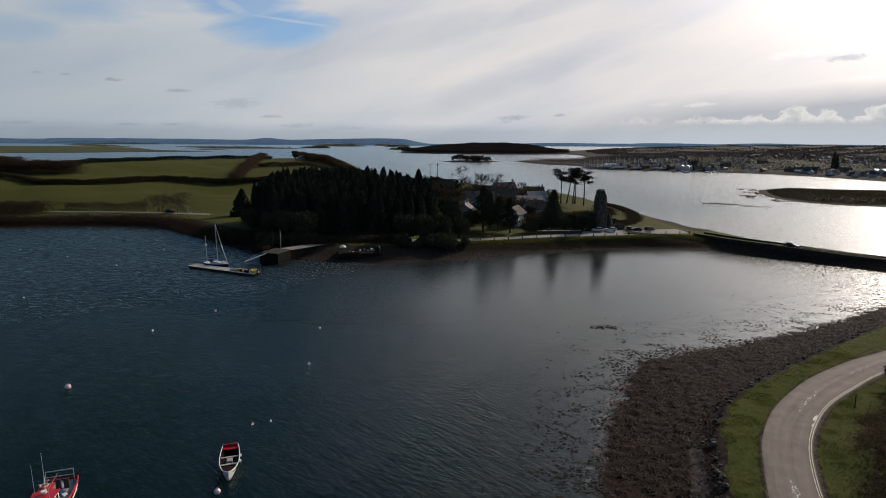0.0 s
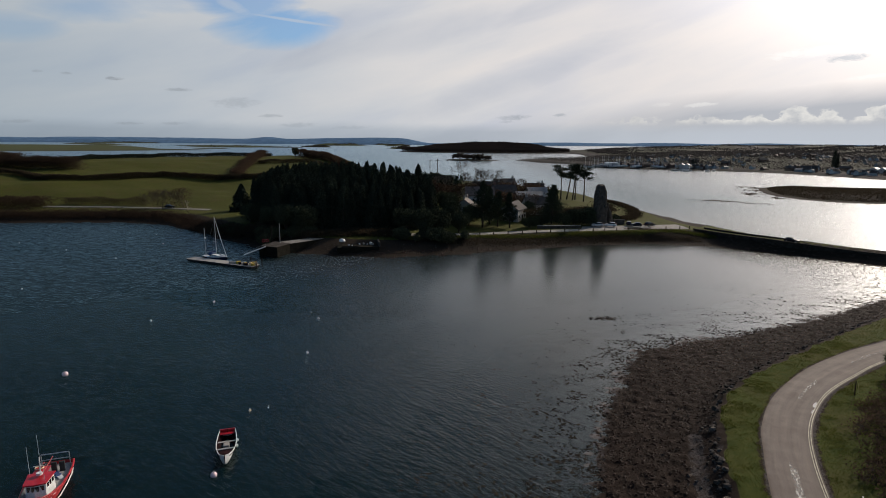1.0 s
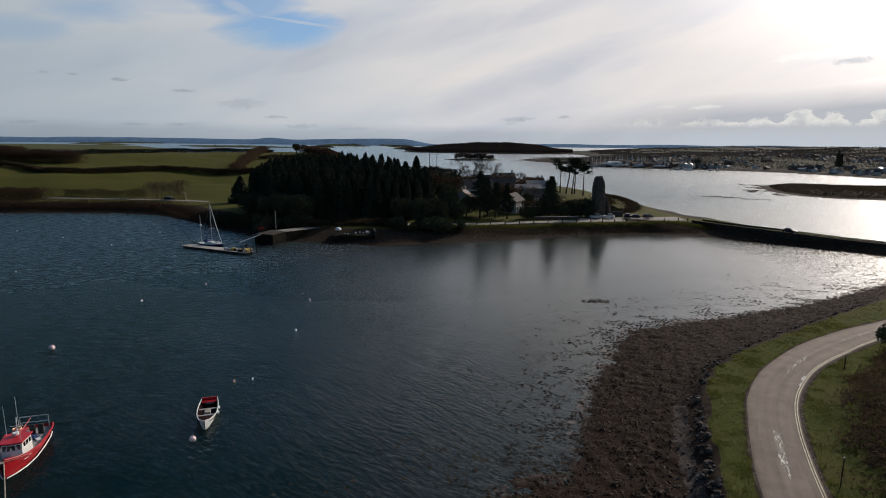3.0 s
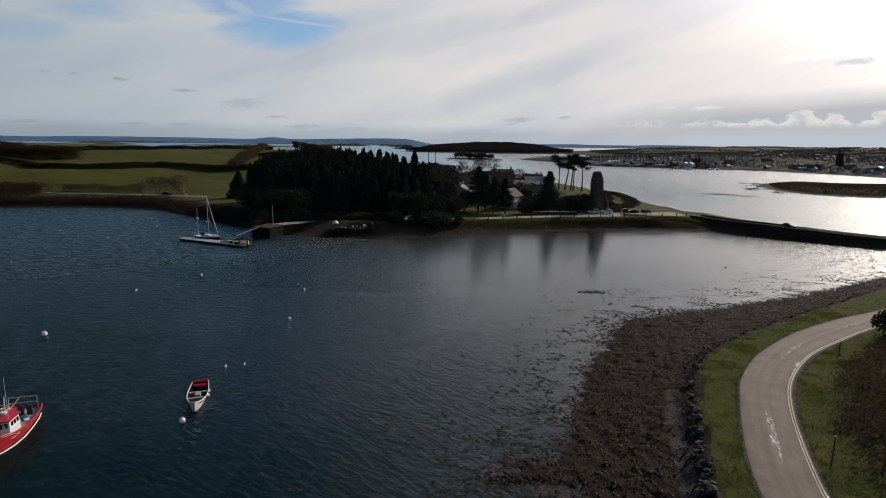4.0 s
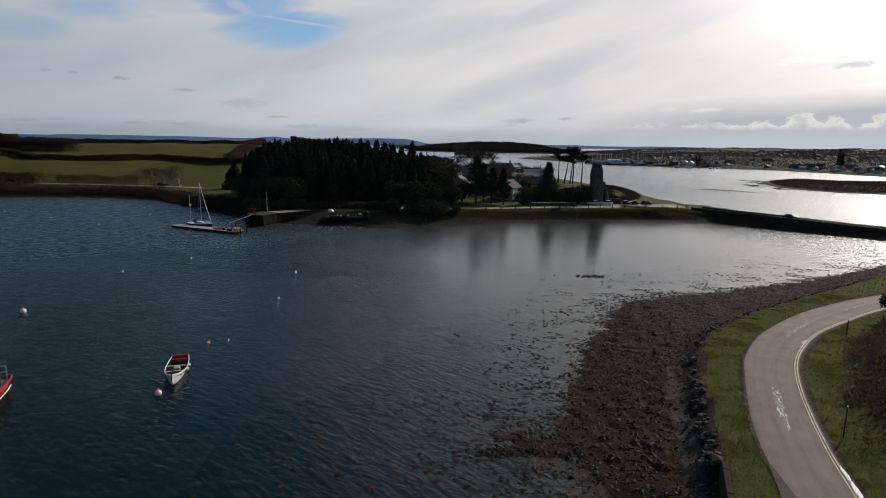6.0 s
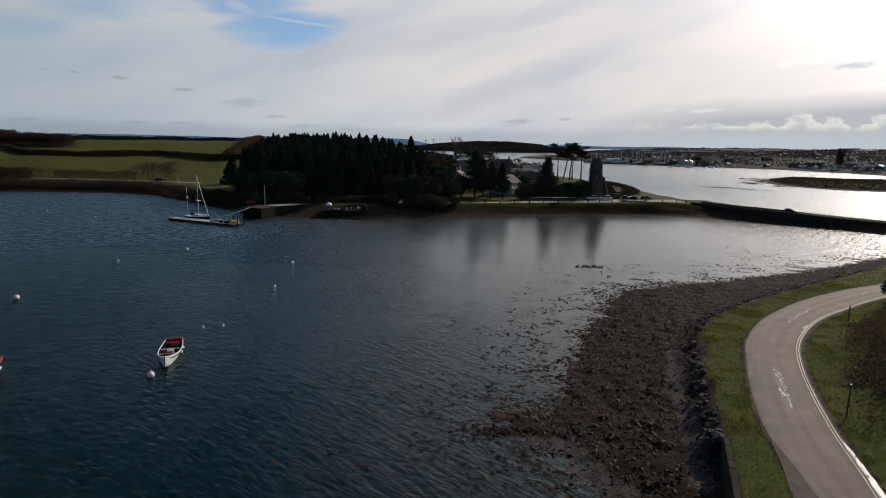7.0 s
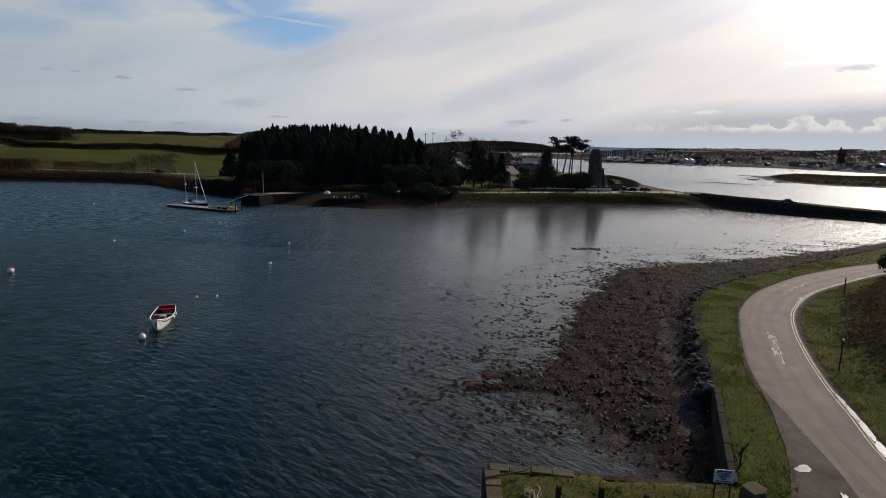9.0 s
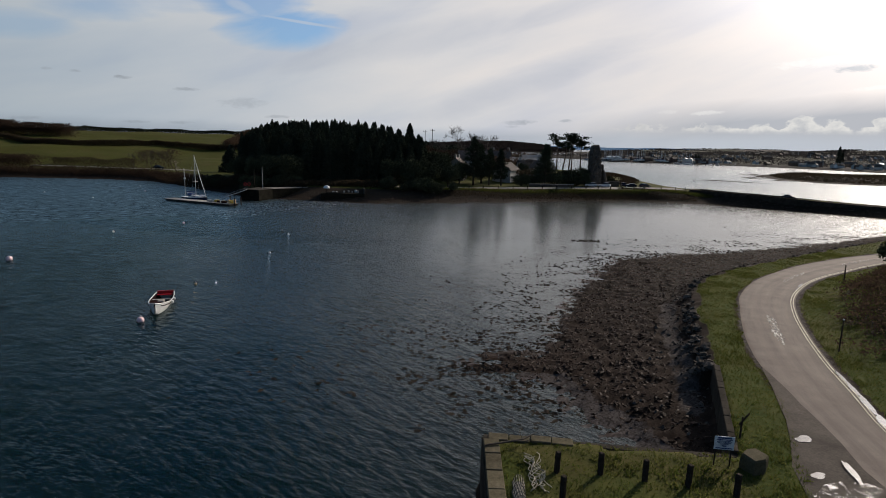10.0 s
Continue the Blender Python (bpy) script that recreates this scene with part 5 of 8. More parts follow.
def scatter(name, n, region, accept, size, fn, mat, label, category, seed, flat=0.4, lift=0.3):
    """Many small lumps in one mesh."""
    rng = np.random.default_rng(seed)
    x, y = rng.uniform(region[0], region[1], n), rng.uniform(region[2], region[3], n)
    ok = rng.random(n) < accept(x, y)
    x, y = x[ok], y[ok]
    z = fn(x, y)[0]
    s = size[0] + (size[1] - size[0]) * rng.random(len(x)) ** 2
    base = np.array([(1, 0, 0), (0.3, 0.9, 0.05), (-0.8, 0.55, 0), (-0.75, -0.6, 0.02), (0.35, -0.95, 0), (0.05, 0.02, 0.9)])
    faces = np.array([(0, 1, 5), (1, 2, 5), (2, 3, 5), (3, 4, 5), (4, 0, 5)])
    a = rng.uniform(0, 6.28, len(x))
    ca, sa = np.cos(a)[:, None], np.sin(a)[:, None]
    jit = 1 + 0.35 * rng.normal(size=(len(x), 6))
    bx, by = base[:, 0] * jit, base[:, 1] * jit
    stretch = rng.uniform(0.8, 1.9, len(x))[:, None]
    V = np.stack([x[:, None] + (bx * stretch * ca - by * sa) * s[:, None] * 0.5, y[:, None] + (bx * stretch * sa + by * ca) * s[:, None] * 0.5,
                  (z + 0.0)[:, None] - 0.05 + base[:, 2] * jit * s[:, None] * flat + 0.02], 2).reshape(-1, 3)
    F = (np.arange(len(x))[:, None, None] * 6 + faces).reshape(-1, 3)
    me = card_data(name, V, F, mat)
    return tagged(new(name, me), label, category, kind="stuff")


def on_beach(x, y):
    dl, db = land_edge(x, y), signed(x, y, BEACH)
    return np.where((dl < -0.4) & (db > -1.0), (0.45 + 0.55 * fbm(x * 0.4, y * 0.4, 3, 31)) * (0.12 + 0.88 * step(0.6, 1.5, line_distance(x, y, CHANNEL))) * np.where((y < 41) & (db < 1.6), 0.25, 1.0), 0)


def in_shallows(x, y):
    dl, db = signed(x, y, LAND), signed(x, y, BEACH)
    return np.where((dl < -1) & (db <= 0.5) & (db > -30), np.clip(fbm(x * 0.3, y * 0.5, 4, 33) * 5.0 - 2.1, 0, 1) * 1.3 * np.exp(db / 5.0) * step(29, 38, y), 0)


scatter("seaweed", 560000, (7, 112, 26, 132), on_beach, (0.06, 0.36), near_height, M_WEED, "dark brown bladder wrack covering the mud", "seaweed", 41, 0.26)
scatter("seaweed_clumps", 300000, (-14, 112, 31, 150), in_shallows, (0.10, 0.50), lambda x, y: (np.full(len(x), 0.01), 0), M_WETWEED, "brown weed clumps breaking the shallow water", "seaweed", 42, 0.2)
scatter("shallow_weed", 120000, (-4, 30, 40, 100), lambda x, y: np.where((signed(x, y, LAND) < -1) & (signed(x, y, BEACH) < 0) & (signed(x, y, BEACH) > -9), np.clip(7 * (fbm(x * 0.8, y * 0.8, 4, 35) - 0.56), 0, 1) * np.exp(signed(x, y, BEACH) / 4.0), 0), (0.10, 0.34), lambda x, y: (np.full(len(x), 0.0), 0), M_WETWEED, "ragged clumps of weed awash along the shallows", "seaweed", 46, 0.12)
scatter("weed_patch", 900, (26, 33, 101, 105.5), lambda x, y: np.exp(-((x - 29.5) / 1.9) ** 2 - ((y - 103.2) / 0.9) ** 2), (0.12, 0.5), lambda x, y: (np.full(len(x), 0.02), 0), M_WETWEED, "raft of weed over a sunken rock", "seaweed", 44, 0.3)
scatter("spit_weed", 3200, (4, 12.5, 39, 44.5), lambda x, y: 0.8 * np.exp(-((x - 8.7) / 1.5) ** 2 - ((y - 41.8 - 0.2 * (x - 8.6)) / 0.55) ** 2), (0.12, 0.42), lambda x, y: (np.maximum(near_height(x, y)[0], 0.05), 0), M_WETWEED, "dark weed heaped on a rocky spit", "seaweed", 45, 0.35)
scatter("shingle", 26000, (7, 80, 26, 110), lambda x, y: np.where((signed(x, y, LAND) < -0.2) & (signed(x, y, BEACH) > -0.5), np.exp(signed(x, y, LAND) / 2.2) + 0.55 * np.exp(-np.abs(signed(x, y, BEACH)) / 0.9) + 0.7 * np.exp(-(line_distance(x, y, CHANNEL) / 1.0) ** 2), 0),
        (0.06, 0.32), near_height, M_ROCK, "grey stones and shingle on the mud", "stones", 43, 0.55)


def grass(name, n, region, accept, fn, height, label, seed, mat=None):
    rng = np.random.default_rng(seed)
    x, y = rng.uniform(region[0], region[1], n), rng.uniform(region[2], region[3], n)
    ok = rng.random(n) < accept(x, y)
    x, y = x[ok], y[ok]
    z = fn(x, y)[0]
    m = len(x)
    h = height[0] + (height[1] - height[0]) * rng.random(m) * (0.4 + 0.6 * fbm(x * 0.7, y * 0.7, 2, seed))
    V, F = [], []
    for k in range(3):
        a = rng.uniform(0, 6.28, m)
        w = 0.012 + 0.018 * rng.random(m)
        lx, ly = rng.normal(0, 0.5, m) * h, rng.normal(0, 0.5, m) * h
        dx, dy = np.cos(a) * w, np.sin(a) * w
        V.append(np.stack([np.stack([x - dx, y - dy, z - 0.03], 1), np.stack([x + dx, y + dy, z - 0.03], 1), np.stack([x + lx, y + ly, z + h], 1)], 1))
    V = np.stack(V, 1).reshape(-1, 3)
    F = np.arange(len(V)).reshape(-1, 3)
    return tagged(new(name, card_data(name, V, F, mat or M_GRASS)), label, "grass", kind="stuff")


def on_verge(x, y):
    dl = land_edge(x, y)
    road = inside(x, y, ROAD_L + ROAD_R[::-1]) | (inside(x, y, APRON) & (line_distance(x, y, APRON, True) > 1.0 * fbm(x * 0.8, y * 0.8, 3, 15) - 0.2))
    near = line_distance(x, y, ROAD_L) < 0.05 + 0.5 * fbm(x * 0.9, y * 0.9, 2, 17)
    bankside = inside(x, y, BANK)
    return np.where((dl > 0.15) & ~road & ~near & (~bankside | (line_distance(x, y, ROAD_R) > 0.15 + 0.4 * fbm(x * 0.9, y * 0.9, 2, 18))), 0.9, 0)


grass("grass", 300000, (7.9, 64, 8, 92), on_verge, near_height, (0.04, 0.15), "rough tussocky winter grass on verge and bank", 51)


grass("grass_tussocks", 260000, (7.9, 64, 8, 92), lambda x, y: on_verge(x, y) * np.clip(6 * (fbm(x * 0.55, y * 0.55, 3, 19) - 0.52), 0, 1), near_height, (0.10, 0.30), "taller tussocks of rank grass on the verge", 52)


grass("grass", 60000, (62, 114, 72, 126), on_verge, near_height, (0.08, 0.24), "rough winter grass beside the road", 53)


def thicket(name, n, region, accept, fn, height, size, mat, label, category, seed):
    """Loose clumps of twigs and leaves over the ground, in one mesh."""
    rng = np.random.default_rng(seed)
    x, y = rng.uniform(region[0], region[1], n), rng.uniform(region[2], region[3], n)
    w = accept(x, y)
    ok = rng.random(n) < w
    x, y, w = x[ok], y[ok], w[ok]
    top = height[0] + (height[1] - height[0]) * fbm(x * 0.25, y * 0.25, 3, seed)
    z = fn(x, y)[0] + top * np.sqrt(rng.random(len(x)))
    V, F = cards(np.stack([x, y, z], 1), size[0] + (size[1] - size[0]) * rng.random(len(x)), rng)
    return tagged(new(name, card_data(name, V, F, mat)), label, category, kind="stuff")


def on_bank(x, y):
    d = line_distance(x, y, ROAD_R)
    return np.where(inside(x, y, BANK), step(2.0, 4.6, d + 5.5 * (fbm(x * 0.3, y * 0.3, 3, 61) - 0.5)), 0)


thicket("bramble", 120000, (29, 78, 12, 92), on_bank, near_height, (0.1, 1.3), (0.10, 0.34), M_BRAMBLE, "brown dry bramble and bracken on the bank", "bramble", 62)
BUSHES = [bushy_meshes(4.6, 2.6, 70 + i, 2600, 0.05, 11, M_EVERGREEN, 0.34) for i in range(3)]
for k, (x, y, sc) in enumerate(((61.5, 71.5, 1.0), (66, 75.5, 1.1), (58.5, 66, 0.9), (64, 69, 1.15))):
    tree("bush", BUSHES[k % 3], spot(x, y, sc, k * 2.1, 0.2, h_near), "dense dark evergreen bush on the roadside bank", "bush", "bushes on the bank")


# ---------------------------------------------------------------- boats and moorings
def hull_rings(sections, n=9):
    """Sections: x, half-beam, keel z, sheer z. Gives rings from sheer to sheer round the keel."""
    rings = []
    for x, b, zk, zs in sections:
        ring = []
        for k in range(n):
            u = -1 + 2 * k / (n - 1)
            s = abs(u)
            ring.append((x, math.copysign(b * min(1.0, (s ** 0.62)), u) if s else 0.0, zk + (zs - zk) * s ** 2.1))
        rings.append(ring)
    return rings


def inner(rings, b=0.10, lift=0.0):
    return [[(x, y * (1 - b), z + lift) for x, y, z in r] for r in rings]


def fishing_boat():
    m = Matrix.Translation((-37.65, 46.8, 0.0)) @ Matrix.Rotation(math.atan2(-7.5, 2.6), 4, "Z")
    t = thing("fishing_boat", m, "small red and white inshore fishing boat on a mooring", "boat")
    S = [(-4.1, 1.30, -0.25, 1.10), (-3.0, 1.52, -0.4, 1.08), (-1.2, 1.62, -0.5, 1.12), (0.8, 1.58, -0.5, 1.22), (2.4, 1.25, -0.45, 1.42), (3.5, 0.72, -0.3, 1.66), (4.25, 0.16, 0.1, 1.9)]
    rings = hull_rings(S)
    g = Geo().loft(rings)
    g.add(rings[0], [tuple(range(len(rings[0])))])
    hull = part("hull", g, M_RED, t, smooth=True)
    for sgn in (-1, 1):
        part("rubbing_strake", Geo().tube([(x, sgn * (b + 0.02), zs - 0.16) for x, b, zk, zs in S], 0.035, 6), M_RED, hull)
        part("gunwale", Geo().tube([(x, sgn * b, zs) for x, b, zk, zs in S], 0.055, 6), M_RED, hull)
        part("waterline_band", Geo().tube([(x * 0.985, sgn * (b * 0.86 + 0.015), 0.12) for x, b, zk, zs in S], 0.06, 6), M_WHITE, hull, "white waterline band")
    for sgn in (-1, 1):
        part("bulwark", Geo().loft([[(x, sgn * max(b - 0.07, 0.02), zs), (x, sgn * max(b * 0.88, 0.02), zs - 0.36)] for x, b, zk, zs in S]), M_STEEL, hull, "grey inside of the bulwark")
    part("deck", Geo().loft([[(x, -max(b * 0.88, 0.02), zs - 0.36), (x, 0, zs - 0.32), (x, max(b * 0.88, 0.02), zs - 0.36)] for x, b, zk, zs in S]), M_DECKING, t)
    wh = part("wheelhouse", Geo().loft([[(2.35, -0.82, z), (2.6, 0, z), (2.35, 0.82, z), (0.55, 1.05, z), (0.55, -1.05, z)] if z < 1 else
                                        [(2.05, -0.78, z), (2.25, 0, z), (2.05, 0.78, z), (0.55, 0.98, z), (0.55, -0.98, z)] for z in (0.7, 2.35)], closed=True), M_WHITE, t)
    for sgn in (-1, 1):
        for x in (0.85, 1.3, 1.72):
            yy = sgn * (0.99 - (x - 0.55) * 0.135 + 0.005)
            part("window", Geo().box((x, yy, 1.95), (0.34, 0.05, 0.42), -sgn * 0.13, 0.015), M_GLASS, wh)
    for yy in (-0.52, -0.14, 0.14, 0.52):
        part("window", Geo().box((2.32 - abs(yy) * 0.27, yy, 1.93), (0.13, 0.30, 0.44), -math.copysign(0.26, yy), 0.015), M_GLASS, wh)
    part("wheelhouse_roof", Geo().loft([[(2.35, -0.9, z), (2.55, 0, z + 0.04), (2.35, 0.9, z), (0.35, 1.1, z), (0.35, -1.1, z)] for z in (2.35, 2.47)], closed=True), M_RED, wh, "red overhanging roof")
    part("foredeck_casing", Geo().box((2.95, 0, 1.15), (0.7, 0.9, 0.35), 0, 0.06), M_RED, t)
    part("shelter_deck", Geo().box((-0.5, -0.35, 2.15), (1.6, 1.2, 0.07), 0, 0.02), M_RED, t)
    mast = part("mast", Geo().tube([(0.75, 0, 2.4), (0.5, 0, 4.1)], [0.06, 0.045], 8), M_WHITE, t)
    part("crosstree", Geo().tube([(0.62, -0.5, 3.3), (0.62, 0.5, 3.3)], 0.03, 6), M_WHITE, mast)
    part("radar", Geo().loft([[(0.95 + 0.26 * math.cos(a), 0.26 * math.sin(a), z) for a in np.linspace(0, 6.28, 13)[:-1]] for z in (2.62, 2.82)], closed=True), M_WHITE, mast, "white radar dome")
    part("derrick", Geo().tube([(0.4, 0.1, 2.5), (-1.5, 0.4, 3.0)], 0.045, 6), M_RED, mast)
    for x, yy, h in ((1.9, 0.7, 2.1), (0.5, -0.9, 3.0), (-2.9, -1.2, 2.4)):
        part("aerial", Geo().tube([(x, yy, 2.3 if x > 0 else 1.0), (x, yy, 2.3 + h)], [0.022, 0.012], 5), M_WHITE, t, "white whip aerial")
    gal = part("gantry", Geo().tube([(-3.2, -1.25, 0.6), (-3.3, -1.2, 2.35), (-3.3, 1.2, 2.35), (-3.2, 1.25, 0.6)], 0.06, 8), M_STEEL, t)
    part("crossbar", Geo().tube([(-3.3, -1.2, 1.75), (-3.3, 1.2, 1.75)], 0.04, 6), M_STEEL, gal)
    for yy in (-0.75, 0.0, 0.7):
        part("dredge", Geo().loft([[(-2.75 + 0.12 * math.sin(z * 5), yy - 0.22, z), (-2.55, yy - 0.22, z), (-2.55, yy + 0.22, z), (-2.75, yy + 0.22, z)] for z in (0.65, 1.2, 1.75)], closed=True), M_BLACK, t, "dark scallop dredge")
    part("winch", Geo().tube([(-0.4, -0.6, 1.0), (-0.4, 0.6, 1.0)], 0.28, 12), M_STEEL, t)
    for k, (x, yy) in enumerate(((-1.6, 0.6), (-1.6, -0.4), (-2.1, 0.3), (-1.2, 0.9))):
        part("fish_box", Geo().box((x, yy, 0.78), (0.6, 0.42, 0.28), 0.2 * k, 0.03), (M_BLUE, M_STEEL, M_BLUE, M_WHITE)[k], t, ("blue fish box", "grey fish box", "blue fish box", "white fish box")[k])
    ring = [(-1.0 + 0.33 * math.cos(a), -0.62 + 0.33 * math.sin(a), 2.27 + 0.02 * math.sin(3 * a)) for a in np.linspace(0, 6.28, 20)]
    part("lifebuoy", Geo().tube(ring, 0.06, 6, False), M_ORANGE, t)
    for sgn in (-1, 1):
        for x, w in ((2.6, 0.5), (1.9, 0.28)):
            part("name_bar", Geo().box((x, sgn * (1.27 if x < 2.3 else 1.17), 1.0), (w, 0.03, 0.05), -sgn * 0.36), M_WHITE, hull, "white painted lettering bar")
    rope = [(4.2, 0.1, 1.8), (5.4, 0.5, 0.9), (7.2, 1.1, 0.05), (7.6, 1.3, -0.4)]
    part("mooring_rope", Geo().tube(rope, 0.045, 6), M_ROPE, t)
    return t


fishing_boat()


def open_launch():
    m = Matrix.Translation((-23.75, 55.0, 0.0)) @ Matrix.Rotation(math.atan2(-6.6, 2.3), 4, "Z")
    t = thing("open_boat", m, "white open wooden boat with a red stern and thwarts", "boat")
    S = [(-3.2, 0.80, -0.05, 0.74), (-2.2, 0.95, -0.2, 0.66), (-0.6, 1.04, -0.28, 0.66), (0.8, 0.97, -0.28, 0.74), (2.0, 0.72, -0.2, 0.90), (2.8, 0.45, -0.05, 1.05), (3.3, 0.05, 0.2, 1.20)]
    rings = hull_rings(S, 11)
    g = Geo().loft(rings)
    g.add(rings[0], [tuple(range(11))])
    hull = part("hull", g, M_WHITE, t, smooth=True)
    lin = Geo().loft(inner(rings[:-1], 0.025, 0.01))
    part("lining", lin, M_VARNISH, t, "dark red-brown inside planking", smooth=True)
    for sgn in (-1, 1):
        part("gunwale", Geo().tube([(x, sgn * b, zs) for x, b, zk, zs in S], 0.05, 6), M_WHITE, hull)
        part("rubbing_strake", Geo().tube([(x, sgn * (b + 0.005), zs - 0.22) for x, b, zk, zs in S[:-1]], 0.035, 6), M_VARNISH, hull, "dark rubbing strake")
    part("transom", Geo().loft([[(-3.2, -0.78, 0.35), (-3.2, 0.78, 0.35), (-3.2, 0.82, 0.86), (-3.2, -0.82, 0.86)], [(-3.08, -0.78, 0.35), (-3.08, 0.78, 0.35), (-3.08, 0.82, 0.86), (-3.08, -0.82, 0.86)]], closed=True), M_RED, t, "bright red transom")
    part("stern_bench", Geo().box((-2.75, 0, 0.55), (0.62, 1.5, 0.06), 0, 0.015), M_RED, t)
    for x, w in ((-0.9, 1.9), (0.6, 1.8)):
        part("thwart", Geo().box((x, 0, 0.5), (0.26, w, 0.05), 0, 0.01), M_DECKING, t)
    part("engine_box", Geo().box((-0.15, 0, 0.42), (0.75, 0.6, 0.42), 0, 0.04), M_CREAM, t)
    part("foredeck", Geo().loft([[(1.75, -0.75, 0.9), (1.75, 0, 0.97), (1.75, 0.75, 0.9)], [(2.8, -0.42, 1.08), (2.8, 0, 1.13), (2.8, 0.42, 1.08)], [(3.25, -0.05, 1.22), (3.25, 0, 1.23), (3.25, 0.05, 1.22)]]), M_VARNISH, t)
    part("tiller", Geo().tube([(-3.1, 0, 0.9), (-2.1, 0.1, 0.95)], 0.03, 6), M_VARNISH, t)
    for x in (-0.9, 0.3):
        part("fender", Geo().ball((x, 1.1, 0.52), 0.14, 10, 1.3), M_BUOY, t, "white ball fender")
    part("bow_rope", Geo().tube([(3.25, 0, 1.1), (3.8, -0.5, 0.4), (4.3, -0.9, -0.1)], 0.018, 5), M_BLACK, t)


open_launch()


def buoy(x, y, r, mat, label):
    t = thing("mooring_buoy", pose(x, y, 0, random.uniform(-8, 8), random.uniform(-8, 8), 0), label, "buoy", "mooring buoys")
    part("float", Geo().ball((0, 0, r * 0.45), r, 14), mat, t, smooth=True)
    part("eye", Geo().tube([(0.07 * math.cos(a), 0, r * 1.45 + 0.06 + 0.07 * math.sin(a)) for a in np.linspace(0, 6.28, 10)], 0.02, 5, False), M_STEEL, t)
    part("collar", Geo().tube([(0, 0, r * 1.38), (0, 0, r * 1.48)], r * 0.22, 8), M_BLACK, t)


for x, y, rr, mt, lb in ((-54.3, 73.8, 0.42, M_PINK, "pale pink ball mooring buoy"), (-23.1, 50.1, 0.34, M_PINK, "pale pink ball mooring buoy"), (-24.4, 64.0, 0.24, M_ORANGE, "small faded orange mooring buoy"),
                         (-55.0, 98.3, 0.3, M_BUOY, "white mooring buoy with dark band"), (-48.6, 111.0, 0.3, M_PINK, "pale pink ball mooring buoy"), (-22.25, 83.5, 0.3, M_BUOY, "small white mooring buoy"),
                         (-137.9, 174.5, 0.3, M_BUOY, "white mooring buoy far out"), (-115.4, 163.7, 0.32, M_BUOY, "white mooring buoy far out"), (-93.9, 152.8, 0.32, M_BUOY, "white mooring buoy far out"),
                         (-92.1, 175.6, 0.3, M_PINK, "pale pink ball mooring buoy"), (-95.1, 119.3, 0.28, M_BUOY, "white mooring buoy far out"), (-24.6, 101.0, 0.26, M_BUOY, "small white mooring buoy"),
                         (-26.8, 104.4, 0.22, M_BLACK, "small dark mooring buoy"), (-22.4, 64.9, 0.14, M_BUOY, "tiny white pick-up float"), (-103.4, 192.9, 0.26, M_BUOY, "white mooring buoy far out")):
    buoy(x, y, rr * (0.95 if rr > 0.33 else 0.65), mt, lb)

# ---------------------------------------------------------------- pontoon, yacht, slip
GANG_A, GANG_B = (-58.83, 156.02, 0.85), (-52.97, 157.11, 3.05)
PON = Matrix.Translation((-61.7, 147.6, 0)) @ Matrix.Rotation(math.atan2(-9.4, 21.5), 4, "Z")


def pontoon():
    t = thing("pontoon", PON, "long floating pontoon with grey decking and dark floats", "pontoon")
    for k in range(4):
        part("float", Geo().box((-8.7 + 5.8 * k, 0, 0.12), (5.4, 2.9, 0.6), 0, 0.06), M_BLACK, t)
    part("frame", Geo().box((0, 0, 0.45), (23.6, 3.2, 0.14), 0, 0.02), M_TIMBER, t)
    for k in range(78):
        part("plank", PLANK, None, t, m=pose(-11.65 + 0.302 * k, 0, 0.545))
    for x in (-9, -3, 3, 9):
        part("cleat", Geo().box((x, 1.3, 0.62), (0.3, 0.08, 0.1), 0, 0.02), M_STEEL, t)


PLANK = mesh_data("plank", Geo().box((0, 0, 0), (0.28, 3.2, 0.05), 0, 0.008), M_DECKING)
pontoon()


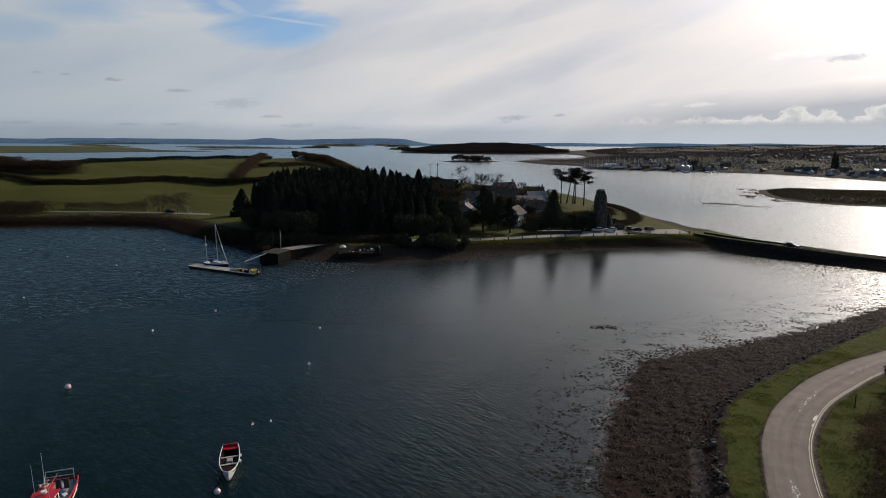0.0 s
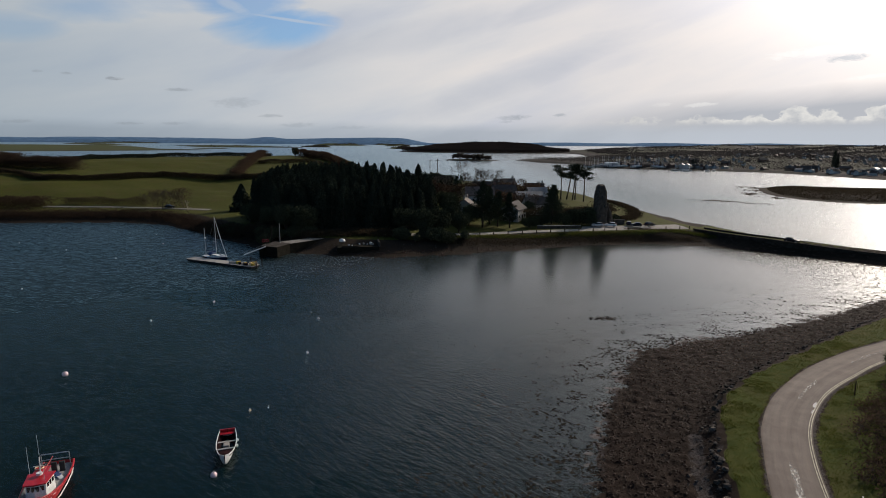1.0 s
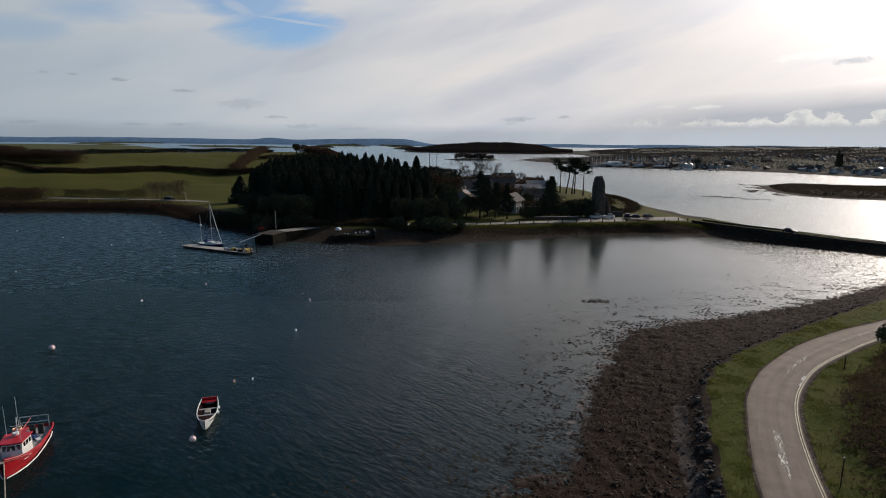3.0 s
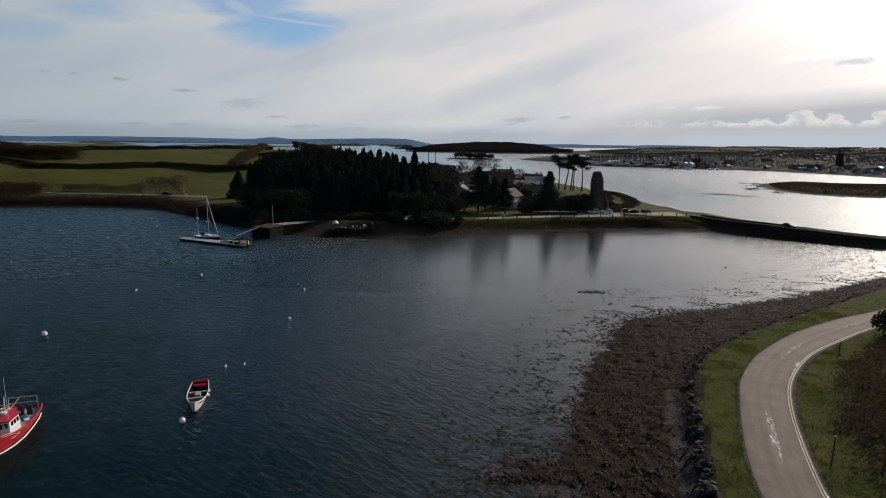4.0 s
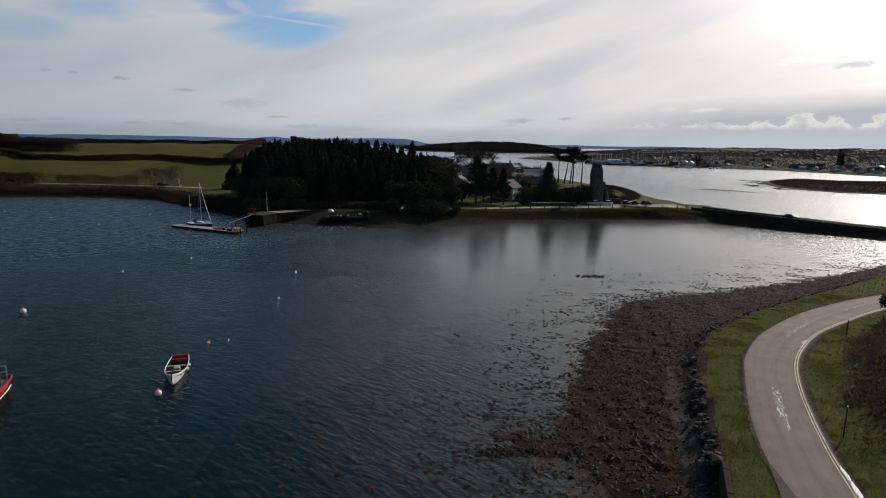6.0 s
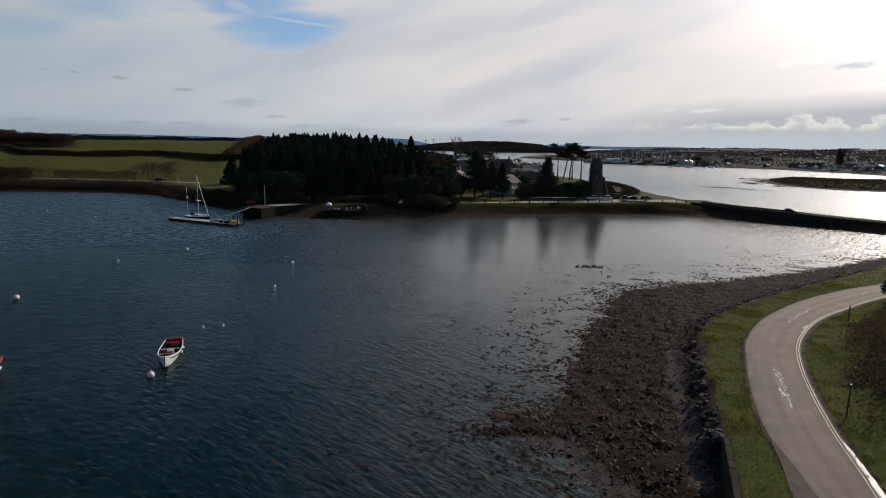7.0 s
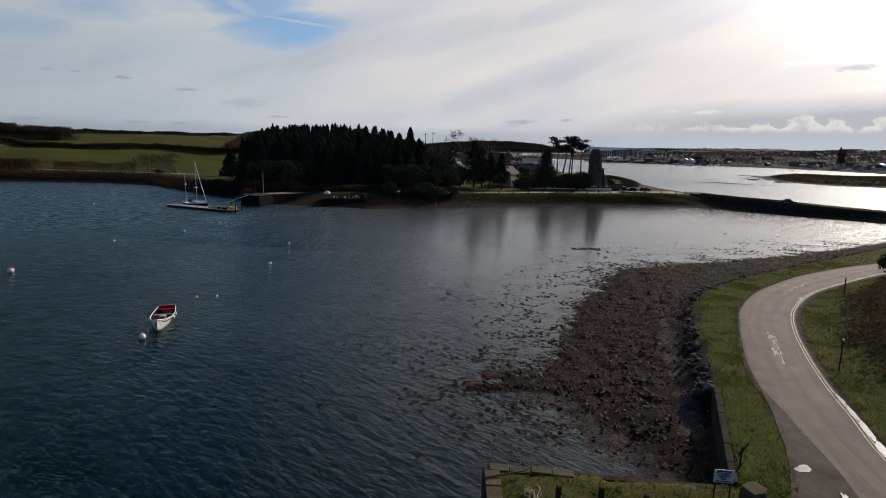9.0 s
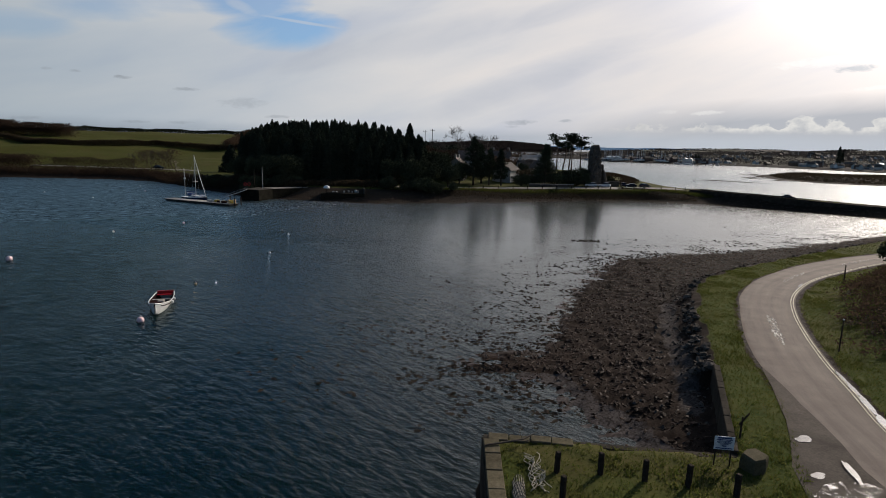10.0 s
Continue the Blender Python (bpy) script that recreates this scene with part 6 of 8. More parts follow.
def yacht():
    m = PON @ Matrix.Translation((-5.6, 3.05, 0))
    t = thing("sailing_yacht", m, "navy blue sailing yacht with furled sail moored alongside a pontoon", "yacht")
    S = [(-4.2, 0.85, 0.15, 0.95), (-2.5, 1.25, -0.3, 0.9), (-0.3, 1.42, -0.5, 0.92), (1.8, 1.1, -0.4, 1.02), (3.4, 0.5, -0.1, 1.15), (4.4, 0.04, 0.5, 1.25)]
    rings = hull_rings(S, 11)
    g = Geo().loft(rings)
    g.add(rings[0], [tuple(range(11))])
    hull = part("hull", g, M_NAVY, t, smooth=True)
    for sgn in (-1, 1):
        part("toe_rail", Geo().tube([(x, sgn * b, zs) for x, b, zk, zs in S], 0.05, 5), M_WHITE, hull, "white toe rail")
    part("deck", Geo().loft([[(x, -b, zs - 0.02), (x, 0, zs + 0.06), (x, b, zs - 0.02)] for x, b, zk, zs in S]), M_WHITE, t)
    cab = part("coachroof", Geo().loft([[(x, -w, 0.95), (x, -w * 0.85, z), (x, w * 0.85, z), (x, w, 0.95)] for x, w, z in ((-1.6, 0.85, 1.5), (0.4, 0.85, 1.5), (1.9, 0.6, 1.3), (2.3, 0.45, 1.1))], closed=True), M_WHITE, t)
    for sgn in (-1, 1):
        for x in (-1.0, -0.2, 0.6):
            part("portlight", Geo().box((x, sgn * 0.80, 1.26), (0.5, 0.06, 0.16), 0, 0.02), M_GLASS, cab)
    part("sprayhood", Geo().loft([[(x, w * math.cos(a), 1.35 + h * math.sin(a)) for a in np.linspace(0, math.pi, 9)] for x, w, h in ((-1.7, 0.95, 0.75), (-1.2, 0.95, 0.7), (-0.6, 0.85, 0.3))]), M_BLUE, t, "blue canvas sprayhood")
    mast = part("mast", Geo().tube([(0.5, 0, 0.9), (0.45, 0, 12.2)], [0.1, 0.07], 8), M_ALU, t)
    for z in (5.2,):
        part("spreader", Geo().tube([(0.5, -0.85, z), (0.5, 0.85, z)], 0.035, 6), M_ALU, mast)
    boom = part("boom", Geo().tube([(0.4, 0, 2.1), (-2.9, 0, 2.15)], 0.07, 8), M_ALU, t)
    part("furled_sail", Geo().tube([(0.3, 0, 2.3), (-1.0, 0, 2.36), (-2.8, 0, 2.28)], [0.2, 0.17, 0.1], 8), M_BLUE, boom, "blue sail cover")
    part("furled_jib", Geo().tube([(4.2, 0, 1.3), (2.4, 0, 6.0), (0.5, 0, 11.9)], [0.06, 0.08, 0.05], 7), M_WHITE, t, "white rolled jib")
    part("backstay", Geo().tube([(-4.1, 0, 1.0), (0.45, 0, 11.3)], 0.02, 4), M_STEEL, t)
    for sgn in (-1, 1):
        part("shroud", Geo().tube([(0.4, sgn * 1.35, 0.95), (0.5, sgn * 0.85, 5.2), (0.46, 0, 10.8)], 0.018, 4), M_STEEL, t)
        part("guard_rail", Geo().tube([(x, sgn * b, zs + 0.6) for x, b, zk, zs in S[:-1]] + [(4.3, 0, 1.9)], 0.02, 4), M_STEEL, t)
    pole = part("radar_pole", Geo().tube([(-4.0, 0.4, 0.9), (-4.05, 0.4, 8.6)], 0.07, 7), M_ALU, t)
    part("radome", Geo().loft([[(-3.95 + 0.3 * math.cos(a), 0.4 + 0.3 * math.sin(a), z) for a in np.linspace(0, 6.28, 13)[:-1]] for z in (5.6, 5.66, 5.95, 6.01)], closed=True), M_WHITE, pole, "white radome")
    part("dinghy", Geo().loft([[(x, 0.55 * math.cos(a) * k, 1.35 + 0.4 * math.sin(a) * k) for a in np.linspace(0, math.pi, 9)] for x, k in ((2.0, 0.5), (2.4, 1.0), (3.2, 0.9), (3.7, 0.35))]), M_WHITE, t, "upturned white dinghy on the foredeck")


yacht()


def deck_gear():
    r = random.Random(13)
    for k in range(22):
        x, yy = 3.4 + r.uniform(0, 7.8), r.uniform(-0.9, 1.2)
        s = r.uniform(0.5, 1.0)
        mt, lb = ((M_YELLOW, "yellow plastic crate on a pontoon"), (M_STEEL, "grey plastic crate on a pontoon"), (M_VARNISH, "brown stacked crate on a pontoon"))[k % 3]
        solid("crate", Geo().box((0, 0, s * 0.35), (s, s * 0.7, s * 0.7), 0, 0.04), mt, lb, "crate", "gear on the pontoon", m=PON @ pose(x, yy, 0.57, 0, 0, r.uniform(0, 90)))
    for k, (x, yy) in enumerate(((10.2, -0.3), (10.9, 0.9), (11.6, 0.2))):
        t = thing("barrel", PON @ pose(x, yy, 0.57), "orange plastic float drum on a pontoon", "drum", "gear on the pontoon")
        part("drum", Geo().loft([[(q * math.cos(a), q * math.sin(a), z) for a in np.linspace(0, 6.28, 13)[:-1]] for z, q in ((0, 0.3), (0.1, 0.34), (0.85, 0.34), (0.95, 0.3))], closed=True), M_ORANGE if k != 1 else M_YELLOW, t)
        part("band", Geo().tube([(0, 0, 0.45), (0, 0, 0.52)], 0.35, 12), M_BLACK, t)
    for x, yy in ((7.5, 2.2), (11.4, 2.0), (11.9, -0.6)):
        solid("mooring_post", Geo().tube([(0, 0, -3), (0, 0, 2.2)], 0.14, 10), M_TIMBER, "dark timber mooring pile standing in water", "pile", "piles at the pontoon", m=PON @ pose(x + 0.6, yy, 0))


deck_gear()

t = thing("slipway", pose(0, 0, 0), "dark stone landing pier with a concrete slip", "pier", kind="structure")
part("pier", Geo().prism([(-55.2, 158.2), (-49.4, 156.4), (-47.2, 163.0), (-53.0, 166.0)], -2, 2.9), M_WEEDWALL, t)
part("pier_top", Geo().prism([(-55.0, 158.4), (-49.6, 156.8), (-47.5, 162.9), (-52.9, 165.7)], 2.9, 2.98), M_CONCRETE, t)
part("slip", Geo().loft([[(-51.5, 165.5, -1), (-51.5, 165.5, 2.9), (-48, 161.5, 2.9), (-48, 161.5, -1)], [(-44, 174.5, -1), (-44, 174.5, 2.7), (-41.5, 170.2, 2.7), (-41.5, 170.2, -1)],
                         [(-36, 180, -1), (-37, 181, 2.9), (-35, 177, 2.9), (-33.5, 176, -1)]], closed=True), M_WEEDWALL, t)
part("slip_surface", Geo().loft([[(-51.3, 165.4, 2.9), (-51.3, 165.4, 2.97), (-48.2, 161.8, 2.97), (-48.2, 161.8, 2.9)], [(-44, 174.2, 2.7), (-44, 174.2, 2.77), (-41.7, 170.5, 2.77), (-41.7, 170.5, 2.7)], [(-36.9, 180.6, 2.9), (-36.9, 180.6, 2.97), (-35.2, 177.2, 2.97), (-35.2, 177.2, 2.9)]], closed=True), M_GRAVEL, t, "pale worn slip surface")
a, b = Vector(GANG_A), Vector(GANG_B)
t = thing("gangway", Matrix.Identity(4), "pale metal gangway sloping to a pontoon", "gangway")
d = (b - a).normalized()
sd = d.cross(Vector((0, 0, 1))).normalized() * 0.9
part("deck", Geo().loft([[a - sd, a + sd, a + sd - Vector((0, 0, 0.12)), a - sd - Vector((0, 0, 0.12))], [b - sd, b + sd, b + sd - Vector((0, 0, 0.12)), b - sd - Vector((0, 0, 0.12))]], closed=True), M_ALU, t)
for sgn in (-1, 1):
    u = Vector((0, 0, 0.95))
    rail = part("handrail", Geo().tube([a + sd * sgn + u * 0.6, b + sd * sgn + u * 0.6], 0.02, 6), M_STEEL, t)
    for k in range(8):
        p = a.lerp(b, k / 7) + sd * sgn
        part("stanchion", Geo().tube([p, p + u * 0.6], 0.018, 5), M_STEEL, rail)
t = thing("lifebuoy_stand", pose(-53.6, 159.2, 3.0, 0, 0, 15), "pair of red lifebuoys on a timber stand", "lifebuoy")
for x in (-0.95, 0.95):
    part("post", Geo().tube([(x, 0, 0), (x, 0, 2.0)], 0.06, 6), M_TIMBER, t)
part("rail", Geo().box((0, 0, 1.85), (2.3, 0.06, 0.14), 0, 0.01), M_TIMBER, t)
for x in (-0.5, 0.5):
    part("lifebuoy", Geo().tube([(x + 0.38 * math.cos(q), -0.08, 1.35 + 0.38 * math.sin(q)) for q in np.linspace(0, 6.28, 18)], 0.085, 6, False), M_RED, t)
for x, yy, h in ((-50.6, 163.2, 5.9), (-53.2, 163.8, 5.2)):
    solid("pier_pole", Geo().tube([(0, 0, 0), (0, 0, h)], [0.13, 0.1], 8), M_DECKING if h > 5.5 else M_TIMBER, "tall slim pole standing on the pier", "pole", "poles on the pier", m=pose(x, yy, 3.0))

t = thing("stone_platform", pose(0, 0, 0), "low dark stone platform at the water's edge", "platform", kind="structure")
part("base", Geo().prism([(-33.2, 161.2), (-21.2, 163.6), (-22.6, 169.5), (-34.4, 167.2)], -1.5, 2.1), M_WEEDWALL, t)
part("parapet", Geo().box((-29.6, 162.5, 2.2), (5.0, 0.5, 0.5), 0.2, 0.06), M_DARKWALL, t)
part("parapet", Geo().box((-21.8, 166.6, 2.7), (0.5, 5.6, 1.4), 0.22, 0.06), M_CONCRETE, t)
t = thing("parasol", pose(-32.6, 165.6, 2.1), "small white domed cover on a stand", "cover")
part("stand", Geo().tube([(0, 0, 0), (0, 0, 1.5)], 0.06, 7), M_TIMBER, t)
part("dome", Geo().loft([[(q * math.cos(k), q * math.sin(k), z) for k in np.linspace(0, 6.28, 15)[:-1]] for z, q in ((1.1, 1.0), (1.4, 0.95), (1.75, 0.7), (1.95, 0.3))], closed=True), M_WHITE, t, smooth=True)
r = random.Random(4)
for k, (x, yy) in enumerate(((-27.5, 166.2), (-26.4, 167.0), (-25.2, 166.4), (-24.3, 167.3), (-23.6, 166.2), (-30.2, 163.5), (-29.2, 163.6))):
    s = r.uniform(0.4, 0.75)
    mt, lb = ((M_BUOY, "white fishing crate piled on stone"), (M_DECKING, "weathered wooden crate piled on stone"), (M_STEEL, "grey fishing crate piled on stone"))[k % 3]
    solid("crate", Geo().box((0, 0, s * 0.5), (s, s * 0.8, s), 0, 0.08), mt, lb, "crate", "crates on the platform", m=pose(x, yy, 2.1, 0, 0, r.uniform(0, 90)))

# ---------------------------------------------------------------- peninsula: shore trees
EVERGREENS = [bushy_meshes(12.0, 5.2, 200 + i, 9000, 0.12, 16, M_EVERGREEN, 0.42) for i in range(4)]
SHRUBS = [bushy_meshes(4.0, 2.8, 220 + i, 3400, 0.02, 10, M_EVERGREEN, 0.34) for i in range(3)]
for k, (x, y, sc) in enumerate(((-48, 181, 0.98), (-54.5, 183, 0.9), (-61, 188, 0.8), (-68, 196, 0.8), (-9, 177.5, 0.95), (-3, 180, 0.85), (-15, 181, 0.86), (2.5, 184.5, 0.72), (-74, 204, 0.75))):
    tree("evergreen_tree", EVERGREENS[k % 4], spot(x, y, sc, k * 1.7, 0.3), "broad dark evergreen tree above the shore", "tree", "shore trees")
for k in range(40):
    x = rng.choice((rng.uniform(-84, -44), rng.uniform(-17, 6)))
    y = (193 if x < -62 else 176.5 if x < -20 else 172.0) + rng.uniform(-2.5, 4) - (6 * (x + 84) / 22 if x < -62 else 0)
    if -40 < x < -18:
        y += 3.5
    tree("shrub", SHRUBS[k % 3], spot(x, y, rng.uniform(0.6, 1.05), rng.uniform(0, 6), 0.2), "low dark evergreen shrub on the shore bank", "shrub", "shore shrubs")
SPRUCE = [conifer_meshes(10.5, 4.6, 250, 3200, 0.04, 0.8)]
tree("spruce", SPRUCE[0], spot(-89.5, 238, 1.08), "single dark green spruce at the field edge", "conifer")
tall = conifer_meshes(20, 4.6, 260, 3000, 0.05, 0.7)
tree("cypress", tall, spot(-13, 219.5, 0.86), "tall dark cypress standing above the wood", "conifer")
PALM = scraggy_meshes(15.0, 5.6, 262, 0.04, 120)
tree("dark_pine", PALM, spot(36.8, 206, 0.95), "dark bushy pine beside the car park", "conifer")
for k, (x, y, sc) in enumerate(((11.0, 197, 1.16), (16.5, 199.5, 0.9), (20.5, 196.5, 0.88), (14.0, 204, 0.98))):
    tree("garden_tree", scraggy_meshes(14.0, (4.6, 4.2, 3.4, 4.0)[k], 270 + k, 0.2, 56), spot(x, y, sc, k, 0.1), "dark evergreen tree with bare stems on a lawn", "tree", "lawn trees")
for k, (x, y, sc) in enumerate(((27.5, 197.5, 1.1), (41.0, 205, 1.3), (45.0, 206, 1.5), (48.6, 207, 1.7), (60.5, 210.5, 1.0), (31.5, 205, 0.9), (50.6, 203.2, 0.8))):
    tree("shrub", SHRUBS[k % 3], spot(x, y, sc, k * 2.0, 0.1), "rounded dark evergreen shrub on grass", "shrub", "shrubs by the car park")
for k, (x, y, h) in enumerate(((50.4, 262, 15.2), (53.6, 265, 16.0), (56.0, 263, 16.6), (58.0, 267, 16.2), (61.0, 262, 15.2))):
    tree("scots_pine", pine_meshes(h, 290 + k, 0.9), spot(x, y, 1.0, k * 1.3, 0.1), "tall bare-stemmed pine with flat dark crown", "pine", "pines on the knoll")
BARE = [bare_meshes(12.5, 300 + i, 0.5, 5) for i in range(3)]
for k, (x, y, sc) in enumerate(((-3, 247, 1.05), (3.5, 251, 1.2), (8.5, 252, 1.4), (13.5, 249, 1.3), (17, 254, 1.35), (17, 268, 0.9), (34, 276, 0.85), (40, 280, 0.75), (44, 282, 0.7), (-7, 256, 0.9), (28, 262, 0.8), (24, 226, 0.8), (33, 222, 0.75), (6, 228, 0.85))):
    tree("bare_tree", BARE[k % 3], spot(x, y, sc, k * 2.2, 0.1), "leafless tree with fine branching crown", "tree", "bare trees by the houses")
BARE2 = [bare_meshes(9.5, 320 + i, 0.6, 5) for i in range(2)]
for k, (x, y, sc) in enumerate(((-126, 242, 1.05), (-121, 245, 1.1), (-130, 246, 0.95), (-117, 243, 0.85), (-134, 243, 0.8))):
    tree("bare_tree", BARE2[k % 2], spot(x, y, sc, k * 2.2, 0.1), "brown leafless tree beside the shore track", "tree", "bare trees by the track")
tree("pale_tree", bare_meshes(6.0, 333, 0.7, 4, M_PALEBARK, 200, 0.03), spot(-113.5, 238.5, 1.0), "small leafless tree with pale bleached limbs", "tree")

# ---------------------------------------------------------------- peninsula: hedges and shore scrub
def hedge(name, pts, height, width, mat, label, seed, density=9.0, size=(0.5, 1.3)):
    rng = np.random.default_rng(seed)
    line = smooth_line(pts, 1.0)
    n = int(len(line) * density * width)
    i = rng.integers(0, len(line), n)
    x = line[i, 0] + rng.normal(0, width * 0.33, n)
    y = line[i, 1] + rng.normal(0, width * 0.33, n)
    top = height * (0.55 + 0.9 * fbm(x * 0.12, y * 0.12, 3, seed))
    z = pen_height(x, y)[0] + top * rng.random(n) ** 0.7
    V, F = cards(np.stack([x, y, z], 1), size[0] + (size[1] - size[0]) * rng.random(n), rng)
    return tagged(new(name, card_data(name, V, F, mat)), label, "hedge", kind="stuff")


hedge("hedge", [(-92, 332), (-112, 322), (-127, 317), (-163, 317), (-180, 300), (-205, 285), (-236, 293), (-330, 300)], 2.7, 2.6, M_HEDGE, "overgrown dark winter hedge between two fields", 401, 95, (0.25, 0.7))
hedge("hedge", [(-146, 454), (-171, 446), (-209, 418), (-229, 380), (-236, 352)], 2.4, 3.0, M_CONIFER, "dark clipped hedge along the field crest", 402, 80, (0.25, 0.7))
hedge("hedge", [(-236, 350), (-240, 338), (-248, 330)], 1.6, 3.0, M_CONIFER, "low dark hedge along the field crest", 403, 60, (0.25, 0.7))
hedge("hedge", [(-150, 450), (-143, 410), (-134, 365), (-124, 322)], 4.6, 5.0, M_BRAMBLE, "tall brown hedgerow running down the hill", 404, 60, (0.2, 0.6))
hedge("hedge", [(-134, 392), (-118, 394), (-98, 396), (-80, 398)], 2.6, 3.0, M_HEDGE, "low dark hedge beside the wood", 405, 70, (0.2, 0.6))
hedge("copse", [(-250, 312), (-232, 312), (-214, 318)], 6.5, 9.0, M_BRAMBLE, "rounded copse of brown leafless trees", 406, 70, (0.2, 0.7))
hedge("copse", [(-300, 318), (-275, 322), (-252, 324)], 6.0, 8.0, M_HEDGE, "low copse of dark winter trees", 407, 60, (0.25, 0.8))
hedge("copse", [(-114, 432), (-98, 428), (-80, 420), (-62, 408)], 5.4, 9.0, M_BRAMBLE, "belt of brown leafless trees behind the plantation", 408, 60, (0.25, 0.8))
hedge("copse", [(-60, 262), (-30, 268), (-12, 275), (0, 272)], 8.0, 11.0, M_CONIFER, "dark tree belt behind the plantation", 409, 20, (0.6, 1.6))
tree("round_tree", bushy_meshes(12, 4.6, 340, 2200, 0.12, 10, M_EVERGREEN, 0.9), spot(-119, 430, 0.72), "single rounded dark tree on the field crest", "tree")
hedge("shore_scrub", [(-260, 216), (-200, 221), (-178, 224), (-150, 228), (-128, 228), (-112, 223), (-100, 212), (-90, 202)], 1.5, 6.0, M_BRAMBLE, "brown scrub along the stony shore", 410, 30, (0.2, 0.6))
hedge("shore_scrub", [(-300, 226), (-215, 232), (-192, 236), (-178, 240)], 5.0, 9.0, M_BRAMBLE, "tangle of brown leafless scrub by the shore", 411, 36, (0.2, 0.7))
hedge("track_hedge", [(-172, 248), (-150, 250), (-138, 250)], 3.2, 3.0, M_HEDGE, "dark hedge beside the shore track", 412, 44, (0.2, 0.6))
hedge("shore_scrub", [(-86, 197), (-76, 190), (-66, 183), (-58, 178)], 3.5, 5.0, M_HEDGE, "dark scrub above the pier", 413, 40, (0.2, 0.6))
hedge("shore_scrub", [(-46, 176), (-38, 177), (-30, 178), (-18, 177)], 1.7, 6.0, M_HEDGE, "dark scrub and brambles above the stone platform", 427, 50, (0.2, 0.6))
hedge("bank_weed", [(-6, 174.8), (9, 177.6), (28.5, 183.6), (48.4, 188.2), (66, 191.5), (80, 192.5), (88, 188)], 0.45, 2.4, M_GRASS, "dark turf and weeds along the top of the shore bank", 428, 60, (0.12, 0.4))
hedge("bank_weed", [(0, 172), (14, 175.5), (30, 180.5), (48, 185.2), (66, 188.5), (82, 187)], 0.35, 4.0, M_HEDGE, "brown weed on the shore bank", 429, 22, (0.12, 0.45))
hedge("bank_weed", [(62, 196.5), (76, 194), (90, 190)], 0.35, 3.0, M_HEDGE, "rough grass and weed on the shore bank", 414, 12, (0.2, 0.6))

hedge("copse", [(-132, 244.5), (-125, 245.5), (-117, 245)], 7.5, 5.0, M_BRAMBLE, "hazy clump of brown leafless saplings by the track", 420, 60, (0.12, 0.45))
hedge("copse", [(-4, 228), (3, 226), (9, 222), (13, 214)], 2.6, 4.0, M_HEDGE, "brown winter shrubs between the houses", 421, 30, (0.25, 0.8))
hedge("copse", [(10, 240), (20, 238), (30, 235), (40, 232)], 4.6, 5.0, M_BRAMBLE, "brown winter shrubs between the houses", 422, 30, (0.25, 0.8))
hedge("copse", [(-8, 246), (2, 248), (14, 250), (26, 256), (44, 270)], 6.0, 6.0, M_BRAMBLE, "brown leafless thicket behind the houses", 423, 30, (0.25, 0.8))
hedge("copse", [(28, 212), (36, 214), (44, 214), (50, 216)], 4.4, 4.0, M_HEDGE, "dark winter shrubs behind the car park", 424, 30, (0.25, 0.8))
hedge("shore_scrub", [(60, 212), (70, 222), (76, 234), (79, 252), (78, 272), (77, 292)], 1.2, 4.0, M_HEDGE, "brown scrub along the seaward slope", 425, 26, (0.25, 0.8))
hedge("shore_scrub", [(40, 224), (50, 228), (60, 234), (67, 244), (68, 256)], 1.3, 6.0, M_HEDGE, "low brown scrub on the knoll", 426, 40, (0.2, 0.6))
track = [np.array(p) for p in smooth_line([(-178, 242), (-150, 245), (-128, 243.6), (-104, 239.5)], 2.0)]
rings = []
for p in track:
    zz = h_pen(p[0], p[1]) + 0.15
    rings.append([(p[0], p[1] - 1.7, zz - 0.6), (p[0], p[1] - 1.7, zz), (p[0], p[1] + 1.7, zz + 0.1), (p[0], p[1] + 1.7, zz - 0.5)])
solid("track", Geo().loft(rings), M_GRAVEL, "pale gravel track along the shore", "track", kind="structure")


# ---------------------------------------------------------------- peninsula: road, car park, causeway
PEN_L = [(-22, 178.4), (-7, 177.6), (9.3, 180.4), (28.5, 186.6), (48.4, 191.2), (69.2, 195.6), (84, 198.6)]
rings = []
for p in smooth_line(PEN_L, 1.5):
    w = 4.2 + (5.5 if 46 < p[0] < 84 else 0)
    za, zb = h_pen(p[0], p[1]), h_pen(p[0], p[1] + w)
    rings.append([(p[0], p[1], 2.4), (p[0], p[1], 3.16), (p[0], p[1] + w * 0.5, 3.2), (p[0], p[1] + w, max(3.22, zb + 0.06)), (p[0], p[1] + w, 2.6)])
solid("shore_road", Geo().loft(rings), M_GRAVEL, "pale narrow road and car park along the shore", "road", kind="structure")
BOLL = Geo().tube([(0, 0, -0.3), (0, 0, 0.95)], [0.17, 0.15], 8)
n = 0
for p in smooth_line(PEN_L, 4.15):
    if p[0] < -4:
        continue
    t = thing("bollard", pose(p[0], p[1] - 0.35, 3.1), "short dark bollard with pale cap by the shore road", "bollard", "bollards along the road")
    if n == 0:
        post = mesh_data("post", BOLL, M_TIMBER)
        cap = mesh_data("cap", Geo().tube([(0, 0, 0.95), (0, 0, 1.05)], 0.17, 8), M_STONE)
    part("post", post, None, t)
    part("cap", cap, None, t)
    n += 1
t = thing("low_wall", pose(0, 0, 0), "low dark wall with pale coping slabs", "wall")
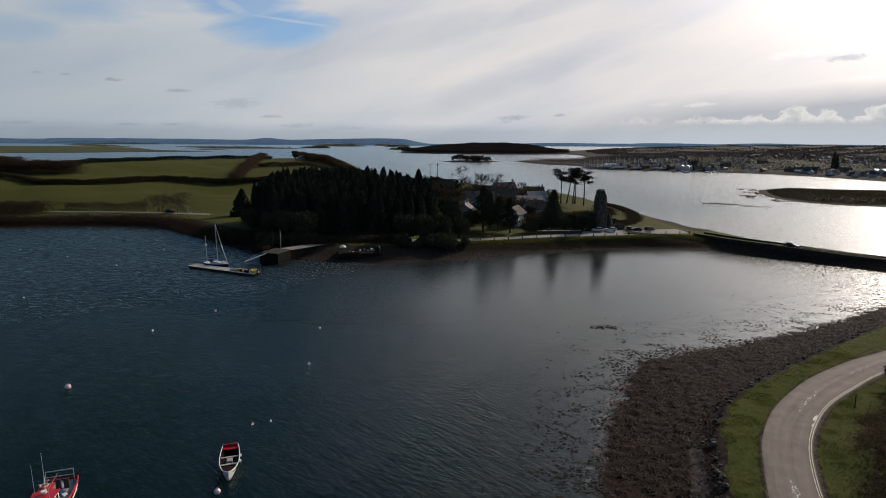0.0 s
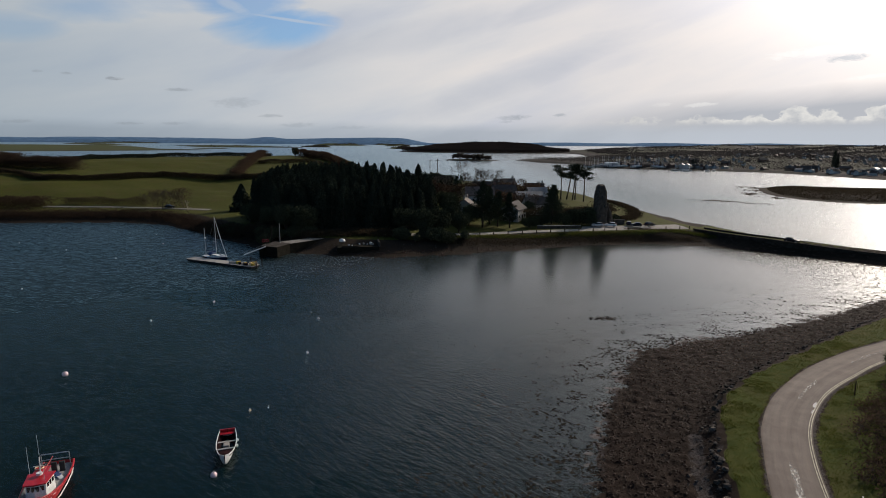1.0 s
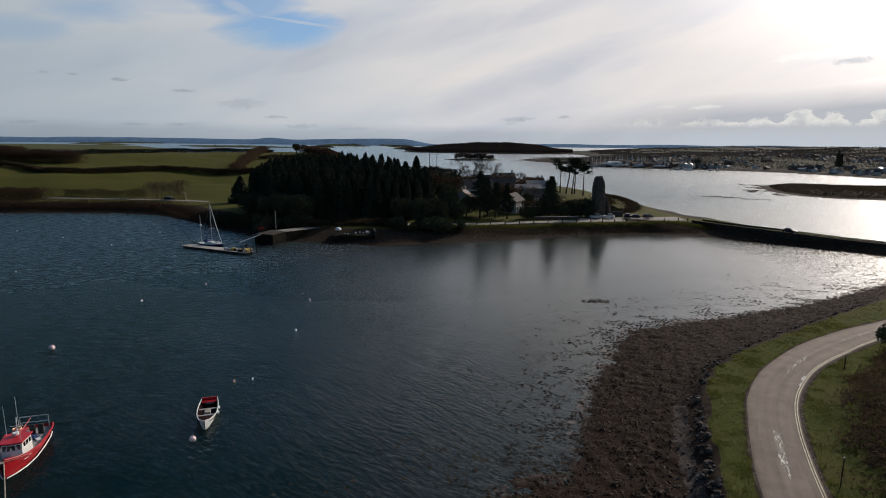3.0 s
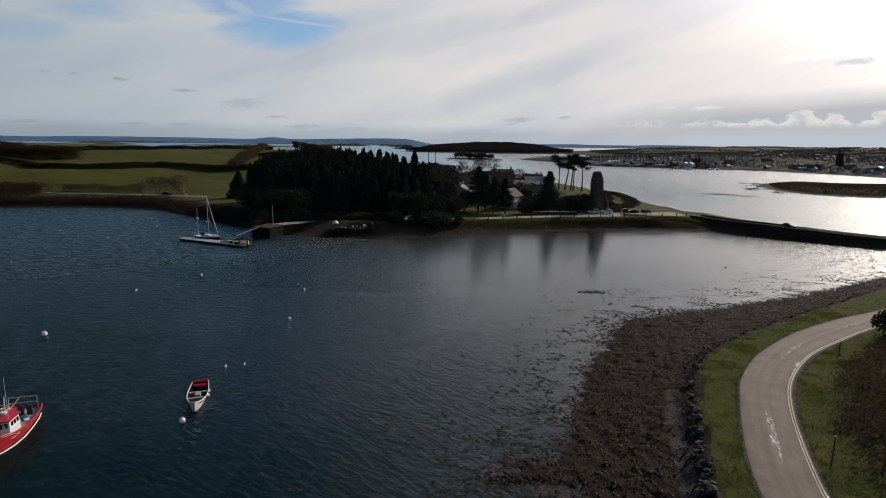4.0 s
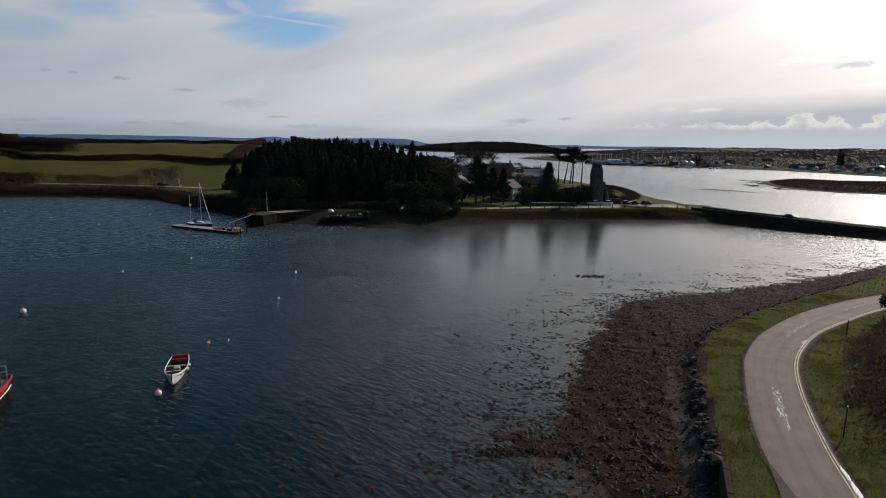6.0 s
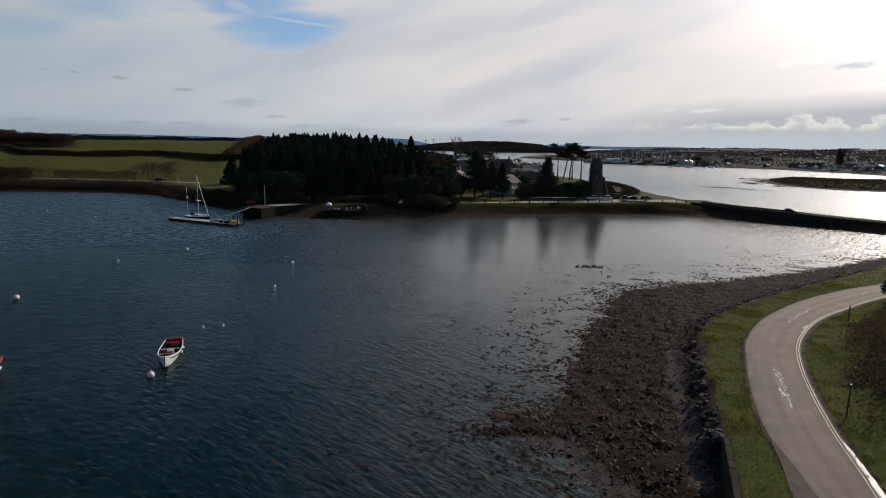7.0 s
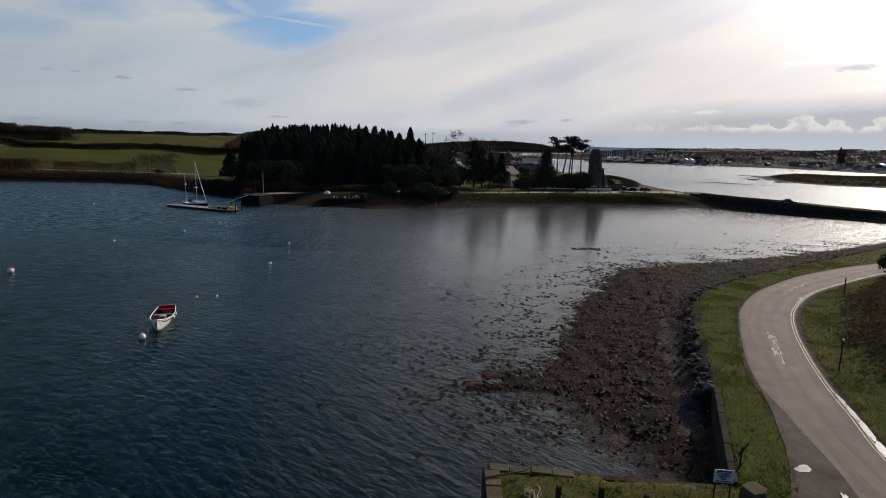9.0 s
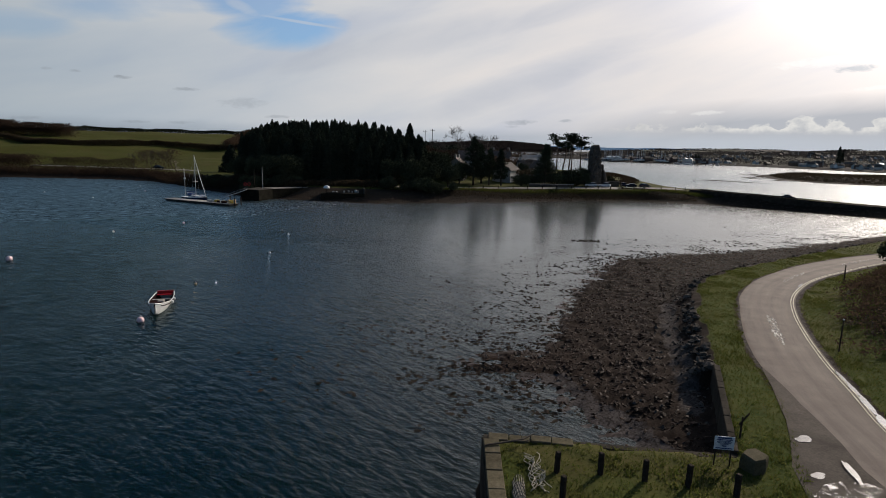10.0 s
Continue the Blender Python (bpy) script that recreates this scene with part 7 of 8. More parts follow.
for k in range(8):
    f = (k + 0.5) / 8
    p = Vector((30.0, 195.3)).lerp(Vector((45.6, 197.3)), f)
    part("wall_bay", Geo().box((p.x, p.y, 3.5), (1.85, 0.5, 1.1), 0.128, 0.04), M_RUIN, t)
    part("coping_slab", Geo().box((p.x, p.y, 4.12), (1.88, 0.66, 0.14), 0.128, 0.03), M_DECKING, t)


def car(x, y, z, rz, paint, label, s=1.0):
    t = thing("car", pose(x, y, z, 0, 0, rz), label, "car", "parked cars")
    prof = [(-2.1, 0.45), (-2.12, 0.85), (-1.95, 1.02), (-0.95, 1.08), (0.6, 1.0), (1.65, 0.88), (2.05, 0.72), (2.1, 0.42), (1.75, 0.28), (-1.75, 0.28)]
    rings = [[(px * 0.97, -0.88, pz) for px, pz in prof], [(px, -0.80, pz + 0.015) for px, pz in prof], [(px, 0.80, pz + 0.015) for px, pz in prof], [(px * 0.97, 0.88, pz) for px, pz in prof]]
    body = part("body", Geo().loft(rings, closed=True), paint, t)
    cab = [(-1.75, 1.0), (-1.35, 1.48), (0.05, 1.52), (0.95, 1.0)]
    part("glazing", Geo().loft([[(px, sg * (0.80 if pz < 1.2 else 0.64), pz) for px, pz in cab] for sg in (-1, 1)], closed=True), M_GLASS, t, "dark glazed cabin")
    part("roof", Geo().box((-0.62, 0, 1.515), (1.5, 1.26, 0.06), 0, 0.02), paint, t)
    for px in (-1.3, 1.35):
        for sg in (-1, 1):
            w = part("wheel", Geo().tube([(px, sg * 0.72, 0.32), (px, sg * 0.9, 0.32)], 0.32, 14), M_BLACK, t)
            part("rim", Geo().tube([(px, sg * 0.9, 0.32), (px, sg * 0.915, 0.32)], 0.19, 10), M_ALU, w)
    for sg in (-1, 1):
        part("headlight", Geo().box((2.02, sg * 0.62, 0.72), (0.1, 0.36, 0.16), 0, 0.03), M_GLASS, t)
        part("tail_light", Geo().box((-2.08, sg * 0.66, 0.88), (0.08, 0.26, 0.2), 0, 0.03), M_REDLAMP, t)
    return t


car(52.1, 200.0, 3.34, 165, M_SILVER, "silver hatchback parked by the ruined tower")
car(56.9, 200.6, 3.34, 160, M_WHITECAR, "white hatchback parked by the ruined tower")
car(66.0, 201.0, 3.34, 170, M_DARKCAR, "dark car parked facing the shore road")
car(64.3, 203.6, 3.3, 80, M_DARKCAR, "dark van-like car parked on gravel")
car(71.4, 202.2, 3.34, 30, M_DARKCAR, "dark car parked near the causeway")
car(-123.5, 243.8, h_pen(-123.5, 243.8) + 0.2, 5, M_DARKCAR, "dark car parked on the shore track")

CAUSE = [(84.5, 196.0), (92, 184.0), (103.5, 172.0), (115, 162.6), (122, 157.0), (160, 124), (240, 42)]
ca = smooth_line(CAUSE, 3.0)
rings, parapet, far, deck = [], [], [], []
for i, p in enumerate(ca):
    q = ca[min(i + 1, len(ca) - 1)] - ca[max(i - 1, 0)]
    nrm = np.array([-q[1], q[0]]) / np.linalg.norm(q)
    nrm = nrm if nrm[0] > 0 else -nrm
    a, b, c, d = p, p + nrm * 0.45, p + nrm * 5.6, p + nrm * 6.0
    fall = 0.95 * float(step(95, 122, p[0]))
    parapet.append([(*a, -1.5), (*a, 3.6 - fall), (*b, 3.6 - fall), (*b, 1.5)])
    deck.append([(*b, 2.9 - fall), (*(b * 0.5 + c * 0.5), 2.95 - fall), (*c, 2.9 - fall)])
    far.append([(*c, 1.5), (*c, 3.6 - fall), (*d, 3.6 - fall), (*d, -1.5)])
t = thing("causeway", pose(0, 0, 0), "dark stone causeway carrying a narrow road over the water", "causeway", kind="structure")
part("sea_wall", Geo().loft(parapet), M_DARKWALL, t)
part("carriageway", Geo().loft(deck), M_ROAD, t)
part("far_wall", Geo().loft(far), M_DARKWALL, t)
car(106.2, 174.8, 2.72, -47, M_DARKCAR, "dark car crossing the stone causeway")


# ---------------------------------------------------------------- peninsula: ruin and houses
def ruin():
    rng = np.random.default_rng(77)
    rings = []
    zs = np.linspace(3.2, 17.4, 22)
    for k, z in enumerate(zs):
        f = k / 21
        ring = []
        for i in range(28):
            a = 2 * math.pi * i / 28
            sx, sy = 2.3 - 0.3 * f, 2.4 - 0.4 * f
            e = 0.55
            x = math.copysign(abs(math.cos(a)) ** e, math.cos(a)) * sx
            y = math.copysign(abs(math.sin(a)) ** e, math.sin(a)) * sy
            if f > 0.84:
                x *= 1 - 2.2 * (f - 0.84)
            if x > 0 and f > 0.4:
                x -= 0.9 * (f - 0.4)
            j = 0.12 * rng.normal()
            zz = z + (0.22 * rng.normal() if k > 19 else 0)
            ring.append((x + j * math.cos(a), y + j * math.sin(a), zz))
        rings.append(ring)
    g = Geo().loft(rings, closed=True)
    t = thing("ruined_tower", pose(54.6, 207.0, 0.0, 0, 0, 8), "tall ruined rubble stone tower, roofless and broken", "ruin")
    part("tower", g, M_RUIN, t)
    rings = []
    for k, z in enumerate(np.linspace(3.2, 10.8, 10)):
        f = k / 9
        rings.append([(2.6 + 2.6 * (1 - f ** 1.4) * (0.5 + 0.5 * math.cos(a)) + 0.2 * rng.normal() * f, 1.6 * math.sin(a) * (1 - 0.4 * f) + 0.12 * rng.normal(), z + 0.2 * rng.normal()) for a in np.linspace(0, 6.28, 15)[:-1]])
    part("buttress", Geo().loft(rings, closed=True), M_RUIN, t, "broken sloping stub of an outer wall")
    part("wall_stub", Geo().box((7.0, -1.0, 4.0), (4.5, 0.8, 2.2), 0.1, 0.15), M_RUIN, t)
    for x, z in ((-0.9, 6.5), (0.6, 10.2), (-0.4, 13.5)):
        part("slit_window", Geo().box((x, -2.46 + 0.02 * z, z), (0.45, 0.5, 1.0), 0, 0.05), M_BLACK, t, "dark window slit")


ruin()


def house(x, y, w, d, h, roof_h, rz, wall, roof, label, windows=4, storeys=1, chimney=True, z=None, dormer=False):
    """Gabled house: w along the ridge, d across it."""
    z = h_pen(x, y) if z is None else z
    t = thing("house", pose(x, y, z, 0, 0, rz), label, "house", "houses on the peninsula")
    part("wall", Geo().add([(-w / 2, -d / 2, -1), (w / 2, -d / 2, -1), (w / 2, d / 2, -1), (-w / 2, d / 2, -1), (-w / 2, -d / 2, h), (w / 2, -d / 2, h), (w / 2, d / 2, h), (-w / 2, d / 2, h),
                            (-w / 2, 0, h + roof_h), (w / 2, 0, h + roof_h)],
                           [(0, 1, 5, 4), (2, 3, 7, 6), (1, 2, 6, 9, 5), (3, 0, 4, 8, 7), (4, 5, 9, 8), (6, 7, 8, 9)]), wall, t)
    o, th = 0.35, 0.18
    e = o * roof_h / (d / 2)
    rr = part("roof", Geo().loft([[(sx * (w / 2 + o), -d / 2 - o, h - e + 0.06), (sx * (w / 2 + o), 0, h + roof_h + 0.06), (sx * (w / 2 + o), d / 2 + o, h - e + 0.06),
                                   (sx * (w / 2 + o), d / 2 + o, h - e + 0.06 + th), (sx * (w / 2 + o), 0, h + roof_h + 0.06 + th), (sx * (w / 2 + o), -d / 2 - o, h - e + 0.06 + th)] for sx in (-1, 1)], closed=True), roof, t)
    if chimney:
        for sx in (-0.42, 0.42):
            c = part("chimney", Geo().box((sx * w, 0, h + roof_h + 0.5), (0.9, 0.6, 1.7), 0, 0.03), wall, rr)
            part("pot", Geo().tube([(sx * w, 0, h + roof_h + 1.3), (sx * w, 0, h + roof_h + 1.75)], 0.14, 8), M_TILE, rr)
    for st in range(storeys):
        zc = 1.5 + 2.6 * st
        for i in range(windows):
            xx = -w / 2 + w * (i + 0.5) / windows
            for sy in (-1, 1):
                f = part("window", Geo().box((xx, sy * d / 2, zc), (1.15, 0.12, 1.25), 0, 0.02), M_WHITE, t)
                part("pane", Geo().box((xx, sy * (d / 2 + 0.04), zc), (0.95, 0.1, 1.05), 0, 0.01), M_GLASS, f)
        f = part("window", Geo().box((-w / 2, 0, zc), (0.12, 1.0, 1.2), 0, 0.02), M_WHITE, t)
        part("pane", Geo().box((-w / 2 - 0.04, 0, zc), (0.1, 0.8, 1.0), 0, 0.01), M_GLASS, f)
    f = part("door", Geo().box((0.3, -d / 2, 1.02), (0.95, 0.14, 2.05), 0, 0.02), M_TIMBER, t)
    return t


house(11.5, 236, 11.5, 7.0, 3.4, 3.0, 4, M_RENDER, M_TILE, "long low white house with brown tiled roof", 6, chimney=False)
house(5.2, 211, 7.5, 6.5, 5.0, 2.4, 80, M_CREAM, M_TILE, "cream gabled house half hidden by trees", 3, 2)
house(23.6, 214, 8.5, 7.0, 4.0, 2.6, 62, M_RENDER, M_SLATE, "white gabled house with slate roof", 3, 1, False)
house(33.5, 226, 9.0, 6.5, 3.6, 2.6, 10, M_RENDER, M_SLATE, "low pale house with slate roof", 4)
house(22.5, 246, 10.0, 6.5, 3.4, 3.0, 8, M_BRICK, M_SLATE, "brick cottage with dark slate roof", 4)
house(16.0, 262, 13.0, 7.0, 3.6, 3.2, -5, M_RENDER, M_SLATE, "long slate-roofed house among bare trees", 5)
house(37.5, 252, 8.5, 6.0, 3.0, 2.2, 14, M_RENDER, M_PALEROOF, "small outbuilding with pale sheet roof", 3, chimney=False)
house(33.0, 243, 11.0, 5.0, 2.6, 1.4, 6, M_BRICK, M_PALEROOF, "low outbuilding with pale roof edge", 4, chimney=False)
house(-29, 300, 11.0, 6.5, 4.8, 3.2, 12, M_RENDER, M_SLATE, "white house glimpsed behind the plantation", 4)
house(-66, 345, 14.0, 7.0, 4.0, 3.0, 4, M_BRICK, M_SLATE, "long dark roofed house on the hill", 4)
house(26, 285, 11.0, 7.0, 3.6, 3.0, 20, M_RENDER, M_SLATE, "white slate-roofed house on the far shore road", 4)
house(42, 292, 10.0, 6.0, 3.4, 3.0, -12, M_RENDER, M_TILE, "pale cottage near the pines", 4)
for x, y in ((-11.5, 292), (-7.5, 285)):
    t = thing("power_pole", pose(x, y, h_pen(x, y)), "tall wooden power pole with crossarm", "pole", "power poles")
    part("pole", Geo().tube([(0, 0, -0.5), (0, 0, 15.2)], [0.17, 0.12], 8), M_TIMBER, t)
    part("crossarm", Geo().box((0, 0, 14.6), (2.2, 0.14, 0.14), 0.2, 0.02), M_TIMBER, t)
    for sx in (-0.9, 0, 0.9):
        part("insulator", Geo().tube([(sx, 0, 14.67), (sx, 0, 14.95)], 0.06, 6), M_STEEL, t)


# ---------------------------------------------------------------- distance
def blob_outline(cx, cy, rx, ry, rot, seed, n=40, rough=0.16):
    r = random.Random(seed)
    ph = [r.uniform(0, 6.28) for _ in range(5)]
    pts = []
    for i in range(n):
        a = 2 * math.pi * i / n
        k = 1 + rough * (math.sin(2 * a + ph[0]) + 0.6 * math.sin(3 * a + ph[1]) + 0.45 * math.sin(5 * a + ph[2]) + 0.3 * math.sin(9 * a + ph[3]))
        x, y = rx * k * math.cos(a), ry * k * math.sin(a)
        pts.append((cx + x * math.cos(rot) - y * math.sin(rot), cy + x * math.sin(rot) + y * math.cos(rot)))
    return pts


def land(name, poly, height, beach, cell, mat, label, seed, turf=1.0, ridge=0.0, kind="structure"):
    xs = [p[0] for p in poly]
    ys = [p[1] for p in poly]

    def fn(x, y):
        d = signed(x, y, poly)
        n = fbm(x / (cell * 14), y / (cell * 14), 4, seed)
        h = np.where(d > 0, np.minimum(1.6, 0.10 * d) + height * step(beach, beach * 7, d) * (0.45 + 1.1 * (n - 0.25)), np.maximum(-3.0, 0.1 * d))
        return h, step(beach * 0.5, beach * 1.2, d) * turf * (0.35 + 0.9 * fbm(x / (cell * 9), y / (cell * 9), 2, seed + 5)), step(0, beach * 0.5, d) * 0.4, 0 * d

    ob = sheet(name, np.arange(min(xs) - cell, max(xs) + 2 * cell, cell), np.arange(min(ys) - cell, max(ys) + 2 * cell, cell), fn, mat, lambda c: c[:, 2] > -2.5)
    tagged(ob, label, "island" if "island" in name else "land", kind=kind)
    return lambda x, y: fn(np.array(x, float), np.array(y, float))[0]


def woods(name, fn, poly, n, height, size, mat, label, seed, inset=0.0, patch=0.0, lines=False):
    """Distant tree cover as many clumps in one mesh; with lines, along field boundaries."""
    rng = np.random.default_rng(seed)
    xs, ys = [p[0] for p in poly], [p[1] for p in poly]
    x, y = rng.uniform(min(xs), max(xs), n), rng.uniform(min(ys), max(ys), n)
    ok = signed(x, y, poly) > inset
    if patch:
        ok &= fbm(x / 60, y / 60, 3, seed) > patch
    if lines:
        u = x / 150 + y / 420 + 1.2 * fbm(x / 400, y / 400, 2, seed)
        v = y / 260 - x / 700 + 1.2 * fbm(x / 400, y / 400, 2, seed + 7)
        gap = np.minimum(np.abs(u - np.round(u)) * 150, np.abs(v - np.round(v)) * 260)
        ok &= (gap < 4.5) | (fbm(x / 110, y / 110, 3, seed) > 0.70)
    x, y = x[ok], y[ok]
    top = height[0] + (height[1] - height[0]) * fbm(x / (size[1] * 2.2), y / (size[1] * 2.2), 2, seed)
    z = fn(x, y) + top * np.sqrt(rng.random(len(x)))
    V, F = cards(np.stack([x, y, z], 1), size[0] + (size[1] - size[0]) * rng.random(len(x)), rng)
    return tagged(new(name, card_data(name, V, F, mat)), label, "trees", kind="stuff")


WOODED = blob_outline(95, 1745, 245, 175, -0.05, 3, 40, 0.05)
f = land("island_wooded", WOODED, 30, 22, 16, M_FARLAND, "long low island under dark woodland", 501, 0.0)
woods("island_woodland", f, WOODED, 110000, (8, 13), (1.6, 3.4), M_ISLEWOOD, "dark dense woodland covering an island", 502, 10)
ISLET = blob_outline(30, 985, 46, 26, 0.0, 8, 36, 0.10)
f = land("island_small", ISLET, 4, 7, 4, M_FARLAND, "tiny low island with scrubby trees", 503, 0.6)
woods("islet_trees", f, blob_outline(30, 985, 34, 14, 0, 9, 24, 0.1), 1500, (3, 13), (2, 4.5), M_WOODLAND, "clump of dark trees on a tiny island", 504, 1)
FLAT = [(-1108, 1381), (-1010, 1441), (-923, 1539), (-824, 1650), (-715, 1730), (-800, 1780), (-930, 1850), (-1030, 1960), (-1300, 2350), (-1660, 2740), (-2009, 2716), (-2500, 2600), (-2700, 2000), (-1800, 1280), (-1400, 1250)]
land("island_flat", FLAT, 3.0, 22, 26, M_FARLAND, "long flat pasture island in the lough", 509, 1.3)
for k, (cx, cy, rx, ry, rot, h, lb) in enumerate(((-2050, 3240, 640, 90, -0.78, 6, "flat distant island with brown rim"), (-2420, 4180, 240, 70, 0.0, 9, "distant small green island"), (-900, 2440, 210, 130, -0.1, 7, "low olive island with brown scrub"),
                                                  (-1210, 2750, 140, 45, 0.0, 3, "far flat rocky spit"), (-845, 1990, 60, 20, 0.3, 1.5, "far flat rocky islet"), (-620, 2600, 70, 40, 0.1, 5, "distant low scrubby island"), (-690, 3420, 150, 70, 0.1, 14, "distant humped island"),
                                                  (-210, 2290, 62, 36, 0, 9, "distant low scrubby island"), (-330, 3300, 90, 40, 0, 8, "distant low scrubby island"), (-440, 4080, 120, 50, 0, 10, "distant low scrubby island"))):
    outline = blob_outline(cx, cy, rx, ry, rot, 30 + k)
    f = land("island_far", outline, h, ry * 0.12, ry / 9, M_FARLAND, lb, 510 + k, 1.0)
    if h > 4:
        woods("island_scrub", f, outline, 900, (1, 6), (3, 8), M_WOODLAND, "dark scrub on a distant island", 560 + k, ry * 0.15, 0.5)
WEEDISLE = [(231, 430), (217, 404), (208, 378), (205, 360), (208, 340), (219, 325), (240, 317), (300, 303), (400, 290), (480, 300), (430, 345), (350, 385), (304, 404), (283, 412), (262, 420)]
f = land("island_weed", WEEDISLE, 2.0, 4, 3, M_PEN, "low weed-covered reef island", 530, 0.25)
woods("reef_scrub", f, WEEDISLE, 90000, (0.05, 0.6), (0.35, 1.1), M_HEDGE, "brown scrub and weed on a reef", 531, 5)
land("island_bar", blob_outline(155, 328, 9, 3.2, -0.35, 44, 30, 0.3), 0.1, 3, 1.2, M_PEN, "thin weed bar just awash", 532, 0.0)
land("island_bar", blob_outline(167, 316, 5, 1.6, -0.3, 45, 30, 0.3), 0.1, 3, 1.0, M_PEN, "thin weed bar just awash", 533, 0.0)

scatter("reef_weed", 9000, (190, 240, 340, 440), lambda x, y: np.clip(1.6 * fbm(x / 9, y / 14, 3, 55) - 0.62, 0, 1) * np.where(signed(x, y, WEEDISLE) > -16, 1, 0), (0.5, 2.0), lambda x, y: (np.full(len(x), 0.02), 0), M_WETWEED, "weed breaking the water round a reef", "seaweed", 534, 0.15)
scatter("bar_weed", 2500, (138, 176, 308, 340), lambda x, y: np.clip(1.8 * fbm(x / 5, y / 3, 3, 57) - 0.75, 0, 1) * np.exp(-((y - 328 + 0.55 * (x - 150)) / 5) ** 2), (0.4, 1.5), lambda x, y: (np.full(len(x), 0.02), 0), M_WETWEED, "weed breaking the water over a bar", "seaweed", 535, 0.12)
SHORE = [(112, 1010), (128, 930), (150, 880), (176, 850), (196, 800), (183, 750), (205, 728), (240, 712), (305, 682), (355, 652), (384, 595), (402, 530), (430, 470), (520, 400), (700, 330), (1500, 200), (2600, 400), (3200, 1800),
         (2700, 3000), (1400, 3400), (800, 3000), (520, 2300), (330, 1960), (300, 1700), (330, 1500), (300, 1250), (215, 1080), (150, 1040)]


def town_height(x, y):
    d = signed(x, y, SHORE)
    n = fbm(x / 330, y / 330, 3, 601)
    m = fbm(x / 120, y / 120, 2, 602)
    h = np.where(d > 0, np.minimum(2.2, 0.25 * d) + 9 * step(40, 330, d) + 9 * step(250, 900, d) + 34 * (n - 0.47) * step(120, 700, d) + 5 * (m - 0.5) * step(60, 300, d), np.maximum(-3.0, 0.1 * d))
    h = np.where(d > 0, np.maximum(h, 0.4), h)
    fields = fbm(x / 90, y / 160, 2, 603)
    return h, step(20, 60, d) * (0.2 + 0.9 * fields), step(0, 12, d) * 0.5, 0 * d


main = sheet("ground_mainland", np.concatenate([np.arange(90, 700, 9), np.arange(700, 3300, 40)]), np.concatenate([np.arange(190, 1100, 9), np.arange(1100, 3450, 40)]), town_height, M_TOWNLAND, lambda c: c[:, 2] > -2.5)
tagged(main, "rolling farmland and built-up shore beyond the water", "land", kind="structure")
th = lambda x, y: town_height(np.array(x, float), np.array(y, float))[0]
woods("town_trees", th, SHORE[:16] + [(1500, 900), (600, 1500), (300, 1250), (215, 1080), (150, 1040)], 180000, (1, 5.5), (1.0, 2.2), M_TOWNWOOD, "dark garden trees between distant houses", 605, 14, 0.30)
woods("hill_hedges", th, [(300, 1000), (1200, 500), (2600, 500), (3000, 1800), (2600, 2900), (1400, 3300), (800, 2900), (420, 1900)], 420000, (1, 5), (2.5, 6), M_TOWNWOOD, "dark hedges and copses on distant hills", 606, 10, 0.0, True)


def simple_house(w, d, h, rh, wall, roof, seed):
    t = thing("town_house", pose(0, 0, -500), "pale rendered house in a distant town", "house", "town houses")
    part("wall", Geo().add([(-w / 2, -d / 2, -2), (w / 2, -d / 2, -2), (w / 2, d / 2, -2), (-w / 2, d / 2, -2), (-w / 2, -d / 2, h), (w / 2, -d / 2, h), (w / 2, d / 2, h), (-w / 2, d / 2, h), (-w / 2, 0, h + rh), (w / 2, 0, h + rh)],
                           [(0, 1, 5, 4), (2, 3, 7, 6), (1, 2, 6, 9, 5), (3, 0, 4, 8, 7), (4, 5, 9, 8), (6, 7, 8, 9)]), wall, t)
    part("roof", Geo().loft([[(sx * (w / 2 + 0.4), -d / 2 - 0.5, h - 0.2), (sx * (w / 2 + 0.4), 0, h + rh + 0.1), (sx * (w / 2 + 0.4), d / 2 + 0.5, h - 0.2), (sx * (w / 2 + 0.4), d / 2 + 0.5, h + 0.1), (sx * (w / 2 + 0.4), 0, h + rh + 0.4),
                              (sx * (w / 2 + 0.4), -d / 2 - 0.5, h + 0.1)] for sx in (-1, 1)], closed=True), roof, t)
    part("chimney", Geo().box((w * 0.4, 0, h + rh + 0.6), (1.0, 0.8, 2.0), 0, 0.05), wall, t)
    nw = max(2, int(w / 3))
    for i in range(nw):
        for zc in ((1.6, 4.2) if h > 4.5 else (1.6,)):
            part("window", Geo().box((-w / 2 + w * (i + 0.5) / nw, -d / 2 - 0.03, zc), (1.4, 0.1, 1.3)), M_GLASS, t)
    return t


KINDS = [simple_house(8, 6, 4.4, 2.6, M_TOWN, M_SLATE, 1), simple_house(11, 6.5, 4.6, 2.8, M_TOWN, M_SLATE, 2), simple_house(8, 6, 2.8, 2.2, M_TOWN, M_TILE, 3), simple_house(18, 7, 4.8, 2.8, M_BRICK, M_SLATE, 4),
         simple_house(9.5, 6.5, 2.8, 2.4, M_BRICK, M_TILE, 5), simple_house(14, 8, 4.0, 1.8, M_TOWN, M_PALEROOF, 6)]
r = random.Random(88)
labels = ["pale two-storey house with slate roof", "cream terraced house with slate roof", "white bungalow with brown tiled roof", "long brick terrace with slate roof", "brick bungalow with tiled roof", "white shed with pale sheet roof"]
made = tries = 0
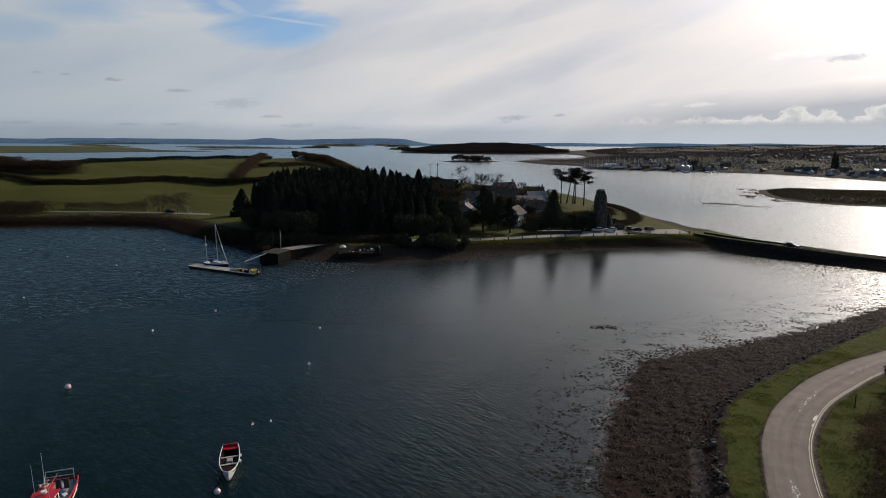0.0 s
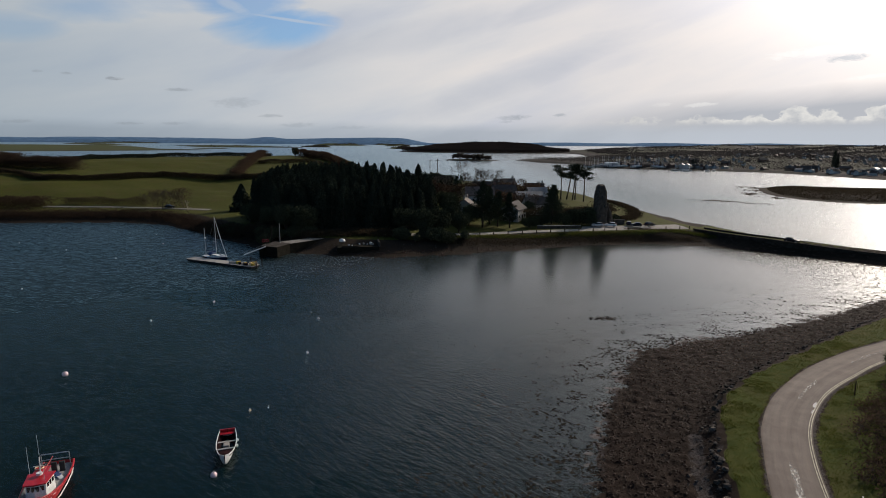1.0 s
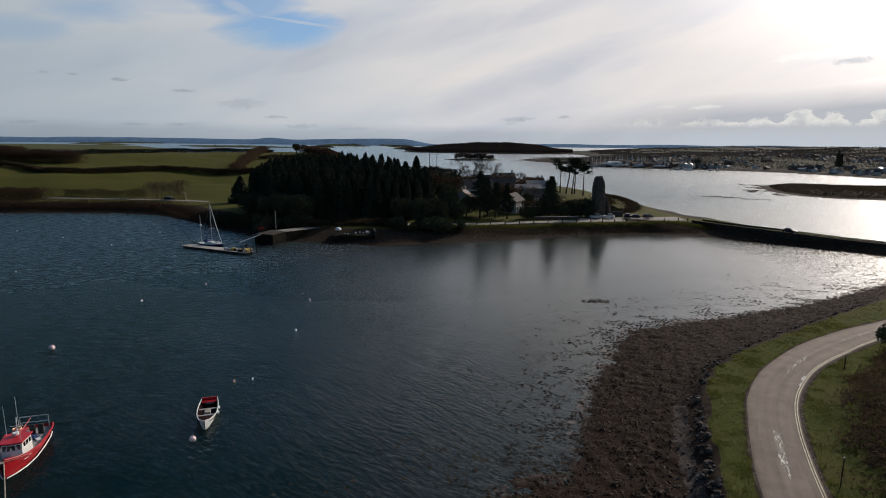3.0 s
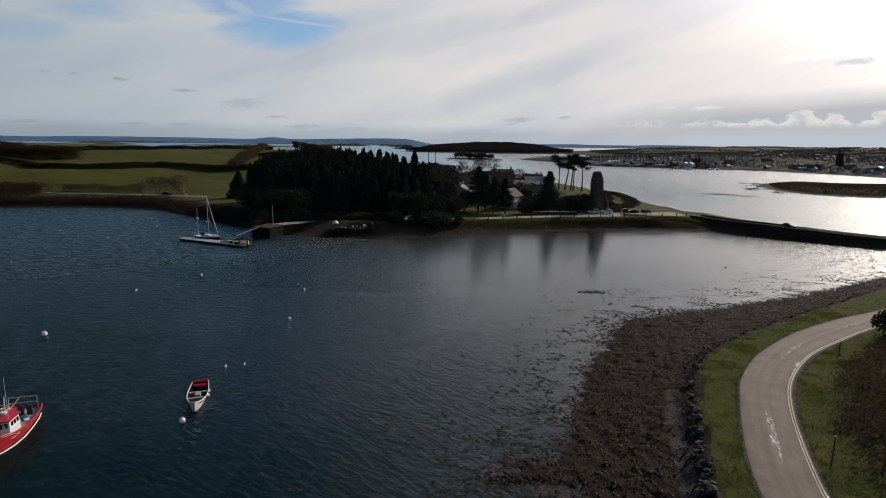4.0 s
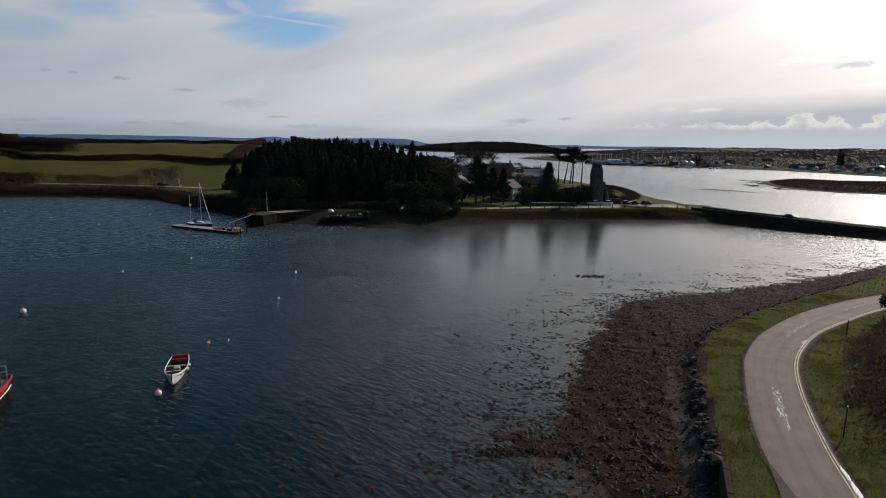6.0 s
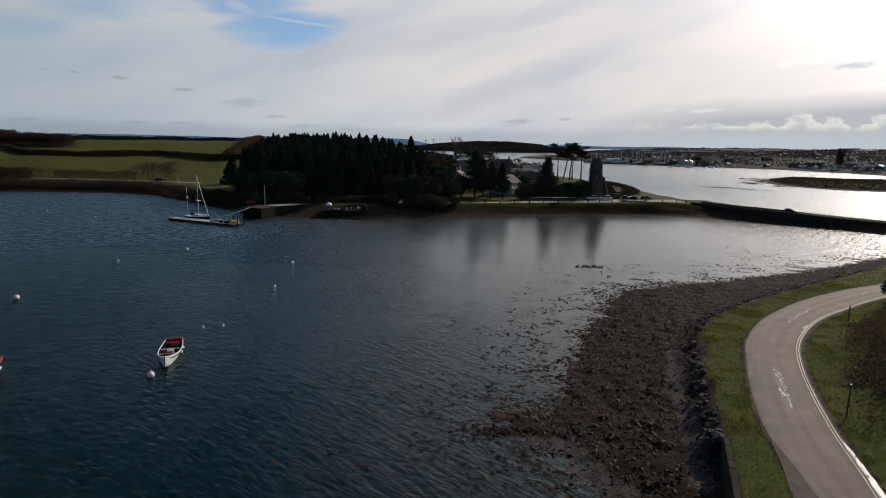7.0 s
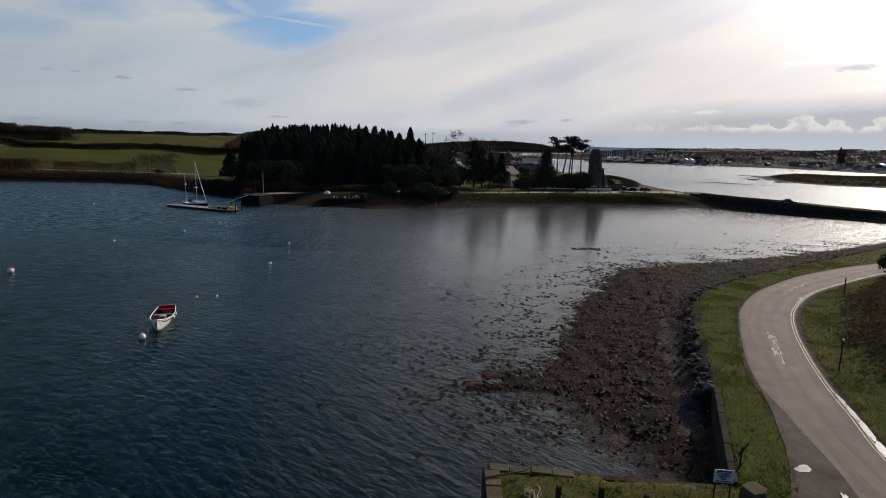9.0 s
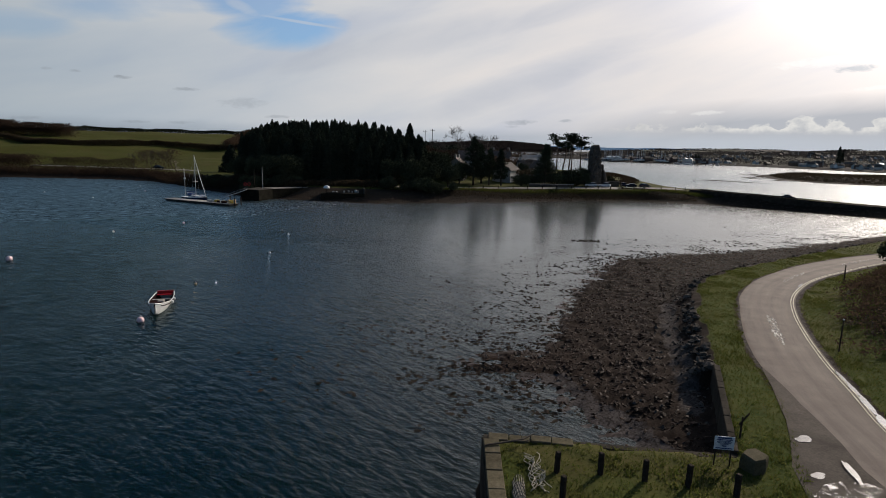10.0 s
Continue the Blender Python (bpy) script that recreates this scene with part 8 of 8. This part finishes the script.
while made < 290 and tries < 9000:
    tries += 1
    if made < 90:
        u = r.random()
        x, y = 215 + u * 185 + r.uniform(-8, 30), 722 - 150 * u - 40 * u * u + r.uniform(8, 60)
    else:
        x, y = r.uniform(240, 760), r.uniform(430, 1000)
    d = float(signed(np.array([x]), np.array([y]), SHORE)[0])
    if d < 14 or d > 420 or (made >= 90 and float(fbm(np.array([x / 80]), np.array([y / 80]), 2, 9)[0]) < 0.42):
        continue
    k = r.choice((0, 0, 1, 2, 2, 3, 4, 5 if d < 60 else 0))
    ob = copy_thing(KINDS[k], pose(x, y, float(th([x], [y])[0]) - 0.2, 0, 0, r.choice((20, 25, 32, -60, -65)) + r.uniform(-10, 10)) @ Matrix.Scale(r.uniform(0.56, 0.78), 4))
    ob["label"] = labels[k]
    made += 1
for ob in KINDS:
    for c in list(ob.children_recursive):
        bpy.data.objects.remove(c)
    bpy.data.objects.remove(ob)


def small_craft(kind):
    t = thing("moored_yacht", pose(0, 0, -500), "white yacht with bare mast in a marina", "yacht", "marina yachts")
    S = [(-4.5, 1.2, 0, 1.1), (-1, 1.6, -0.3, 1.1), (2, 1.2, -0.2, 1.25), (4.8, 0.1, 0.4, 1.5)]
    part("hull", Geo().loft(hull_rings(S, 7)), M_WHITE, t)
    part("cabin", Geo().box((-0.2, 0, 1.4), (4.2, 1.8, 0.9), 0, 0.2), M_WHITE, t)
    part("mast", Geo().tube([(0.4, 0, 1.2), (0.4, 0, 12.5)], [0.16, 0.12], 6), M_ALU, t)
    part("boom", Geo().tube([(0.4, 0, 2.4), (-3.4, 0, 2.5)], 0.14, 6), M_BLUE, t)
    return t


craft = small_craft(0)
for k in range(46):
    x = r.uniform(178, 262)
    y = 752 - (x - 178) * 0.46 + r.uniform(-6, 26)
    z = max(0.0, float(th([x], [y])[0]))
    copy_thing(craft, pose(x, y, z, 0, 0, r.uniform(-20, 20)))
for k in range(8):
    copy_thing(craft, pose(r.uniform(260, 330), r.uniform(655, 690), 0, 0, 0, r.uniform(-40, 40)))
for c in list(craft.children_recursive):
    bpy.data.objects.remove(c)
bpy.data.objects.remove(craft)
t = thing("jetty", pose(0, 0, 0), "low timber jetty on piles across the narrows", "jetty", kind="structure")
part("deck", Geo().box((190, 742, 2.4), (46, 2.4, 0.5), -0.35, 0.05), M_TIMBER, t)
for k in range(9):
    part("pile", Geo().tube([(170 + 5 * k, 749 - 1.8 * k, -2), (170 + 5 * k, 749 - 1.8 * k, 3.4)], 0.3, 7), M_TIMBER, t)
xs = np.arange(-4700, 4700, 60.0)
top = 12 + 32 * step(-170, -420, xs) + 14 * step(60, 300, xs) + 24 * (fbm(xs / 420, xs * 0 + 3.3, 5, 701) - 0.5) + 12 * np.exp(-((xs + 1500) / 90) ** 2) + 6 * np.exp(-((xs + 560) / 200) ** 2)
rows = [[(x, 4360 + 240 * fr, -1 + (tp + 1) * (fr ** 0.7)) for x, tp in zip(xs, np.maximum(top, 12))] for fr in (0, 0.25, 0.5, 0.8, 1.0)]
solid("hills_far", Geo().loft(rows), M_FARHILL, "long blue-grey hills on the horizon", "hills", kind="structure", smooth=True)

# stones and weed along the peninsula's foreshore
def pen_shore(x, y):
    d = signed(x, y, PENINSULA)
    return np.where((d > -2.5) & (d < 9), 0.25 + 0.6 * fbm(x * 0.25, y * 0.25, 2, 71), 0)


scatter("shore_stones", 60000, (-180, 125, 140, 226), lambda x, y: pen_shore(x, y), (0.12, 0.5), pen_height, M_ROCK, "dark stones along the far foreshore", "stones", 72, 0.4)
scatter("shore_weed", 90000, (-180, 125, 140, 226), lambda x, y: np.where((signed(x, y, PENINSULA) > -4) & (signed(x, y, PENINSULA) < 5), 0.8, 0), (0.2, 0.75), pen_height, M_WEED, "brown wrack along the far foreshore", "seaweed", 73, 0.35)

for k, (x, y, sc) in enumerate(((6.2, 199.5, 0.8), (0.2, 203, 0.85), (-1.5, 214, 0.9), (29.5, 220, 0.6))):
    tree("evergreen_tree", EVERGREENS[k % 4], spot(x, y, sc, k * 1.9, 0.3), "broad dark evergreen tree beside the houses", "tree", "house trees")
near_town = lambda x, y: float(th([x], [y])[0])
for k, (x, y, sc) in enumerate(((455, 690, 1.15), (463, 696, 0.95), (300, 720, 0.6), (306, 726, 0.66))):
    tree("town_conifer", CONIFERS[k % 5], spot(x, y, sc, k, 0.3, near_town), "tall dark conifer rising over the town", "conifer", "town conifers")


def shed(x, y, w, d, h, rz, n, label):
    """A row of gabled bays under white roofs."""
    t = thing("boat_shed", pose(x, y, near_town(x, y), 0, 0, rz), label, "shed", "waterside sheds")
    for k in range(n):
        o = (k - (n - 1) / 2) * w
        part("bay", Geo().add([(o - w / 2, -d / 2, -2), (o + w / 2, -d / 2, -2), (o + w / 2, d / 2, -2), (o - w / 2, d / 2, -2), (o - w / 2, -d / 2, h), (o + w / 2, -d / 2, h), (o + w / 2, d / 2, h), (o - w / 2, d / 2, h),
                               (o, -d / 2, h + w * 0.25), (o, d / 2, h + w * 0.25)], [(0, 1, 5, 8, 4), (2, 3, 7, 9, 6), (1, 2, 6, 5), (3, 0, 4, 7)]), M_TOWN, t)
        for sg in (-1, 1):
            part("roof", Geo().loft([[(o + sg * (w / 2 + 0.1), yy, h - 0.05), (o, yy, h + w * 0.25 + 0.05), (o, yy, h + w * 0.25 + 0.25), (o + sg * (w / 2 + 0.1), yy, h + 0.15)] for yy in (-d / 2 - 0.3, d / 2 + 0.3)], closed=True), M_WHITE, t, "white sheet roof")


shed(207, 748, 5.2, 12, 3.4, 8, 3, "row of white-roofed boat sheds")
shed(284, 704, 6.0, 11, 3.6, -28, 2, "low white building beside the marina water")
shed(448, 606, 7.5, 12, 4.0, -52, 2, "white-roofed shed by the far shore")
